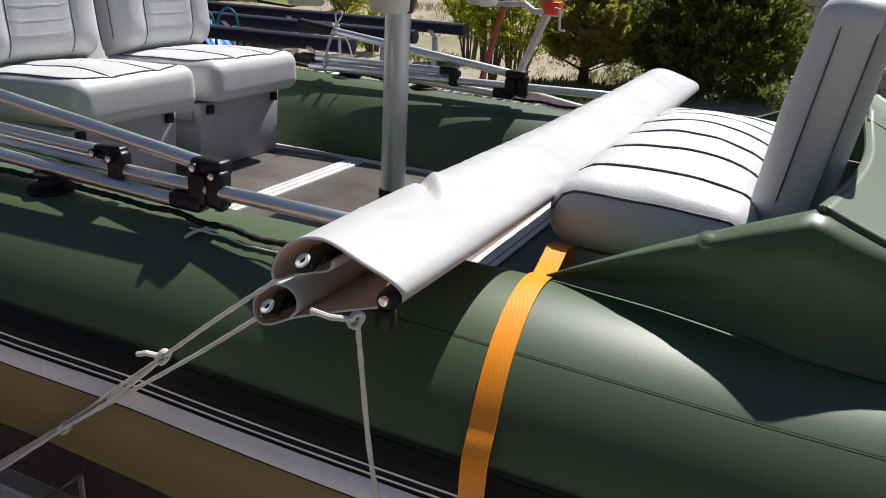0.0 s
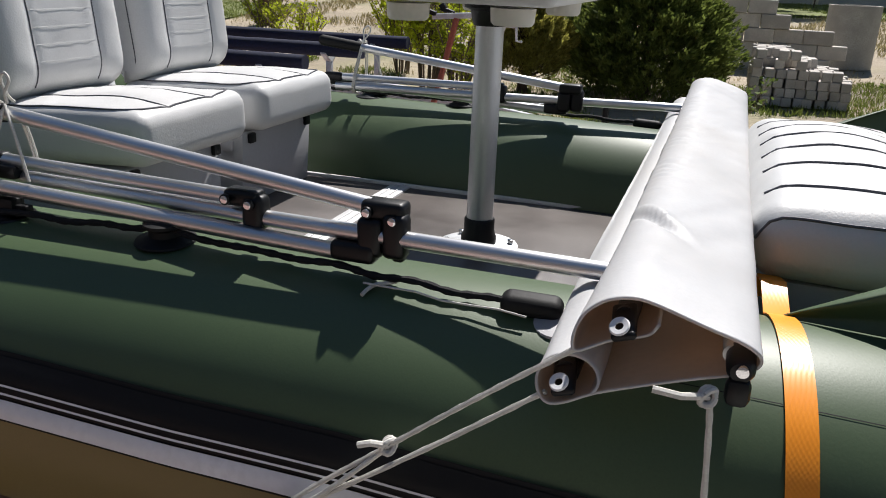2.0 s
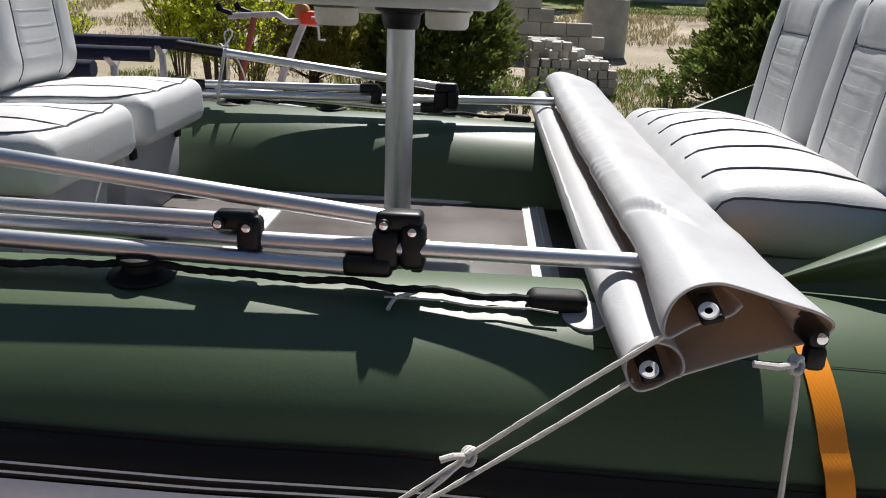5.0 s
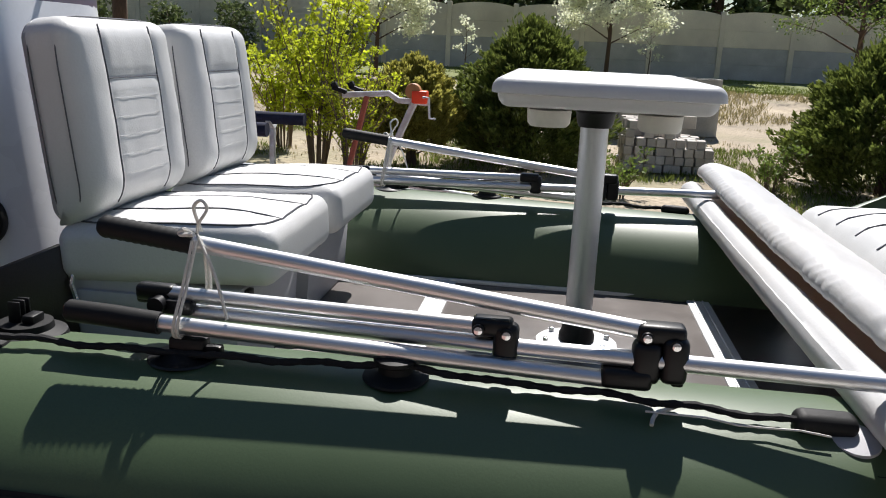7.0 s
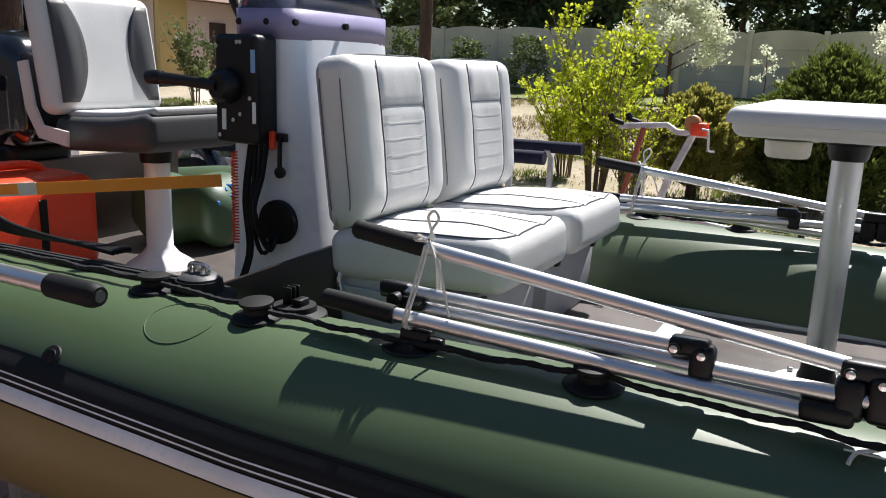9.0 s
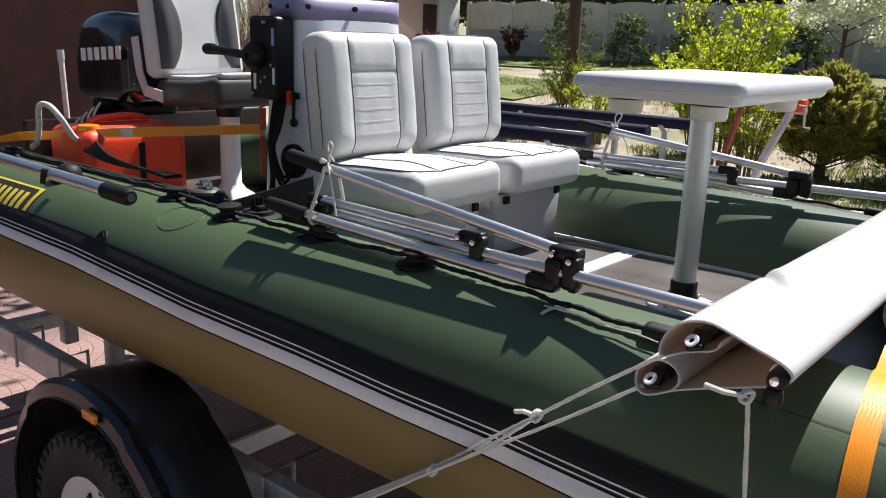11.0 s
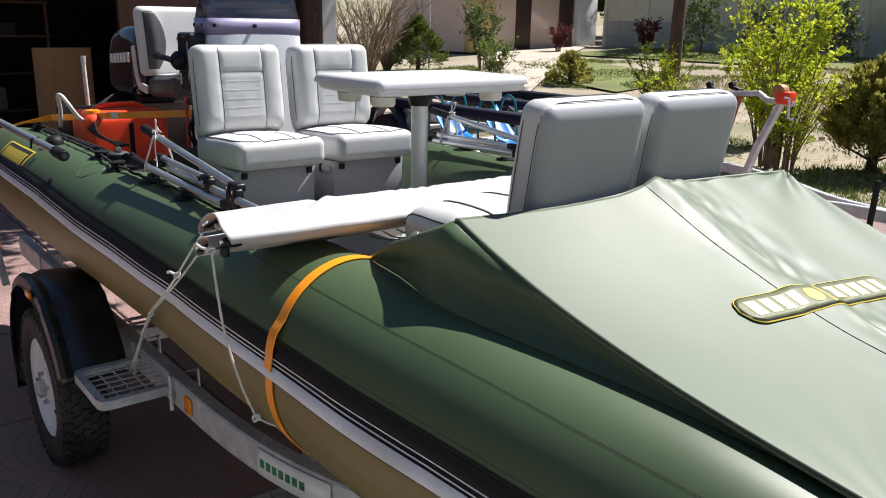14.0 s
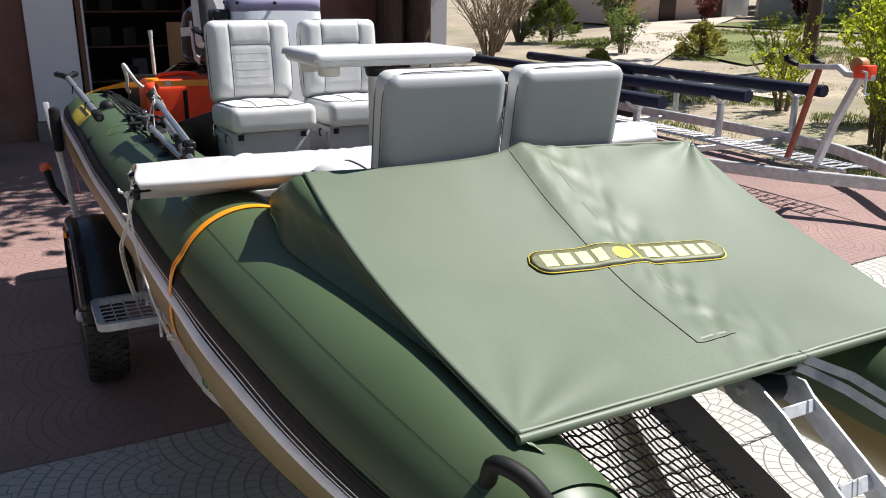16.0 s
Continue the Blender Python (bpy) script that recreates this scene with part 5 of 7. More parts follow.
lathe(bm, [(0.045, 0.0), (0.042, -0.03), (0.028, -0.045), (0.0, -0.046)], (-1.402, -0.266, 1.664), "y", 24)
part("dial", bm, "black_plastic", ctl)
bm = B()
pipe(bm, [(-1.402, -0.306, 1.664), (-1.50, -0.308, 1.672), (-1.60, -0.305, 1.676)], [0.014, 0.014, 0.016], 12)
cyl(bm, (-1.615, -0.304, 1.677), 0.019, 0.05, "x", 16, bevel=0.006)
part("throttle_lever", bm, "black_plastic", ctl, "black throttle lever")
for dx, dz in ((-0.062, 0.105), (0.012, 0.115), (0.024, 0.115), (-0.055, -0.115), (0.055, -0.02), (0.02, -0.06), (-0.005, -0.075)):
    bm = B()
    cyl(bm, (-1.380 + 0.9 * dx, -0.270, 1.656 + dz), 0.0055, 0.004, "y", 10)
    part("screw", bm, "steel", ctl)
for dx, dz, w, h, m in ((-0.04, -0.075, 0.013, 0.052, "decal_white"), (0.068, -0.055, 0.010, 0.052, "decal_white"), (0.066, 0.07, 0.013, 0.055, "decal_blue")):
    bm = B()
    box(bm, (-1.380 + 0.9 * dx, -0.2695, 1.656 + dz), (w, 0.002, h))
    part("label_mark", bm, m, ctl, smooth=False)
# kill switch with red lanyard, cable flange and cables
bm = B()
box(bm, (-1.285, -0.208, 1.540), (0.040, 0.012, 0.022), 0.003)
pipe(bm, [(-1.280, -0.218, 1.540), (-1.281, -0.220, 1.465)], 0.006, 8)
cyl(bm, (-1.281, -0.218, 1.452), 0.015, 0.014, "y", 14, bevel=0.003)
part("kill_switch", bm, "black_plastic", console)
bm = B()
box(bm, (-1.304, -0.218, 1.532), (0.018, 0.014, 0.046), 0.004)
part("switch_key", bm, "red_plastic", console, "red safety key")
bm = B()
cyl(bm, (-1.298, -0.206, 1.320), 0.058, 0.022, "y", 26, bevel=0.004)
for a in range(6):
    cyl(bm, (-1.298 + 0.046 * math.cos(a), -0.219, 1.320 + 0.046 * math.sin(a)), 0.004, 0.004, "y", 8)
part("cable_flange", bm, "black_rubber", console, "black cable flange")
for k, (x0, bend) in enumerate(((-1.335, 0.02), (-1.318, 0.04), (-1.352, 0.01), (-1.362, 0.015), (-1.372, 0.0))):
    bm = B()
    pipe(bm, [(x0, -0.222, 1.53), (x0 + 0.004, -0.236 - bend * 0.3, 1.44), (x0 + 0.012, -0.250 - bend, 1.36 - 0.01 * k), (x0 + 0.030, -0.236 - bend * 0.5, 1.27 - 0.015 * k), (-1.298 + 0.01 * k, -0.215, 1.30)] if k < 3 else [(x0, -0.222, 1.53), (x0 - 0.004, -0.245, 1.38), (x0 + 0.01, -0.255, 1.22), (x0 - 0.06, -0.30, 1.10), (x0 - 0.35, -0.34, 1.075)], 0.0060, 8, smooth=24)
    part("cable", bm, "black_rubber", console)
bm = B()
coil = [(-1.392 + 0.0075 * math.cos(t), -0.262 + 0.0075 * math.sin(t), 1.50 - 0.00125 * t) for t in np.linspace(0, 190, 900)]
pipe(bm, coil, 0.0022, 5)
part("lanyard", bm, "red_plastic", console, "red coiled lanyard")

# ---- helm seat ----
helm = thing("helm_chair", "two-tone grey folding helm seat on a white pedestal", "seat")


def helm_back():
    def push(x, y, z):
        if y > 0:
            return (0, 0, 0)
        f = max(0, 1 - (x / 0.2) ** 2) * max(0, 1 - (z / 0.19) ** 2)
        return (0, -0.012 * f ** 0.5 - 0.018 * math.exp(-(((abs(x) - 0.15) / 0.035) ** 2)) * (1 - (z / 0.2) ** 2), 0)
    return soft(B(), (0.45, 0.075, 0.375), 0.036, push, pose(-2.235, 0.035, 1.725, 0, 0, 90) @ pose(0, 0, 0, -9, 0, 0), step=0.02)


hb = part("backrest", helm_back(), "vinyl", helm, "pale grey backrest with dark side bolsters")
for s in (-1, 1):
    bm = B()
    place = pose(-2.235, 0.035, 1.725, 0, 0, 90) @ pose(0, 0, 0, -9, 0, 0)
    rows = []
    for z in np.linspace(-0.155, 0.155, 20):
        inner = 0.085 + 0.055 * abs(z / 0.155) ** 2.2
        row = []
        for x in np.linspace(inner, 0.192, 8):
            f = max(0, 1 - (x / 0.2) ** 2) * max(0, 1 - (z / 0.19) ** 2)
            d = 0.012 * f ** 0.5 + 0.018 * math.exp(-(((x - 0.15) / 0.035) ** 2)) * (1 - (z / 0.2) ** 2)
            row.append(bm.verts.new(place @ Vector((s * x, -0.0375 - d - 0.003, z))))
        rows.append(row)
    quads(bm, rows)
    o = part("bolster_panel", bm, "vinyl_dark", hb, "dark grey bolster")
    o.modifiers.new("thick", "SOLIDIFY").thickness = 0.004
part("seat_cushion", soft(B(), (0.42, 0.40, 0.105), 0.035, lambda x, y, z: (0, 0, 0.018 * (x / 0.21) ** 2 * (1 if x > 0 else 0.3) if z > 0 else 0), pose(-2.02, 0.045, 1.490, 0, -3, 0), step=0.03), "vinyl_dark", helm, "dark grey seat cushion")
part("seat_pad", soft(B(), (0.385, 0.33, 0.026), 0.011, lambda x, y, z: (0, 0, 0.018 * (x / 0.21) ** 2 * (1 if x > 0 else 0.3)), pose(-2.01, 0.045, 1.546, 0, -3, 0), step=0.03), "vinyl", helm, "pale grey seat pad")
for s in (-1, 1):
    bm = B()
    band(bm, [(-2.10, 0.02 + s * 0.218, 1.475), (-2.22, 0.02 + s * 0.218, 1.49), (-2.262, 0.02 + s * 0.218, 1.56), (-2.285, 0.02 + s * 0.218, 1.70)], 0.045, 0.008, (0.8, 0, 0.6))
    part("side_bracket", bm, "vinyl", helm, "pale grey hinge bracket")
bm = B()
lathe(bm, [(0.11, 1.06), (0.105, 1.07), (0.06, 1.10), (0.042, 1.125), (0.040, 1.40), (0.040, 1.42)], (-1.97, 0.02, 0))
part("pedestal", bm, "gelcoat", helm, "white pedestal post")
bm = B()
lathe(bm, [(0.05, 1.40), (0.055, 1.445), (0.075, 1.46), (0.0, 1.46)], (-1.97, 0.02, 0))
part("swivel", bm, "black_plastic", helm)

# ---- outboard motor ----
motor = thing("outboard_motor", "black outboard motor with white lettering bars on the cowl", "motor")


def cowl():
    def push(x, y, z):
        return (-0.10 * (z / 0.2) * (x / 0.25) * 0.3 if z > 0 else 0, y * (-0.22 * max(0, z / 0.2) - 0.12 * max(0, x / 0.25)), 0.035 * (1 - (x / 0.26) ** 2) if z > 0 else 0)
    return soft(B(), (0.50, 0.33, 0.36), 0.075, push, pose(-2.66, 0.0, 1.585), step=0.03)


part("cowl", cowl(), "motor", motor, "glossy black cowl")
for k in range(6):
    bm = B()
    box(bm, (-2.80 + k * 0.060 + 0.02, -0.1660, 1.61 + 0.004 * k), (0.038, 0.006, 0.055), 0.002)
    part("lettering_bar", bm, "decal_white", motor)
part("midsection", soft(B(), (0.34, 0.26, 0.16), 0.04, None, pose(-2.66, 0, 1.35), step=0.04), "black_plastic", motor)
part("leg", soft(B(), (0.20, 0.12, 0.75), 0.04, lambda x, y, z: (-0.25 * (z + 0.37) * 0.2, 0, 0), pose(-2.72, 0, 0.93), step=0.06), "black_plastic", motor)
part("cavitation_plate", soft(B(), (0.36, 0.2, 0.02), 0.008, None, pose(-2.80, 0, 0.68), step=0.05), "black_plastic", motor)
bm = B()
lathe(bm, [(0.0, 0.16), (0.04, 0.12), (0.055, 0.0), (0.05, -0.12), (0.02, -0.2), (0, -0.2)], (-2.77, 0, 0.58), "x", 18)
for a in (0, 2.094, 4.188):
    band(bm, [(-2.91, 0.03 * math.cos(a), 0.58 + 0.03 * math.sin(a)), (-2.92, 0.13 * math.cos(a), 0.58 + 0.13 * math.sin(a))], 0.08, 0.008, (0.7, -math.sin(a) * 0.7, math.cos(a) * 0.7))
part("gearcase", bm, "black_plastic", motor)
bm = B()
box(bm, (-2.56, 0, 1.40), (0.10, 0.20, 0.22), 0.01)
part("clamp_bracket", bm, "black_plastic", motor)
for k in range(5):
    bm = B()
    pipe(bm, [(-2.60, -0.10 + 0.02 * k, 1.40), (-2.48, -0.25 - 0.03 * k, 1.43 - 0.02 * k), (-2.25, -0.42 - 0.02 * k, 1.36 - 0.012 * k), (-1.95, -0.52, 1.29 - 0.006 * k), (-1.5, -0.56 + 0.012 * k, 1.275)], 0.0062, 8, smooth=34)
    part("hose", bm, "black_rubber", motor)

# ---- red fuel tank ----
tank = thing("fuel_tank", "bright red plastic fuel tank with an orange cap", "fuel tank")
part("tank_body", soft(B(), (0.30, 0.44, 0.285), 0.045, lambda x, y, z: (0, 0, 0.02 * math.cos(x * 8) if z > 0 else 0), pose(-2.25, -0.31, 1.205), step=0.03), "red_plastic", tank)
bm = B()
pipe(bm, [(-2.25, -0.44, 1.33), (-2.25, -0.42, 1.38), (-2.25, -0.30, 1.392), (-2.25, -0.20, 1.38), (-2.25, -0.18, 1.33)], 0.014, 10, smooth=20)
part("handle", bm, "red_plastic", tank)
bm = B()
cyl(bm, (-2.17, -0.475, 1.345), 0.040, 0.06, "z", 20, bevel=0.005)
part("cap", bm, "amber", tank, "orange filler cap")
bm = B()
band(bm, [(-2.0985, -0.30, 1.07), (-2.0975, -0.30, 1.20), (-2.0985, -0.30, 1.30), (-2.14, -0.30, 1.345)], 0.025, 0.003, (0, 1, 0))
part("tank_strap", bm, "black_rubber", tank)
hose = thing("fuel_hose", "looped pale fuel hose behind the red tank", "hose")
bm = B()
pipe(bm, [(-2.20, -0.48, 1.30), (-2.14, -0.55, 1.34), (-2.12, -0.60, 1.41), (-2.16, -0.62, 1.452), (-2.24, -0.62, 1.445), (-2.30, -0.60, 1.37), (-2.33, -0.60, 1.30), (-2.42, -0.58, 1.27)], 0.011, 10, smooth=50)
part("tube", bm, "rope_white", hose)
pole_ = thing("flag_pole", "short white stern pole with a dark tip", "pole")
bm = B()
pipe(bm, [(-2.46, -0.41, 1.20), (-2.474, -0.413, 1.60)], 0.011, 10)
part("shaft", bm, "rope_white", pole_)
bm = B()
pipe(bm, [(-2.474, -0.413, 1.60), (-2.476, -0.413, 1.64)], 0.014, 10)
part("tip", bm, "galv", pole_)

# blue cord bundle behind the console
cord = thing("blue_cord", "tangle of bright blue cord on the floor behind the console", "cord")
bm = B()
pp = [(-1.95 + 0.16 * noise.noise(Vector((k * 0.7, 1, 2))) - 0.06, 0.34 + 0.16 * noise.noise(Vector((3, k * 0.7, 5))), 1.20 + 0.14 * abs(noise.noise(Vector((k * 0.7, 7, 1))))) for k in range(40)]
pipe(bm, pp, 0.005, 6, smooth=200)
part("strand", bm, "blue_rope", cord)
# green dry bag
bag = thing("dry_bag", "green PVC roll bag on the aft floor", "bag")
part("body", soft(B(), (0.42, 0.30, 0.24), 0.09, lambda x, y, z: (0, 0.01 * math.sin(x * 30), 0.015 * math.sin(x * 22)), pose(-2.15, 0.36, 1.18, 0, 0, 12), step=0.025), "green_bag", bag)

# ---- fittings on the starboard tube ----
paddle = thing("aluminium_paddle", "aluminium boat hook with black grip along the tube", "boat hook")
a0, a1 = Vector((-1.165, -0.876, 1.300)), Vector((-2.93, -0.893, 1.322))
bm = B()
d = (a1 - a0).normalized()
pipe(bm, [a0 + d * 0.10, a1], 0.0185, 16)
part("shaft", bm, "alu", paddle)
bm = B()
pipe(bm, [a0, a0 + d * 0.012, a0 + d * 0.02, a0 + d * 0.13, a0 + d * 0.135], [0.018, 0.0235, 0.0245, 0.024, 0.0205], 18)
grip = part("grip", bm, "black_rubber", paddle, "black rubber grip")
bm = B()
pipe(bm, [a0 - d * 0.0015, a0 + d * 0.004], 0.0115, 16)
part("grip_bore", bm, "vinyl_dark", grip, "open end of the grip")
bm = B()
for s in (-1, 1):
    pipe(bm, [a1, a1 + Vector((-0.05, s * 0.030, 0.012)), a1 + Vector((-0.11, s * 0.062, 0.015)), a1 + Vector((-0.20, s * 0.050, 0.02))], [0.020, 0.019, 0.016, 0.009], 10, smooth=14)
pipe(bm, [a1 + Vector((0.03, 0, 0)), a1 + Vector((-0.02, 0, 0.004))], 0.019, 12)
part("fork_head", bm, "black_plastic", paddle, "dark plastic fork head")
for x in (-1.62, -2.35):
    bm = B()
    p = a0 + d * ((x - a0.x) / d.x)
    band(bm, [p + Vector((0, -0.025, -0.03)), p + Vector((0, -0.018, 0.012)), p + Vector((0, 0.012, 0.018)), p + Vector((0, 0.03, -0.02))], 0.03, 0.004, (1, 0, 0))
    part("clip", bm, "black_rubber", paddle)

mount = thing("rod_mount", "chrome-topped black rod holder base on the tube", "fitting")
p = tube_at(-1.120, 104)
bm = B()
lathe(bm, [(0.075, 0.0), (0.072, 0.006), (0.05, 0.012), (0.046, 0.035), (0.0, 0.036)], p - Vector((0, 0, 0.006)))
part("base", bm, "black_rubber", mount)
bm = B()
lathe(bm, [(0.040, 0.028), (0.041, 0.034), (0.034, 0.040), (0.020, 0.042), (0.0, 0.042)], p)
part("cap", bm, "vinyl_dark", mount, "dark grey cap")
bm = B()
pipe(bm, [p + Vector((-0.024, 0, 0.040)), p + Vector((-0.020, 0, 0.058)), p + Vector((0.020, 0, 0.058)), p + Vector((0.024, 0, 0.040))], 0.005, 8, smooth=16)
cyl(bm, p + Vector((0, 0, 0.050)), 0.011, 0.022, "z", 14, bevel=0.003)
part("chrome_clamp", bm, "steel", mount, "chrome clamp")
mount2 = thing("camera_mount", "black pronged camera mount on a round pad", "fitting")
p = tube_at(-0.875, 100)
bm = B()
lathe(bm, [(0.062, 0.0), (0.06, 0.006), (0.042, 0.012), (0.040, 0.022), (0.0, 0.024)], p - Vector((0, 0, 0.005)))
part("base", bm, "black_rubber", mount2)
for dy in (-0.012, 0.0, 0.012):
    bm = B()
    box(bm, p + Vector((-0.008, dy, 0.034)), (0.020, 0.004, 0.034), 0.0015)
    part("prong", bm, "black_plastic", mount2)
bm = B()
box(bm, p + Vector((0.014, 0, 0.024)), (0.02, 0.03, 0.014), 0.003)
part("foot", bm, "black_plastic", mount2)
dome = thing("rope_dome", "black rubber dome fitting on the green tube", "fitting")
bm = B()
lathe(bm, [(0.060, 0.0), (0.058, 0.004), (0.042, 0.008), (0.040, 0.024), (0.030, 0.040), (0.014, 0.047), (0, 0.048)], tube_at(-1.707, 82) - Vector((0, 0, 0.005)))
part("dome", bm, "black_rubber", dome)
cables = thing("cable_bundle", "bundle of black cables lying along the tube", "cables")
for k in range(7):
    bm = B()
    pipe(bm, [tuple(tube_at(x, 104 + 3 * k + 10 * noise.noise(Vector((x * 3, k, 0))), 0.008 + 0.006 * (k % 3))) for x in np.linspace(-2.4, -1.16, 34)], 0.0055 + 0.0015 * (k % 2), 7)
    part("cable", bm, "rope_black", cables)
for i in range(2):
    bm = B()
    pipe(bm, [(-1.22, -0.62, 1.27 + 0.01 * i), (-1.15, -0.60, 1.285), (-1.24, -0.50, 1.19), (-1.40, -0.42, 1.09), (-1.62, -0.40, 1.075)], 0.006, 7, smooth=24)
    part("cable", bm, "rope_black", cables)
tail = thing("cord_end", "frayed white cord end on the green tube", "cord")
bm = B()
pipe(bm, [tuple(tube_at(x, a, 0.006)) for x, a in ((0.105, 79), (0.092, 77), (0.080, 75.5), (0.073, 72.5), (0.070, 69.5))], 0.0030, 7, smooth=14)
part("strand", bm, "rope_white", tail)


# ---- boat trailer ----
trailer = thing("boat_trailer", "galvanised boat trailer with black mudguards under the boat", "trailer")


def box_beam(name, pts, w, h, material="galv", parent=None, label=""):
    """A rectangular beam along points, upright."""
    bm = B()
    P = [Vector(p) for p in pts]
    rows = []
    for i, p in enumerate(P):
        t = (P[min(i + 1, len(P) - 1)] - P[max(i - 1, 0)]).normalized()
        s = t.cross(Vector((0, 0, 1))).normalized()
        n = s.cross(t)
        e = 0.006
        rows.append([bm.verts.new(p + s * a + n * b) for a, b in ((-w / 2 + e, -h / 2), (w / 2 - e, -h / 2), (w / 2, -h / 2 + e), (w / 2, h / 2 - e), (w / 2 - e, h / 2), (-w / 2 + e, h / 2), (-w / 2, h / 2 - e), (-w / 2, -h / 2 + e))])
    quads(bm, rows, True)
    bm.faces.new(rows[0][::-1]), bm.faces.new(rows[-1])
    return part(name, bm, material, parent or trailer, label)


RAIL = glide([(-2.75, -0.765, 0.545), (-1.6, -0.765, 0.545), (-0.5, -0.765, 0.545), (0.15, -0.745, 0.545), (0.6, -0.66, 0.545), (1.1, -0.46, 0.54), (1.6, -0.23, 0.53), (2.05, -0.07, 0.52)], 50)
for s in (1, -1):
    box_beam("side_rail", [(x, s * y, z) for x, y, z in RAIL], 0.055, 0.11, label="galvanised side rail")
box_beam("drawbar", [(1.9, 0, 0.50), (2.6, 0, 0.49), (3.6, 0, 0.47)], 0.08, 0.10)
for x in (-2.6, -1.1):
    box_beam("cross_member", [(x, -0.74, 0.49), (x, 0.74, 0.49)], 0.06, 0.07)
for s in (-1, 1):
    bm = B()
    box(bm, (-0.9, s * 0.42, 0.80), (3.0, 0.10, 0.06), 0.015)
    part("bunk", bm, "black_rubber", trailer, "black padded bunk")
    for x in (-2.2, -1.85, 0.35):
        bm = B()
        box(bm, (x, s * 0.60, 0.665), (0.055, 0.055, 0.28), 0.006)
        box(bm, (x, s * 0.42, 0.76), (0.05, 0.40, 0.04), 0.006)
        part("bunk_post", bm, "galv", trailer)
    # U-bolts clamped round the rail
    for x in (-2.2, -1.85, -0.72, -0.32):
        bm = B()
        pipe(bm, [(x, s * 0.70, 0.50), (x, s * 0.70, 0.615), (x, s * 0.805, 0.615), (x, s * 0.805, 0.48)], 0.007, 8)
        part("u_bolt", bm, "galv", trailer)
    # wheel, tyre and mudguard
    cx, cz, cy = -1.13, 0.331, s * 0.985
    wheel = part("wheel", lathe(B(), [(0.06, 0.075), (0.075, 0.070), (0.08, 0.045), (0.12, 0.040), (0.165, 0.030), (0.185, 0.060), (0.205, 0.070), (0.212, 0.078), (0.207, 0.080), (0.200, 0.055), (0.195, -0.06), (0.0, -0.06)], (0, 0, 0), "y", 48), "rim", trailer, "white pressed-steel wheel")
    wheel.matrix_local = pose(cx, cy, cz, 0, 0, 0 if s > 0 else 180)
    prof = [(0.205, 0.070), (0.225, 0.088), (0.270, 0.095), (0.305, 0.090), (0.325, 0.080), (0.331, 0.060), (0.331, -0.060), (0.325, -0.080), (0.305, -0.090), (0.27, -0.095), (0.225, -0.088), (0.205, -0.07)]
    part("tyre", lathe(B(), prof, (0, 0, 0), "y", 64, False), "tyre", wheel, "dusty black off-road tyre")
    bm = B()
    for k in range(44):
        a = 2 * math.pi * k / 44
        for row, (yy, w2) in enumerate(((-0.066, 0.030), (-0.030, 0.028), (0.004, 0.028), (0.036, 0.028), (0.068, 0.030))):
            aa = a + (0.07 if row % 2 else 0)
            m = Matrix.Rotation(aa, 4, "Y") @ Matrix.Translation((0, yy, 0.332)) @ Matrix.Rotation(0.35 * (1 if row % 2 else -1), 4, "Z")
            g = bmesh.ops.create_cube(bm, size=1.0)
            bmesh.ops.transform(bm, matrix=m @ Matrix.Diagonal((0.030, w2, 0.018, 1)), verts=g["verts"])
        for yy in (-0.085, 0.085):
            m = Matrix.Rotation(a, 4, "Y") @ Matrix.Translation((0, yy, 0.316))
            g = bmesh.ops.create_cube(bm, size=1.0)
            bmesh.ops.transform(bm, matrix=m @ Matrix.Diagonal((0.022, 0.012, 0.030, 1)), verts=g["verts"])
    tagged(part("tread", bm, "tyre", wheel, smooth=False), "chunky tread blocks", kind="stuff")
    for k in range(9):
        a = 2 * math.pi * k / 9
        bm = B()
        box(bm, (0.147 * math.cos(a), 0.0362, 0.147 * math.sin(a)), (0.046, 0.006, 0.019), 0.0025, 1, Matrix.Rotation(-a, 3, "Y") @ Matrix.Rotation(math.pi / 2, 3, "Y"))
        part("vent_slot", bm, "black_rubber", wheel)
    for k in range(5):
        a = 2 * math.pi * k / 5 + 0.3
        bm = B()
        cyl(bm, (0.062 * math.cos(a), 0.082, 0.062 * math.sin(a)), 0.011, 0.020, "y", 6)
        part("wheel_nut", bm, "steel", wheel)
    bm = B()
    lathe(bm, [(0.036, 0.06), (0.034, 0.10), (0.02, 0.112), (0, 0.112)], (0, 0, 0), "y", 20)
    part("hub_cap", bm, "galv", wheel)
    bm = B()
    R = 0.470
    rows = []
    for a in np.linspace(22, 200, 44):
        r = R + (0.015 if 60 < a < 130 else 0)
        x, z = cx + r * math.cos(radians(a)), cz + r * math.sin(radians(a))
        lx, lz = cx + (r - 0.035) * math.cos(radians(a)), cz + (r - 0.035) * math.sin(radians(a))
        kx, kz = cx + (r + 0.012) * math.cos(radians(a)), cz + (r + 0.012) * math.sin(radians(a))
        yo, yi = s * 1.095, s * 0.835
        rows.append([bm.verts.new(v) for v in ((lx, yo, lz), (lx, yo - s * 0.004, lz), (x, yo - s * 0.012, z), (kx, yo - s * 0.03, kz), (x, yo - s * 0.06, z), (kx, yo - s * 0.10, kz), (x, yi, z))])
    quads(bm, rows)
    g = part("mudguard", bm, "fender", trailer, "black plastic mudguard")
    g.modifiers.new("thick", "SOLIDIFY").thickness = 0.004
    bm = B()
    box(bm, (cx + 0.095, s * 1.098, cz + 0.452), (0.065, 0.012, 0.026), 0.003)
    part("side_reflector", bm, "amber", g, "amber reflector")
    # step plate of expanded mesh
    bm = B()
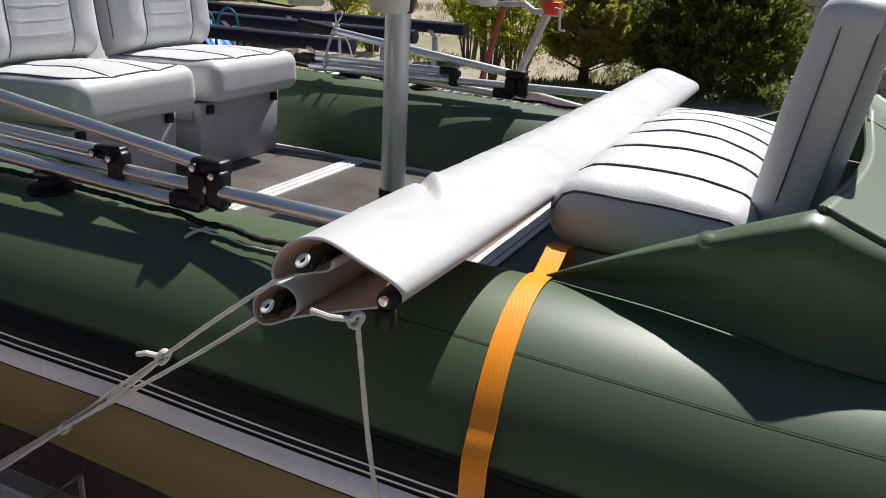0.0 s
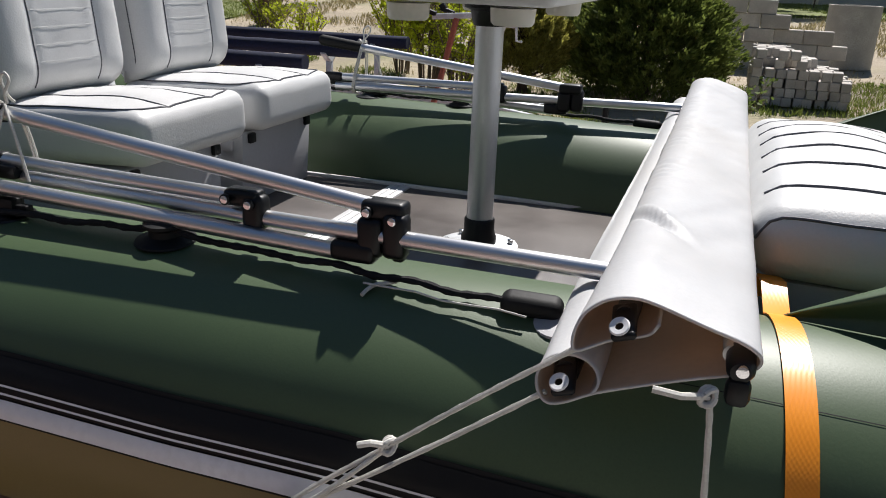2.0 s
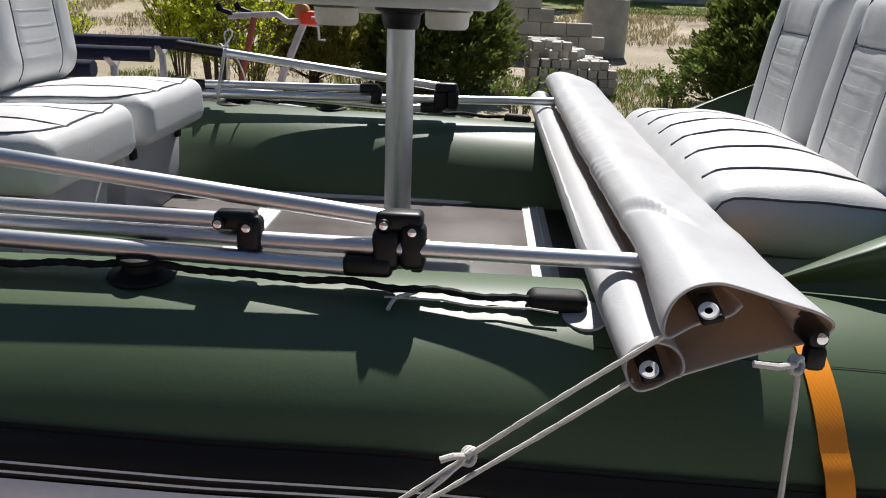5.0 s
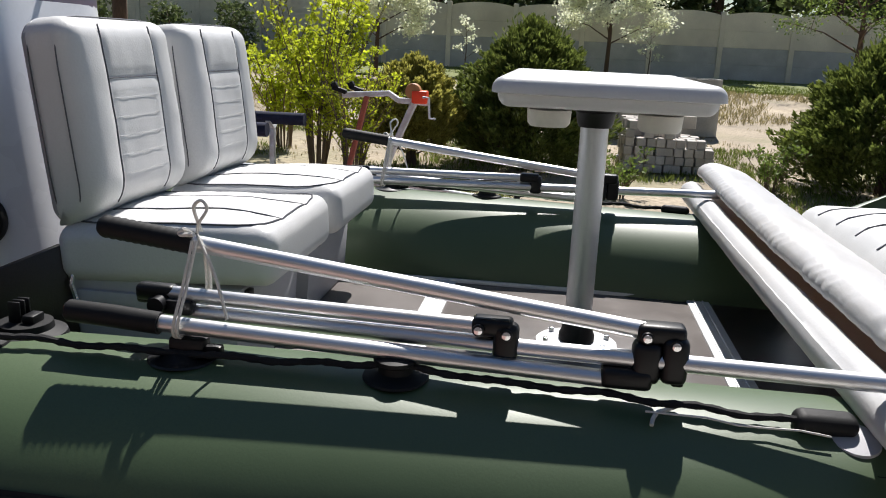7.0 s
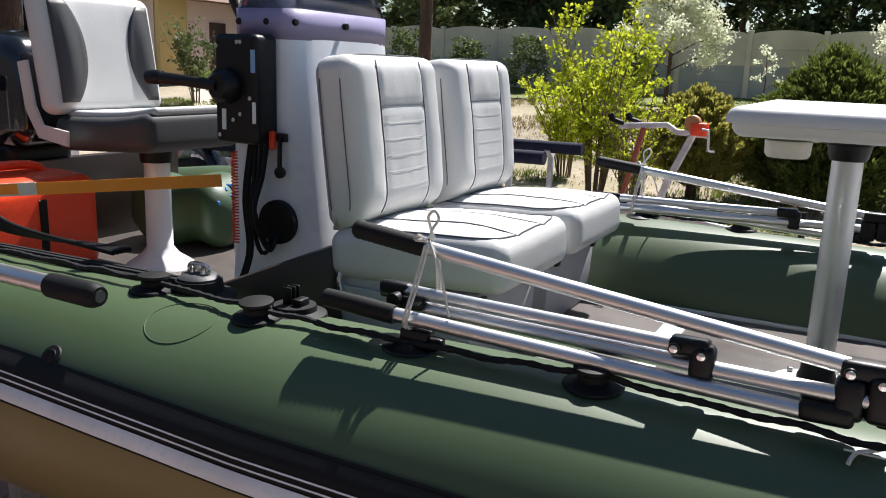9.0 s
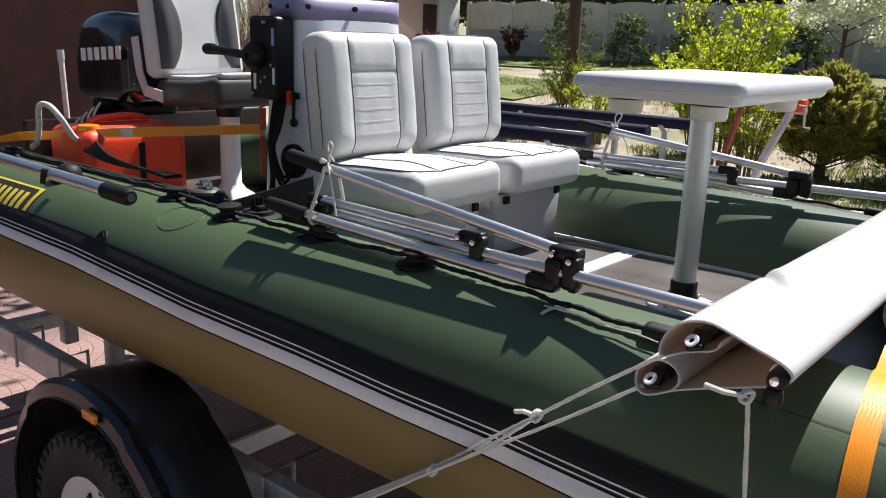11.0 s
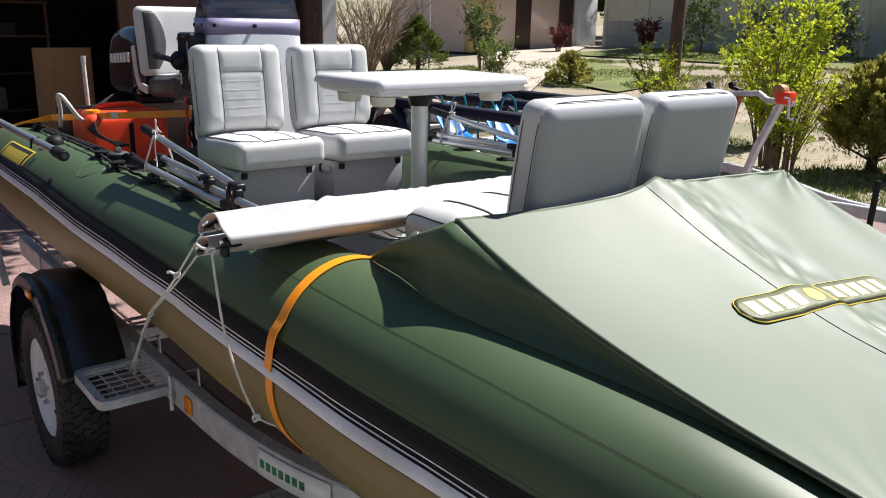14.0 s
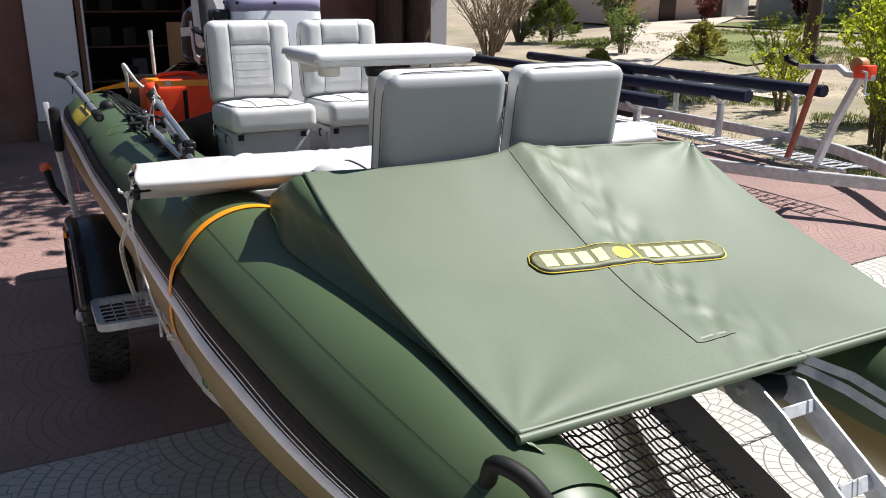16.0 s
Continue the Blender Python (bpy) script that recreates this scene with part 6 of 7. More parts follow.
    x0, x1, y0, y1, z = -0.685, -0.345, s * 1.045, s * 0.785, 0.548
    band(bm, [(x0, y1, z), (x0, y0 - s * 0.035, z), (x0 + 0.010, y0 - s * 0.010, z), (x0 + 0.035, y0, z), (x1 - 0.035, y0, z), (x1 - 0.010, y0 - s * 0.010, z), (x1, y0 - s * 0.035, z), (x1, y1, z)], 0.034, 0.004, (0, 0, 1))
    band(bm, [(x0 + 0.014, y1, z + 0.015), (x0 + 0.014, y0 - s * 0.03, z + 0.015), (x0 + 0.035, y0 - s * 0.014, z + 0.015), (x1 - 0.035, y0 - s * 0.014, z + 0.015), (x1 - 0.014, y0 - s * 0.03, z + 0.015), (x1 - 0.014, y1, z + 0.015)], 0.026, 0.004, [(1, 0, 0), (1, s, 0), (0, 1, 0), (0, 1, 0), (1, -s, 0), (1, 0, 0)])
    part("step_frame", bm, "galv", trailer)
    bm = B()
    for k in range(7):
        xx = x0 + 0.03 + k * 0.047
        pipe(bm, [(xx + 0.003 * math.sin(t * 40 + k), y0 + (y1 - y0) * t, z + 0.010) for t in np.linspace(0.04, 1, 14)], 0.003, 5)
    for k in range(5):
        yy = y0 + (y1 - y0) * (k + 0.5) / 5
        pipe(bm, [(xx, yy + 0.003 * math.sin(xx * 120 + k), z + 0.006) for xx in np.linspace(x0, x1, 24)], 0.003, 5)
    part("step_grating", bm, "galv", trailer, "galvanised step grating")
    bm = B()
    box(bm, (-0.185, s * 0.7945, 0.548), (0.055, 0.008, 0.062), 0.002)
    part("side_marker", bm, "amber", trailer, "amber side reflector")
    # guide post with tail light and orange side lamp at the stern
    bm = B()
    box(bm, (-2.28, s * 1.02, 0.86), (0.045, 0.035, 0.78), 0.005, 2, Matrix.Rotation(-0.12, 3, "Y") @ Matrix.Rotation(s * -0.12, 3, "X"))
    part("guide_post", bm, "galv", trailer, "galvanised guide post")
    bm = B()
    box(bm, (-2.20, s * 1.03, 1.10), (0.075, 0.06, 0.26), 0.02)
    part("guide_pad", bm, "black_rubber", trailer)
    bm = B()
    pipe(bm, [(-2.50, s * 1.02, 0.58), (-2.56, s * 1.08, 0.68), (-2.60, s * 1.10, 0.78)], [0.022, 0.020, 0.024], 10)
    la = part("lamp_stalk", bm, "black_rubber", trailer)
    bm = B()
    lathe(bm, [(0.0, -0.03), (0.03, -0.026), (0.038, 0.0), (0.03, 0.026), (0, 0.03)], (-2.625, s * 1.105, 0.80), "x", 18)
    part("side_lamp", bm, "red_lamp", trailer, "orange-red side lamp")
bm = B()
rows = []
for t in np.linspace(0, 1, 14):
    x = 0.285 + 0.315 * t
    y = np.interp(x, RAIL[:, 0], RAIL[:, 1])
    dydx = (np.interp(x + 0.02, RAIL[:, 0], RAIL[:, 1]) - y) / 0.02
    o = Vector((dydx, -1, 0)).normalized() * 0.031
    rows.append([bm.verts.new((x + o.x, y + o.y, z)) for z in (0.500, 0.59)])
quads(bm, rows)
pl = part("maker_plate", bm, "decal_white", trailer, "white maker's plate with green marks")
pl.modifiers.new("thick", "SOLIDIFY").thickness = 0.002
for k in range(7):
    bm = B()
    rows = []
    for t in np.linspace(0.05 + 0.095 * k, 0.05 + 0.095 * k + 0.065, 3):
        x = 0.285 + 0.315 * t
        y = np.interp(x, RAIL[:, 0], RAIL[:, 1])
        dydx = (np.interp(x + 0.02, RAIL[:, 0], RAIL[:, 1]) - y) / 0.02
        o = Vector((dydx, -1, 0)).normalized() * 0.034
        rows.append([bm.verts.new((x + o.x, y + o.y, z)) for z in (0.530, 0.558)])
    quads(bm, rows)
    part("green_mark", bm, "decal_green", pl).modifiers.new("thick", "SOLIDIFY").thickness = 0.001
# bow bracket: two flat cheeks with cross plates
CHEEK_NEAR = [(1.893, 1.062), (1.908, 1.088), (1.944, 1.107), (1.985, 1.100), (2.060, 1.064), (2.190, 0.979), (2.360, 0.868), (2.318, 0.848), (2.147, 0.960), (1.999, 1.027), (1.930, 1.030), (1.902, 1.042)]
CHEEK_FAR = [(1.940, 1.070), (1.962, 1.100), (2.020, 1.103), (2.046, 1.079), (2.174, 1.005), (2.360, 0.895), (2.318, 0.850), (2.135, 0.964), (2.018, 1.031), (1.955, 1.040)]
for y, outline in ((0.096, CHEEK_NEAR), (0.196, CHEEK_FAR)):
    bm = B()
    extrude_poly(bm, [(x, y, z) for x, z in outline], (0, 0.008, 0), 0.0015)
    part("bracket_cheek", bm, "galv", trailer, "galvanised cheek of the bow bracket")
for x, z, h in ((2.052, 1.060, 0.026), (2.205, 0.962, 0.030), (2.330, 0.878, 0.030)):
    bm = B()
    box(bm, (x, 0.150, z), (0.008, 0.092, h), 0.0015, 1, Matrix.Rotation(-0.5, 3, "Y"))
    part("cross_plate", bm, "galv", trailer, "galvanised cross plate of the bow bracket")
for y in (0.093, 0.193):
    bm = B()
    cyl(bm, (1.945, y, 1.068), 0.011, 0.008, "y", 6)
    part("bolt", bm, "steel", trailer)
bm = B()
pipe(bm, [(2.62, 0.10, 0.52), (2.55, 0.16, 0.80), (2.42, 0.205, 0.93)], 0.03, 10)
part("winch_post", bm, "galv", trailer)
bm = B()
lathe(bm, [(0.028, -0.044), (0.042, -0.040), (0.030, 0.0), (0.042, 0.040), (0.028, 0.044)], (1.945, 0.150, 1.066), "y", 20)
part("bow_roller", bm, "black_rubber", trailer)
bm = B()
band(bm, [(1.985, 0.105, 1.128), (1.998, 0.150, 1.120), (1.985, 0.198, 1.122)], 0.030, 0.004, (0.9, 0, 0.3))
part("bow_loop", bm, "black_rubber", trailer, "black webbing loop under the bow")
bm = B()
band(bm, [(1.985, 0.205, 1.150), (2.000, 0.215, 1.142), (2.10, 0.235, 1.140), (2.22, 0.245, 1.118), (2.60, 0.23, 0.93), (2.75, 0.20, 0.80)], 0.020, 0.003, (0, 0.6, 0.8))
part("winch_strap", bm, "webbing", trailer, "pale winch webbing")
bm = B()
band(bm, [(1.990, 0.190, 1.128), (2.02, 0.205, 1.124), (2.10, 0.225, 1.112), (2.22, 0.240, 1.088), (2.60, 0.22, 0.90), (2.75, 0.19, 0.77)], 0.020, 0.003, (0, 0.6, 0.8))
part("winch_strap", bm, "webbing", trailer)


# ---- paving and garden ----
paving = tagged(new("pavement"), "stamped concrete paving slabs, reddish and grey", "paving", kind="structure")
sub = B()
quads(sub, [[sub.verts.new((x, y, rise(y) - 0.022)) for x in (-9.5, -4, 0, 6.5)] for y in (-6.5, -3, 1.0, 3, 5.85)])
bmesh.ops.reverse_faces(sub, faces=sub.faces)
part("joint_bed", sub, "stone", paving)
slabs(paving, -9.02, -0.34, -6.5, 1.0, 1.24, "stamped_red")
slabs(paving, -0.34, 5.86, -6.5, 1.0, 1.24, "stamped_grey")
slabs(paving, -9.02, -0.34, 1.0, 5.8, 1.24, "stamped_red")
slabs(paving, -0.34, 5.86, 1.0, 5.8, 1.24, "stamped_grey")


def lie(name, label, material, outline, lift):
    bm = B()
    f = bm.faces.new([bm.verts.new((x, y, 0)) for x, y in outline])
    bmesh.ops.triangulate(bm, faces=[f])
    bmesh.ops.subdivide_edges(bm, edges=bm.edges, cuts=7, use_grid_fill=True)
    for v in bm.verts:
        v.co.z = rise(v.co.y) + lift + 0.03 * noise.noise(v.co * 0.5)
    bm.normal_update()
    if sum(f.normal.z for f in bm.faces) < 0:
        bmesh.ops.reverse_faces(bm, faces=bm.faces)
    return tagged(obj(name, bm, material), label, "ground", kind="structure")


lie("lawn", "strip of short green lawn below the garden wall", "lawn", [(-18, 19.5), (14, 21.0), (14, 24.1), (-18, 24.1)], 0.02)
lie("lawn", "patch of thin lawn beside the garden path", "lawn", [(-16.0, 14.0), (-9.0, 12.0), (-9.5, 15.5), (-17.0, 18.5)], 0.025)
lie("garden_path", "pale concrete garden path", "path_grey", [(-20.4, 18.8), (-20.4, 23.9), (-17.6, 19.8), (-9.6, 9.9), (-5.5, 9.6), (-5.5, 8.9), (-10.5, 8.9)], 0.03)

# garden wall of precast concrete panels
fence = tagged(new("wall_garden"), "grey precast concrete garden wall with scalloped top", "wall", kind="structure")


def fence_run(x0, x1, y, step, base):
    n = int((x1 - x0) / step)
    bm = B()
    box(bm, (0, 0, 1.0), (0.15, 0.16, 2.05), 0.015)
    post = bpy.data.meshes.new("fence_post")
    bm.to_mesh(post)
    bm.free()
    post.materials.append(M["fence"])
    meshes = []
    for k in range(4):
        bm = B()
        w, h = step - 0.13, 0.49
        if k < 3:
            box(bm, (0, 0, h / 2), (w + 0.01, 0.06, h), 0.012, 1)
        else:
            pts = [(-w / 2, -0.03, 0)] + [(w / 2, -0.03, 0)] + [(x, -0.03, 0.43 + 0.12 * math.cos(x / w * math.pi) ** 0.7) for x in np.linspace(w / 2, -w / 2, 17)]
            extrude_poly(bm, pts, (0, 0.06, 0))
        me = bpy.data.meshes.new("fence_panel")
        bm.to_mesh(me)
        bm.free()
        me.materials.append(M["fence_grey" if k < 2 else "fence"])
        meshes.append(me)
    for i in range(n + 1):
        o = new("fence_post", post)
        o.location, o.parent = (x0 + i * step, y, base), fence
        if i < n:
            for k in range(4):
                q = new("fence_panel", meshes[k])
                q.location, q.parent = (x0 + (i + 0.5) * step, y, base + 0.02 + 0.49 * k), fence


fence_run(-20.0, 30.0, 24.3, 2.05, rise(24.3) - 0.05)


def fleck(bm_verts, bm_faces, c, d, size, wide=0.5, curl=None):
    """One leaf: a bent quad."""
    d = Vector(d).normalized()
    s = d.cross(Vector((random.uniform(-1, 1), random.uniform(-1, 1), random.uniform(-1, 1)))).normalized()
    i = len(bm_verts)
    a, b = Vector(c), Vector(c) + d * size
    m = a.lerp(b, 0.5)
    bm_verts += [tuple(a), tuple(m + s * size * wide * 0.5), tuple(b), tuple(m - s * size * wide * 0.5)]
    bm_faces.append((i, i + 1, i + 2, i + 3))


def leaves(name, material, parent, gen, kind=True):
    vs, fs = [], []
    gen(vs, fs)
    me = bpy.data.meshes.new(name)
    me.from_pydata(vs, [], fs)
    me.materials.append(M[material])
    o = new(name, me)
    o.parent = parent
    return o


def conifer(label, x, y, h, r, n, material="cypress_leaf", seed=1, leaf=0.10, low=0.02, taper=1.25):
    """A dense columnar conifer: a trunk, hidden boughs, and upswept sprays with an uneven outline."""
    random.seed(seed)
    z0 = rise(y) - 0.03
    t = thing("conifer", label, "conifer", at=(x, y, z0))
    bm = B()
    pipe(bm, [(0, 0, -0.05), (0.02, 0, h * 0.5), (0, 0, h * 0.93)], [0.07, 0.04, 0.008], 8)
    part("trunk", bm, "bark", t)
    bm = B()
    for k in range(60):
        a, zz = random.uniform(0, 6.28), random.uniform(0.1, 0.85) * h
        rr = r * 0.75 * (1 - (zz / h) ** 1.6)
        pipe(bm, [(0, 0, zz * 0.8), (rr * math.cos(a), rr * math.sin(a), zz + 0.15)], [0.012, 0.004], 5)
    tagged(part("branchwork", bm, "bark", t), kind="stuff")

    def gen(vs, fs):
        for k in range(n):
            if k % 60 == 0:   # next spray: an upswept plume rooted inside the crown
                u = random.random() ** 0.85
                a = random.uniform(0, 2 * math.pi)
                rr = r * ((1 - u ** taper) ** 0.85 * (0.75 + 0.25 * min(1, u * 5)) + 0.02) * random.uniform(0.72, 1.06)
                root = Vector((rr * 0.62 * math.cos(a), rr * 0.62 * math.sin(a), low + u * (h - low) * 0.86))
                tip = Vector((rr * 1.08 * math.cos(a), rr * 1.08 * math.sin(a), root.z + h * random.uniform(0.09, 0.17)))
                fat = r * random.uniform(0.07, 0.13)
            v = random.random() ** 0.8
            c = root.lerp(tip, v) + Vector((random.gauss(0, 1), random.gauss(0, 1), random.gauss(0, 1))) * fat * (1.05 - v)
            d = (tip - root).normalized() + Vector((random.uniform(-.5, .5), random.uniform(-.5, .5), random.uniform(-.2, .6)))
            for q in range(2):
                fleck(vs, fs, c + Vector((random.uniform(-1, 1), random.uniform(-1, 1), random.uniform(-1, 1))) * leaf * 0.3, d + Vector((random.uniform(-.4, .4), random.uniform(-.4, .4), 0)), leaf * random.uniform(0.5, 1.1), 0.36)

    tagged(leaves("crown", material, t, gen), "", kind="stuff")
    return t


conifer("dense dark green conifer beside the brick pile", -0.42, 8.35, 1.72, 1.02, 46000, seed=3, leaf=0.075, taper=2.0)
conifer("large dark green conifer by the drive", 3.60, 7.95, 1.74, 1.16, 36000, seed=5, leaf=0.085, taper=1.8)
conifer("olive-green columnar thuja with bare stems", -1.78, 7.85, 1.26, 0.56, 26000, "thuja_leaf", seed=7, leaf=0.060, low=0.22, taper=4.0)


def shrub(label, x, y, h, spread, stems, n, material, leaf, seed=1, stem_r=0.012, name="shrub", low=0.25, cat="shrub", twigs=4):
    """A many-stemmed bush: arching stems with side twigs, leaves set along them."""
    random.seed(seed)
    t = thing(name, label, cat, at=(x, y, rise(y) - 0.03))
    bm = B()
    lines = []
    for k in range(stems):
        a = random.uniform(0, 6.28)
        hh, sp = h * random.uniform(0.65, 1.0), spread * random.uniform(0.35, 1.0)
        pts = glide([(0.08 * math.cos(a), 0.08 * math.sin(a), 0), (sp * 0.35 * math.cos(a), sp * 0.35 * math.sin(a), hh * 0.45), (sp * math.cos(a + 0.2), sp * math.sin(a + 0.2), hh)], 9)
        pipe(bm, pts, list(np.linspace(stem_r, stem_r * 0.25, 9)), 5)
        lines.append(pts)
        for q in range(twigs):
            i = random.randint(3, 7)
            b = Vector(pts[i])
            e = b + Vector((random.uniform(-1, 1), random.uniform(-1, 1), random.uniform(0.3, 1.2))).normalized() * h * random.uniform(0.12, 0.28)
            tw = [b, b.lerp(e, 0.5) + Vector((0, 0, 0.02)), e]
            pipe(bm, tw, [stem_r * 0.45, stem_r * 0.3, stem_r * 0.15], 4)
            lines.append(np.array([tuple(v) for v in tw]))
    tagged(part("branchwork", bm, "twig", t), kind="stuff")

    def gen(vs, fs):
        for k in range(n):
            L = random.choice(lines)
            u = random.uniform(low if len(L) > 3 else 0.1, 1) * (len(L) - 1) * 0.999
            i = int(u)
            p = Vector(L[i]).lerp(Vector(L[i + 1]), u - i)
            d = Vector((random.uniform(-1, 1), random.uniform(-1, 1), random.uniform(-0.2, 1)))
            fleck(vs, fs, p + d * leaf * 0.3, d, leaf * random.uniform(0.6, 1.3), 0.62)

    tagged(leaves("leaves", material, t, gen), "", kind="stuff")
    return t


shrub("yellow-green flowering shrub coming into leaf", -2.78, 7.35, 2.15, 0.85, 24, 6500, "bush_leaf", 0.056, 11)
shrub("yellow-green shrub behind the boat", -3.6, 8.6, 1.5, 0.7, 18, 3400, "bush_leaf", 0.054, 12)


def tree(label, x, y, h, crown_r, trunk_r, n, material, leaf, seed, crown_from=0.35, kind_name="tree", limbs=16, droop=0.0, bark="bark", squash=1.0):
    random.seed(seed)
    t = thing(kind_name, label, "tree", at=(x, y, rise(y) - 0.05))
    bm = B()
    pipe(bm, [(0, 0, -0.1), (0.04, 0.02, h * 0.4), (0.0, 0.05, h * 0.95)], [trunk_r, trunk_r * 0.7, trunk_r * 0.15], 10)
    part("trunk", bm, bark, t)
    bm = B()
    tips = []
    for k in range(limbs):
        a = k * 2.4 + random.uniform(-0.4, 0.4)
        z = h * (crown_from + (0.93 - crown_from) * (k + 0.5) / limbs)
        u = (z / h - crown_from) / (1 - crown_from)
        L = crown_r * (1.05 - 0.65 * u) * random.uniform(0.75, 1.1)
        e = Vector((L * math.cos(a), L * math.sin(a), z + L * (0.35 - droop)))
        m = Vector((0.5 * L * math.cos(a), 0.5 * L * math.sin(a), z + L * 0.22))
        pipe(bm, [(0, 0, z - 0.08), m, e], [trunk_r * 0.32, trunk_r * 0.18, trunk_r * 0.05], 5)
        tips += [(Vector((0, 0, z)), m, e)] * 2
        for q in range(3):
            b = m.lerp(e, random.random())
            f = b + Vector((random.uniform(-1, 1), random.uniform(-1, 1), random.uniform(-0.3, 0.9))) * L * 0.35
            pipe(bm, [b, f], [trunk_r * 0.10, trunk_r * 0.03], 4)
            tips.append((b, b.lerp(f, 0.5), f))
    tagged(part("branchwork", bm, bark, t), kind="stuff")

    def gen(vs, fs):
        for k in range(n):
            a, m, e = random.choice(tips)
            u = random.uniform(0.35, 1.1)
            p = m.lerp(e, u)
            p = p + Vector((random.gauss(0, 1), random.gauss(0, 1), random.gauss(0, 0.7))) * crown_r * 0.10
            d = Vector((random.uniform(-1, 1), random.uniform(-1, 1), random.uniform(-0.4, 1)))
            fleck(vs, fs, p, d, leaf * random.uniform(0.6, 1.3), 0.6)

    tagged(leaves("crown", material, t, gen), "", kind="stuff")
    return t


tree("fruit tree in white blossom before the wall", 1.15, 21.5, 3.5, 1.5, 0.07, 17000, "blossom", 0.085, 21, 0.30, "blossom_tree")
tree("fruit tree in white blossom before the wall", -4.95, 20.0, 3.2, 1.45, 0.07, 16000, "blossom", 0.085, 22, 0.30, "blossom_tree")
tree("young fruit tree with sparse white blossom", 2.4, 22.8, 1.7, 0.4, 0.02, 300, "blossom", 0.08, 23, 0.3, "blossom_tree", 8)
tree("young fruit tree with sparse white blossom", -2.7, 21.0, 1.7, 0.4, 0.02, 300, "blossom", 0.08, 24, 0.3, "blossom_tree", 8)
tree("fruit tree just coming into leaf", 6.6, 18.5, 3.6, 1.7, 0.09, 3500, "spring_leaf", 0.08, 25, 0.30, "fruit_tree")
tree("tall dark pine in the garden", -8.0, 12.5, 9.0, 2.2, 0.15, 9000, "pine_leaf", 0.22, 26, 0.45, "pine_tree", 22, 0.2)
tree("tall pine beside the garage", -8.0, 3.66, 9.5, 4.2, 0.21, 12000, "pine_leaf", 0.20, 27, 0.38, "pine_tree", 22, 0.2)
tree("tall pine beside the garage", -8.05, 4.14, 9.5, 3.8, 0.22, 12000, "pine_leaf", 0.20, 28, 0.40, "pine_tree", 22, 0.2)
random.seed(40)
for k in range(64):
    x = -34 + k * 1.26 + random.uniform(-0.6, 0.6)
    y = random.uniform(27, 36)
    tree("dark pine of the wood behind the wall", x, y, random.uniform(6.5, 10.5), random.uniform(1.5, 2.4), 0.14, 5200, random.choice(("pine_leaf", "far_leaf", "pine_leaf")), 0.28, 100 + k, random.choice((0.04, 0.08, 0.2)), "pine_tree", 20, 0.25)

# pile of grey bricks
pile = thing("brick_pile", "stacked heap of grey-beige bricks", "brick pile", at=(1.3, 8.75, rise(8.75) - 0.03))


def brick_mesh():
    bm = B()
    box(bm, (0, 0, 0), (0.21, 0.105, 0.10), 0.006, 1)
    me = bpy.data.meshes.new("brick")
    bm.to_mesh(me)
    bm.free()
    me.materials.append(M["brick_grey"])
    return me


bme = brick_mesh()
random.seed(9)
for lay in range(6):
    for row in range(4):
        cnt = 9 - (lay > 2) - 2 * (lay > 3) - 2 * (lay > 4)
        for k in range(cnt):
            if lay > 3 and random.random() < 0.25:
                continue
            o = new("brick", bme)
            end_on = row % 2 == 0
            o.matrix_world = pose(-0.48 + k * 0.118 + 0.02 * (lay % 2) + random.uniform(-0.012, 0.012) if end_on else -0.45 + (k // 2) * 0.225 + random.uniform(-0.015, 0.015), -0.28 + row * 0.22 + random.uniform(-0.02, 0.02), 0.055 + lay * 0.103, 0, 0, (90 if end_on else 0) + random.uniform(-6, 6))
            o.parent = pile
blocks = thing("block_stack", "stack of pale concrete blocks on the soil", "block stack", at=(1.2, 11.3, rise(11.3) - 0.03))
bm = B()
box(bm, (0, 0, 0), (0.39, 0.19, 0.19), 0.008, 1)
kme = bpy.data.meshes.new("block")
bm.to_mesh(kme)
bm.free()
kme.materials.append(M["brick_grey"])
for lay in range(5):
    for k in range(4 if lay < 3 else 2):
        o = new("block", kme)
        o.location, o.parent = (-0.75 + k * 0.40 + (0.2 if lay % 2 else 0), random.uniform(-0.03, 0.03), 0.10 + lay * 0.195), blocks
ring = thing("well_ring", "round concrete well ring", "concrete ring", at=(2.15, 12.1, rise(12.1) - 0.03))
bm = B()
lathe(bm, [(0.30, 0.0), (0.36, 0.0), (0.365, 0.9), (0.30, 0.9), (0.30, 0.0)], n=36)
part("shell", bm, "concrete", ring)

# ---- garage ----
gx = -8.6
W = lambda n: f"wall_{n}"


def wall(name, c, s, material, label, bevel=0.0):
    bm = B()
    box(bm, c, s, bevel)
    return tagged(obj(name, bm, material, False), label, "wall", kind="structure")


wall("wall_garage_left", (gx, -3.98, 1.5), (0.12, 6.0, 3.0), "brown_wall", "weathered red-brown metal garage panels")
wall("wall_garage_pillar", (gx, -0.70, 1.64), (0.34, 0.56, 2.74), "white_wall", "white plastered garage pillar")
wall("pillar_base", (gx, -0.70, 0.13), (0.38, 0.60, 0.27), "stone", "dark stone pillar base")
wall("wall_garage_right", (gx, 3.02, 1.5), (0.12, 2.36, 3.0), "brown_wall", "weathered red-brown metal garage panels")
wall("wall_garage_end", (gx, 4.52, 1.5), (0.34, 0.62, 3.0), "white_wall", "white plastered garage corner")
wall("wall_garage_lintel", (gx, 0.70, 2.75), (0.14, 2.24, 0.5), "brown_wall", "red-brown garage lintel")
wall("garage_roof", (gx - 2.4, -1.0, 3.06), (5.2, 12.0, 0.12), "roof", "flat garage roof")
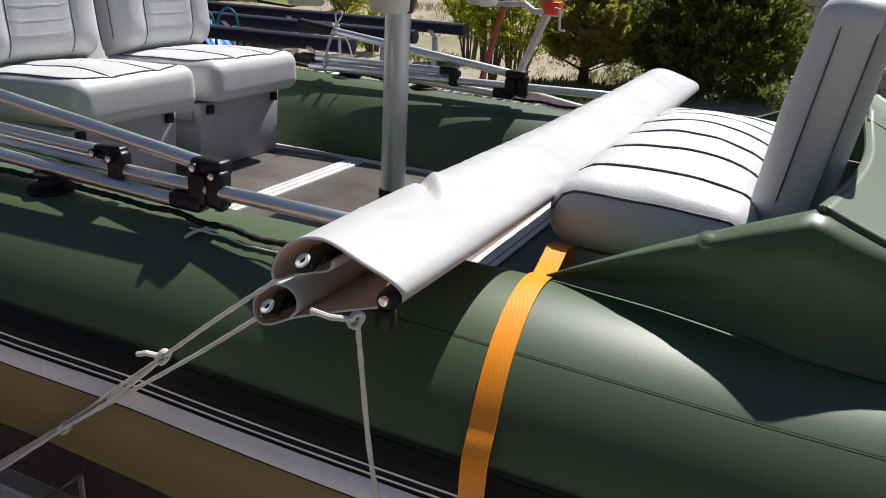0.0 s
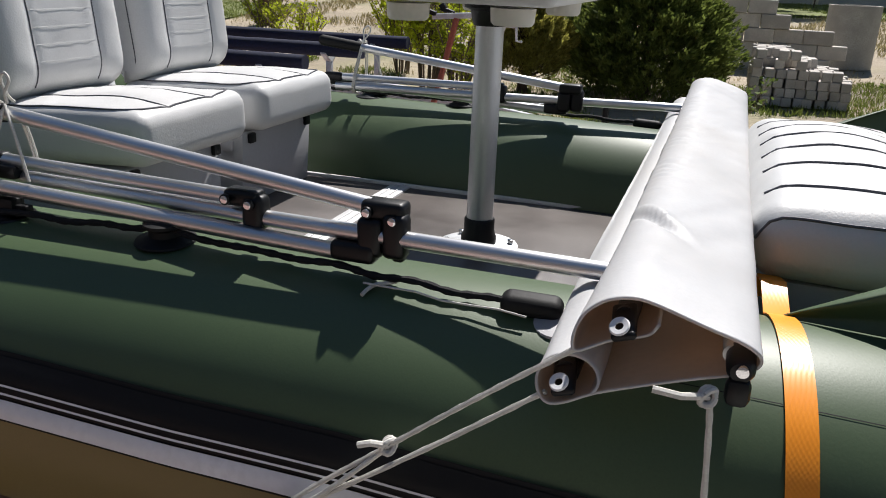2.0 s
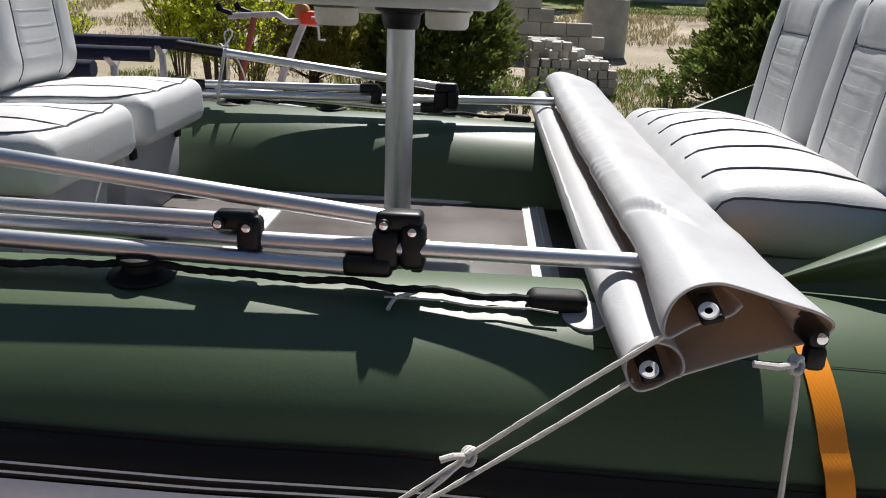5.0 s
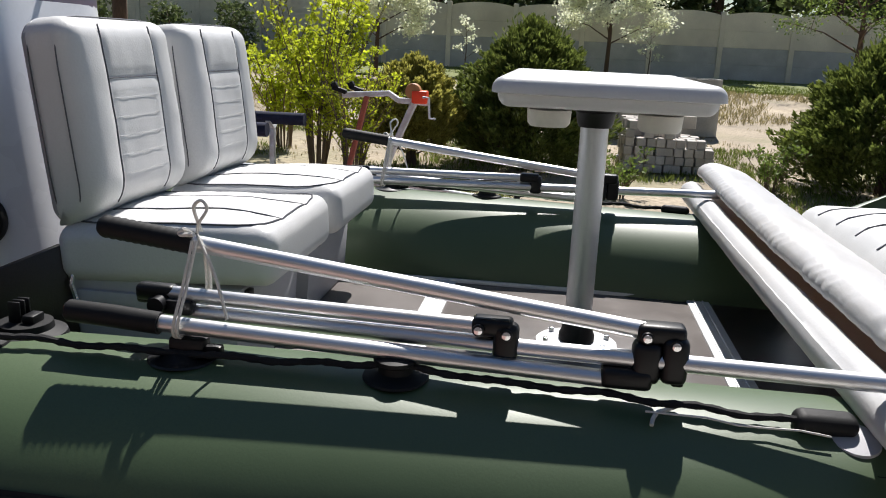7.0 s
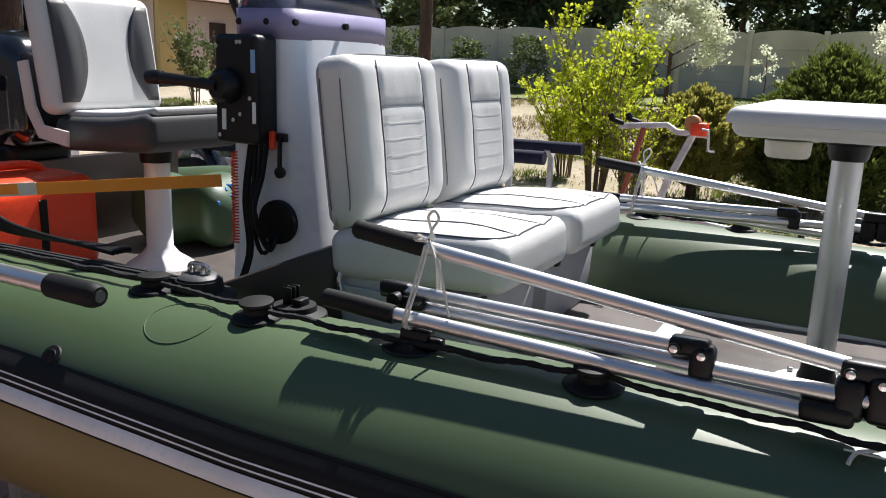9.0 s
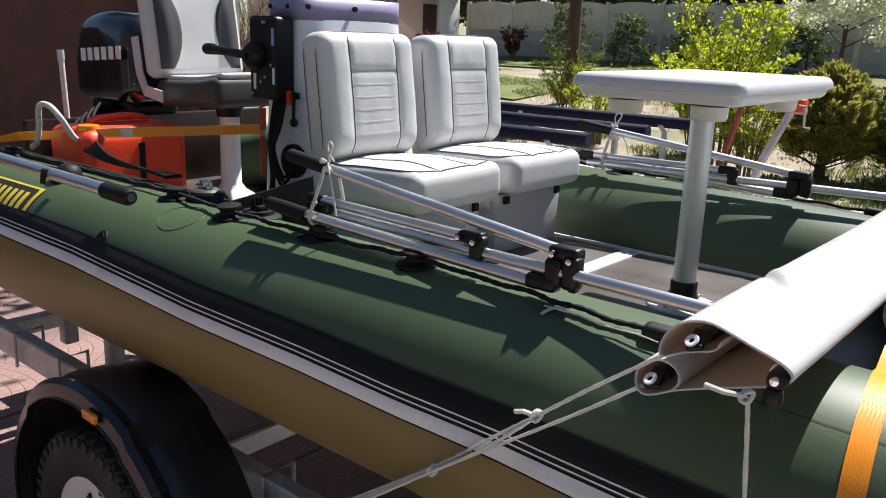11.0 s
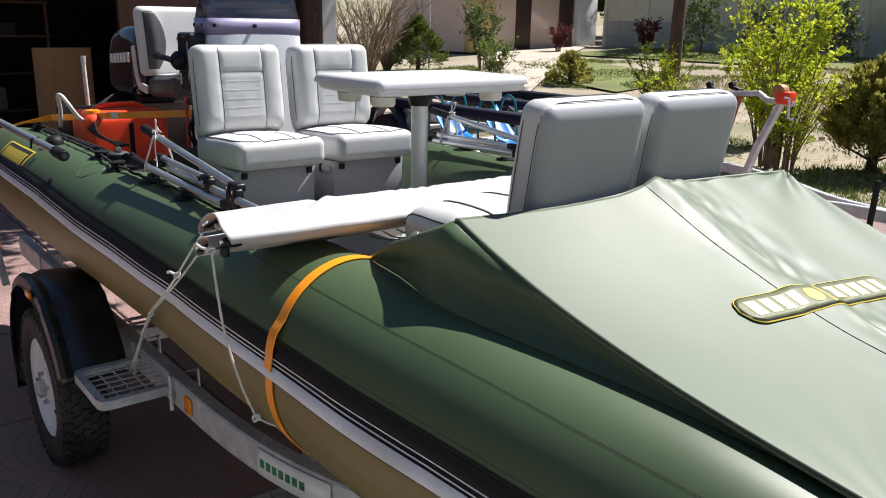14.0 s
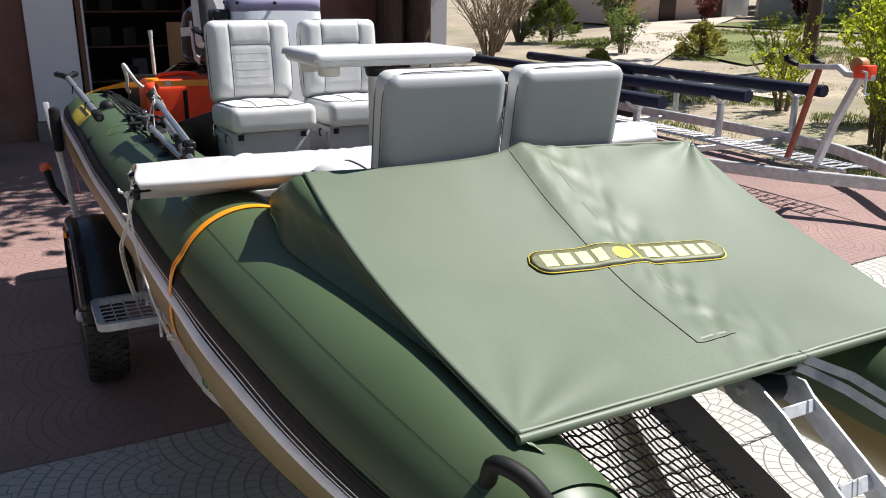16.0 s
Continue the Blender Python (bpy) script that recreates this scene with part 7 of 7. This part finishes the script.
wall("wall_garage_back", (-13.4, -1.0, 1.5), (0.14, 11.6, 3.0), "dark_room", "inner garage wall, coloured dark for the unlit room")
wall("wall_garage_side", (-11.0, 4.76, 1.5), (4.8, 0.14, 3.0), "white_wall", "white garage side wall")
wall("wall_garage_far", (-11.0, -6.9, 1.5), (4.8, 0.14, 3.0), "dark_room", "garage side wall, coloured dark for the unlit room")
wall("garage_floor", (-11.05, -1.0, 0.01), (4.7, 11.4, 0.06), "dark_room", "garage floor, coloured dark for the unlit room")
for y, w in ((-0.36, 0.06), (1.755, 0.13)):
    wall("door_jamb", (gx + 0.08, y, 1.3), (0.10, w, 2.6), "wood_brown", "brown timber door jamb")
wall("door_trim", (gx + 0.10, -0.315, 1.3), (0.02, 0.025, 2.6), "white_wall", "thin pale door trim")
random.seed(4)
shelf = thing("garage_shelf", "cluttered timber shelves inside the dark garage", "shelf")
for z in (0.55, 1.05, 1.55, 2.0):
    bm = B()
    box(bm, (-10.4, 0.2, z), (0.4, 2.2, 0.03), 0.004)
    part("board", bm, "wood_brown", shelf)
for y in (-0.85, 1.25):
    bm = B()
    box(bm, (-10.4, y, 1.03), (0.38, 0.04, 2.02), 0.004)
    part("upright", bm, "wood_brown", shelf)
for k in range(14):
    z = random.choice((0.565, 1.065, 1.565))
    s = (random.uniform(0.15, 0.3), random.uniform(0.12, 0.3), random.uniform(0.12, 0.3))
    bm = B()
    box(bm, (0, 0, s[2] / 2), s, 0.015)
    # most boxes share the dark tone that paints in the room's shade
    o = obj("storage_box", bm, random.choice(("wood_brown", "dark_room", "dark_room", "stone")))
    o.location = (-10.38, random.uniform(-0.7, 1.1), z)
    tagged(o, "small storage box on the garage shelf", "box", "boxes on the garage shelves")
ob = wall("plywood_board", (-9.3, 1.18, 0.72), (0.03, 0.72, 1.42), "ply", "orange-brown plywood board leaning in the garage")
ob["kind"], ob["category"] = "", "board"
tagged(ob, "orange-brown plywood board standing in the garage", "board")

# plain dark wall, added unseen, closes the drive's near side and blocks sky light
wall("wall_house", (0.2, -5.7, 2.1), (17.2, 0.3, 4.2), "near_wall", "plain dark wall along the drive, added unseen to block sky light")

# ---- house beyond the lawn ----
house = thing("garden_house", "small pink-white house with dark doors and a reddish roof", "house", at=(-23.0, 21.6, rise(21.0) - 0.1))


def hpart(name, c, s, m, label="", parent=None):
    bm = B()
    box(bm, c, s, 0.01)
    o = part(name, bm, m, parent or house, label)
    return o if parent else local(o, house)


hz = rise(21.0) - 0.1
hpart("wall", (-23.0, 20.9, hz + 1.35), (4.6, 6.6, 2.7), "pink_wall", "pale pink rendered wall")
hpart("pilaster", (-20.62, 23.75, hz + 1.35), (0.25, 1.1, 2.7), "white_wall", "white brick pilaster")
hpart("pilaster", (-20.62, 18.2, hz + 1.35), (0.25, 1.2, 2.7), "yellow_wall", "yellow rendered pilaster")
for y in (20.4, 22.7):
    d_ = hpart("door", (-20.68, y, hz + 1.02), (0.08, 0.75, 2.05), "door_dark", "dark timber door")
    hpart("handle", (-20.62, y + 0.28, hz + 1.0), (0.04, 0.03, 0.12), "steel", "", d_)
bm = B()
extrude_poly(bm, [(-25.8, 17.2, hz + 2.7), (-20.0, 17.2, hz + 2.7), (-22.9, 17.2, hz + 4.1)], (0, 7.3, 0))
local(part("roof", bm, "roof", house, "reddish roof", smooth=False), house)


# ---- empty trailer beyond the boat ----
t2 = thing("empty_trailer", "empty galvanised boat trailer with navy carpeted bunks", "trailer")


def beam2(name, pts, w, h, material="galv", label=""):
    return box_beam(name, pts, w, h, material, t2, label)


for y in (6.02, 4.96, 3.90):
    x0 = -7.9 if y > 4.5 else -6.2
    bm = B()
    pts = glide([(x0, y, 0.93), (-5.0, y, 0.94), (-2.52, y, 0.955)], 30)
    pipe(bm, pts, [0.062 + 0.004 * noise.noise(Vector((k * 0.8, y, 0))) for k in range(30)], 10)
    part("bunk", bm, "navy_carpet", t2, "navy carpeted bunk")
    for x in (-2.85, -4.6, -6.0):
        bm = B()
        band(bm, [(x, y - 0.13, 0.93), (x, y, 0.84), (x, y + 0.13, 0.93)], 0.05, 0.012, (1, 0, 0))
        box(bm, (x, y, 0.66), (0.05, 0.05, 0.38), 0.004)
        part("bunk_bracket", bm, "galv", t2)
for s in (-1, 1):
    pts = glide([(-7.6, 4.93 + s * 0.92, 0.46), (-5, 4.93 + s * 0.92, 0.46), (-2.6, 4.93 + s * 0.92, 0.46), (-1.6, 4.93 + s * 0.60, 0.46), (-0.75, 4.93 + s * 0.10, 0.46), (0.1, 4.90, 0.45)], 40)
    beam2("side_rail", pts, 0.06, 0.10, label="galvanised side rail")
for x in (-6.8, -4.6, -2.85):
    beam2("cross_member", [(x, 4.0, 0.42), (x, 5.86, 0.42)], 0.06, 0.06)
bm = B()
for k in range(38):
    x = -5.0 + k * 0.10
    pipe(bm, [(x, 4.70, 0.52), (x + 0.05, 4.98, 0.52)], 0.008, 5)
    pipe(bm, [(x + 0.05, 4.70, 0.522), (x, 4.98, 0.522)], 0.008, 5)
for y in (4.70, 4.98):
    pipe(bm, [(-5.0, y, 0.515), (-1.2, y, 0.515)], 0.012, 6)
part("walkway_grating", bm, "galv", t2, "galvanised walkway grating")
beam2("winch_post", [(-1.50, 4.72, 0.50), (-1.38, 4.72, 0.88), (-1.20, 4.72, 1.30)], 0.07, 0.05)
beam2("post_strut", [(-1.80, 4.72, 0.50), (-1.72, 4.72, 0.80), (-1.60, 4.72, 1.30)], 0.05, 0.04, "rust_red", "rust-red strut")
beam2("top_arm", [(-1.80, 4.72, 1.30), (-1.42, 4.72, 1.33), (-1.34, 4.72, 1.28), (-1.10, 4.72, 1.27)], 0.05, 0.045)
for x, y in ((-1.80, 4.62), (-1.72, 4.84)):
    bm = B()
    box(bm, (x, y, 1.345), (0.12, 0.05, 0.035), 0.008, 2, Matrix.Rotation(0.3, 3, "Y"))
    box(bm, (x - 0.04, y, 1.375), (0.05, 0.05, 0.05), 0.008, 2, Matrix.Rotation(-0.5, 3, "Y"))
    part("bow_stop", bm, "black_rubber", t2, "black rubber bow stop")
bm = B()
cyl(bm, (-1.22, 4.70, 1.36), 0.06, 0.09, "y", 20, bevel=0.008)
part("winch_drum", bm, "ply", t2)
bm = B()
box(bm, (-1.165, 4.70, 1.315), (0.12, 0.12, 0.10), 0.012)
part("winch_housing", bm, "red_plastic", t2, "red winch housing")
bm = B()
pipe(bm, [(-1.13, 4.62, 1.32), (-1.08, 4.60, 1.32), (-1.07, 4.60, 1.16), (-1.02, 4.58, 1.16)], 0.010, 8)
part("crank", bm, "galv", t2)
for s in (-1, 1):
    w2 = part("wheel", lathe(B(), [(0.0, 0.03), (0.18, 0.03), (0.19, 0.08), (0.21, 0.08), (0.27, 0.09), (0.31, 0.075), (0.31, -0.075), (0.27, -0.09), (0.0, -0.06)], (-5.6, 4.93 + s * 1.10, rise(4.9) + 0.31), "y", 36), "tyre", t2)
    bm = B()
    rows = []
    for a in np.linspace(10, 170, 20):
        rows.append([bm.verts.new((-5.6 + 0.40 * math.cos(radians(a)), 4.93 + s * yy, rise(4.9) + 0.33 + 0.40 * math.sin(radians(a)))) for yy in (0.98, 1.22)])
    quads(bm, rows)
    part("mudguard", bm, "fender", t2, "black mudguard").modifiers.new("thick", "SOLIDIFY").thickness = 0.01
bm = B()
cyl(bm, (-0.35, 4.62, rise(4.6) + 0.12), 0.12, 0.06, "y", 20, bevel=0.01)
pipe(bm, [(-0.35, 4.70, rise(4.6) + 0.12), (-0.35, 4.74, 0.75)], 0.025, 8)
part("jockey_wheel", bm, "black_rubber", t2)

# pair of blue plastic toy slides with teal rails, parked on the walkway
for k, (x, yy) in enumerate(((-4.75, 4.05), (-4.2, 4.30))):
    toy = thing("toy_seat", "blue plastic toy seat with teal tubular handles", "toy", "blue toys on the empty trailer")
    bm = B()
    rows = []
    for t in np.linspace(0, 1, 14):
        px = x - 0.22 + 0.50 * t
        pz = 0.92 - 0.36 * t ** 0.7 + 0.03 * math.sin(t * 7)
        rows.append([bm.verts.new((px, yy + 0.15 * u, pz + 0.06 * u * u)) for u in np.linspace(-1, 1, 9)])
    quads(bm, rows)
    part("seat_shell", bm, "blue_plastic", toy).modifiers.new("thick", "SOLIDIFY").thickness = 0.012
    for s in (-1, 1):
        bm = B()
        pipe(bm, [(x - 0.16, yy + s * 0.16, 0.53), (x - 0.15, yy + s * 0.16, 0.95), (x - 0.06, yy + s * 0.16, 1.09), (x + 0.06, yy + s * 0.16, 1.05), (x + 0.10, yy + s * 0.16, 0.85), (x + 0.14, yy + s * 0.16, 0.53)], 0.013, 8, smooth=30)
        part("rail", bm, "teal", toy, "teal tube rail")
crate = thing("plastic_tub", "white plastic tub on the empty trailer", "tub")
bm = B()
soft(bm, (0.30, 0.26, 0.12), 0.04, None, pose(-2.45, 3.55, rise(3.55) + 0.62), step=0.05)
part("body", bm, "white_wall", crate)
for dx in (-0.1, 0.1):
    bm = B()
    box(bm, (-2.45 + dx, 3.55, (rise(3.55) + 0.54) / 2 + 0.06), (0.05, 0.36, rise(3.55) + 0.42), 0.004)
    part("stand", bm, "wood_brown", crate)

# ---- garden planting further off ----
shrub("bare tan shrub with thin branches", -15.5, 10.0, 2.3, 1.6, 34, 60, "dry_blade", 0.06, 31, 0.022, twigs=7)
shrub("bare tan shrub with thin branches", -17.5, 12.0, 2.4, 1.6, 30, 60, "dry_blade", 0.06, 32, 0.022, twigs=7)
shrub("bare tan shrub with thin branches", -13.8, 8.8, 2.0, 1.3, 26, 60, "dry_blade", 0.06, 33, 0.020, twigs=7)
shrub("leafy green shrub by the garden path", -14.9, 13.4, 2.1, 0.8, 20, 1700, "far_leaf", 0.10, 34)
shrub("leafy green shrub by the garden path", -12.4, 11.6, 1.1, 0.7, 18, 900, "spring_leaf", 0.08, 35)
shrub("red-leaved shrub before the house", -19.0, 20.6, 1.0, 0.5, 20, 1400, "red_leaf", 0.09, 36)
shrub("red-leaved shrub before the wall", -16.6, 22.6, 1.2, 0.6, 20, 1200, "red_leaf", 0.09, 37)
shrub("low green shrub in the bed", -6.4, 9.9, 1.2, 0.7, 22, 2800, "bush_leaf", 0.042, 38)
shrub("low green shrub in the bed", -5.0, 8.4, 0.9, 0.6, 20, 1800, "bush_leaf", 0.04, 39)
shrub("yellow-green shrub with bare lower stems", -2.2, 6.7, 1.5, 0.55, 26, 3600, "bush_leaf", 0.036, 40)
shrub("low shrub at the edge of the drive", 0.6, 6.9, 0.5, 0.5, 20, 500, "spring_leaf", 0.05, 41, 0.006)
shrub("low shrub at the edge of the drive", 2.3, 7.6, 0.6, 0.6, 22, 800, "spring_leaf", 0.05, 42, 0.006)
conifer("low clipped green conifer", -10.9, 12.6, 0.75, 0.62, 3500, "thuja_leaf", 43, 0.08)
conifer("low clipped green conifer", -8.7, 8.0, 0.62, 0.5, 3000, "thuja_leaf", 44, 0.07)
conifer("dark conifer beside the path", -16.8, 12.6, 1.5, 0.9, 5000, "cypress_leaf", 45, 0.10)
tree("young pine before the wall", -13.8, 21.8, 1.9, 0.9, 0.035, 1500, "far_leaf", 0.12, 46, 0.06, "young_pine", 26, 0.12)
tree("young pine before the wall", -12.0, 22.6, 1.6, 0.8, 0.035, 1500, "far_leaf", 0.12, 47, 0.06, "young_pine", 26, 0.12)
tree("young pine before the wall", -9.8, 22.4, 1.7, 0.8, 0.035, 1500, "far_leaf", 0.12, 48, 0.06, "young_pine", 26, 0.12)
tree("young pine before the wall", -6.6, 22.9, 1.5, 0.7, 0.035, 1500, "far_leaf", 0.12, 49, 0.06, "young_pine", 26, 0.12)
lamp = thing("garden_post", "thin dark garden post", "post", at=(-17.2, 13.3, rise(13.3)))
bm = B()
pipe(bm, [(0, 0, -0.05), (0, 0, 2.6)], 0.03, 8)
part("pole", bm, "galv", lamp)


def turf(name, label, n, area, material, h, seed):
    """Loose tufts of blades over an area given as x0, x1, y0, y1."""
    random.seed(seed)
    vs, fs = [], []
    x0, x1, y0, y1 = area
    for k in range(n):
        x, y = random.uniform(x0, x1), random.uniform(y0, y1)
        if noise.noise(Vector((x * 0.5, y * 0.5, seed))) < -0.05:
            continue
        for q in range(5):
            d = Vector((random.uniform(-0.6, 0.6), random.uniform(-0.6, 0.6), 1))
            fleck(vs, fs, Vector((x + random.uniform(-0.05, 0.05), y + random.uniform(-0.05, 0.05), rise(y) - 0.03)), d, h * random.uniform(0.5, 1.3), 0.14)
    me = bpy.data.meshes.new(name)
    me.from_pydata(vs, [], fs)
    me.materials.append(M[material])
    return tagged(new(name, me), label, "grass", kind="stuff")


turf("dry_grass", "dry straw-coloured grass tufts on the soil", 4500, (-9, 7, 5.9, 13), "dry_blade", 0.06, 51)
turf("green_grass", "fresh green grass tufts on the soil", 16000, (-9, 7, 5.9, 10.5), "grass_blade", 0.075, 52)
turf("lawn_grass", "short green lawn grass", 14000, (-17, 12, 19.8, 24.0), "grass_blade", 0.10, 53)
turf("lawn_grass", "thin lawn grass beside the path", 7000, (-16.5, -9, 12, 18.5), "grass_blade", 0.09, 54)
turf("dry_grass", "dry grass over the far bed", 7000, (-9, 10, 13, 20), "dry_blade", 0.12, 55)


# ---- every composed thing stands on its own base ----
for ob in [o for o in scene.objects if o.type == "EMPTY" and o.parent is None and tuple(o.location) == (0.0, 0.0, 0.0)]:
    kids = [c for c in ob.children if c.type == "MESH" and len(c.data.vertices)]
    if not kids or ob.get("kind") == "structure":
        continue
    low, high = Vector((1e9,) * 3), Vector((-1e9,) * 3)
    for c in kids:
        for v in c.data.vertices:
            w = c.matrix_basis @ v.co
            low, high = Vector(map(min, low, w)), Vector(map(max, high, w))
    ob.location = ((low.x + high.x) / 2, (low.y + high.y) / 2, low.z)
    for c in ob.children:
        c.matrix_parent_inverse = Matrix.Translation(-ob.location) @ c.matrix_parent_inverse
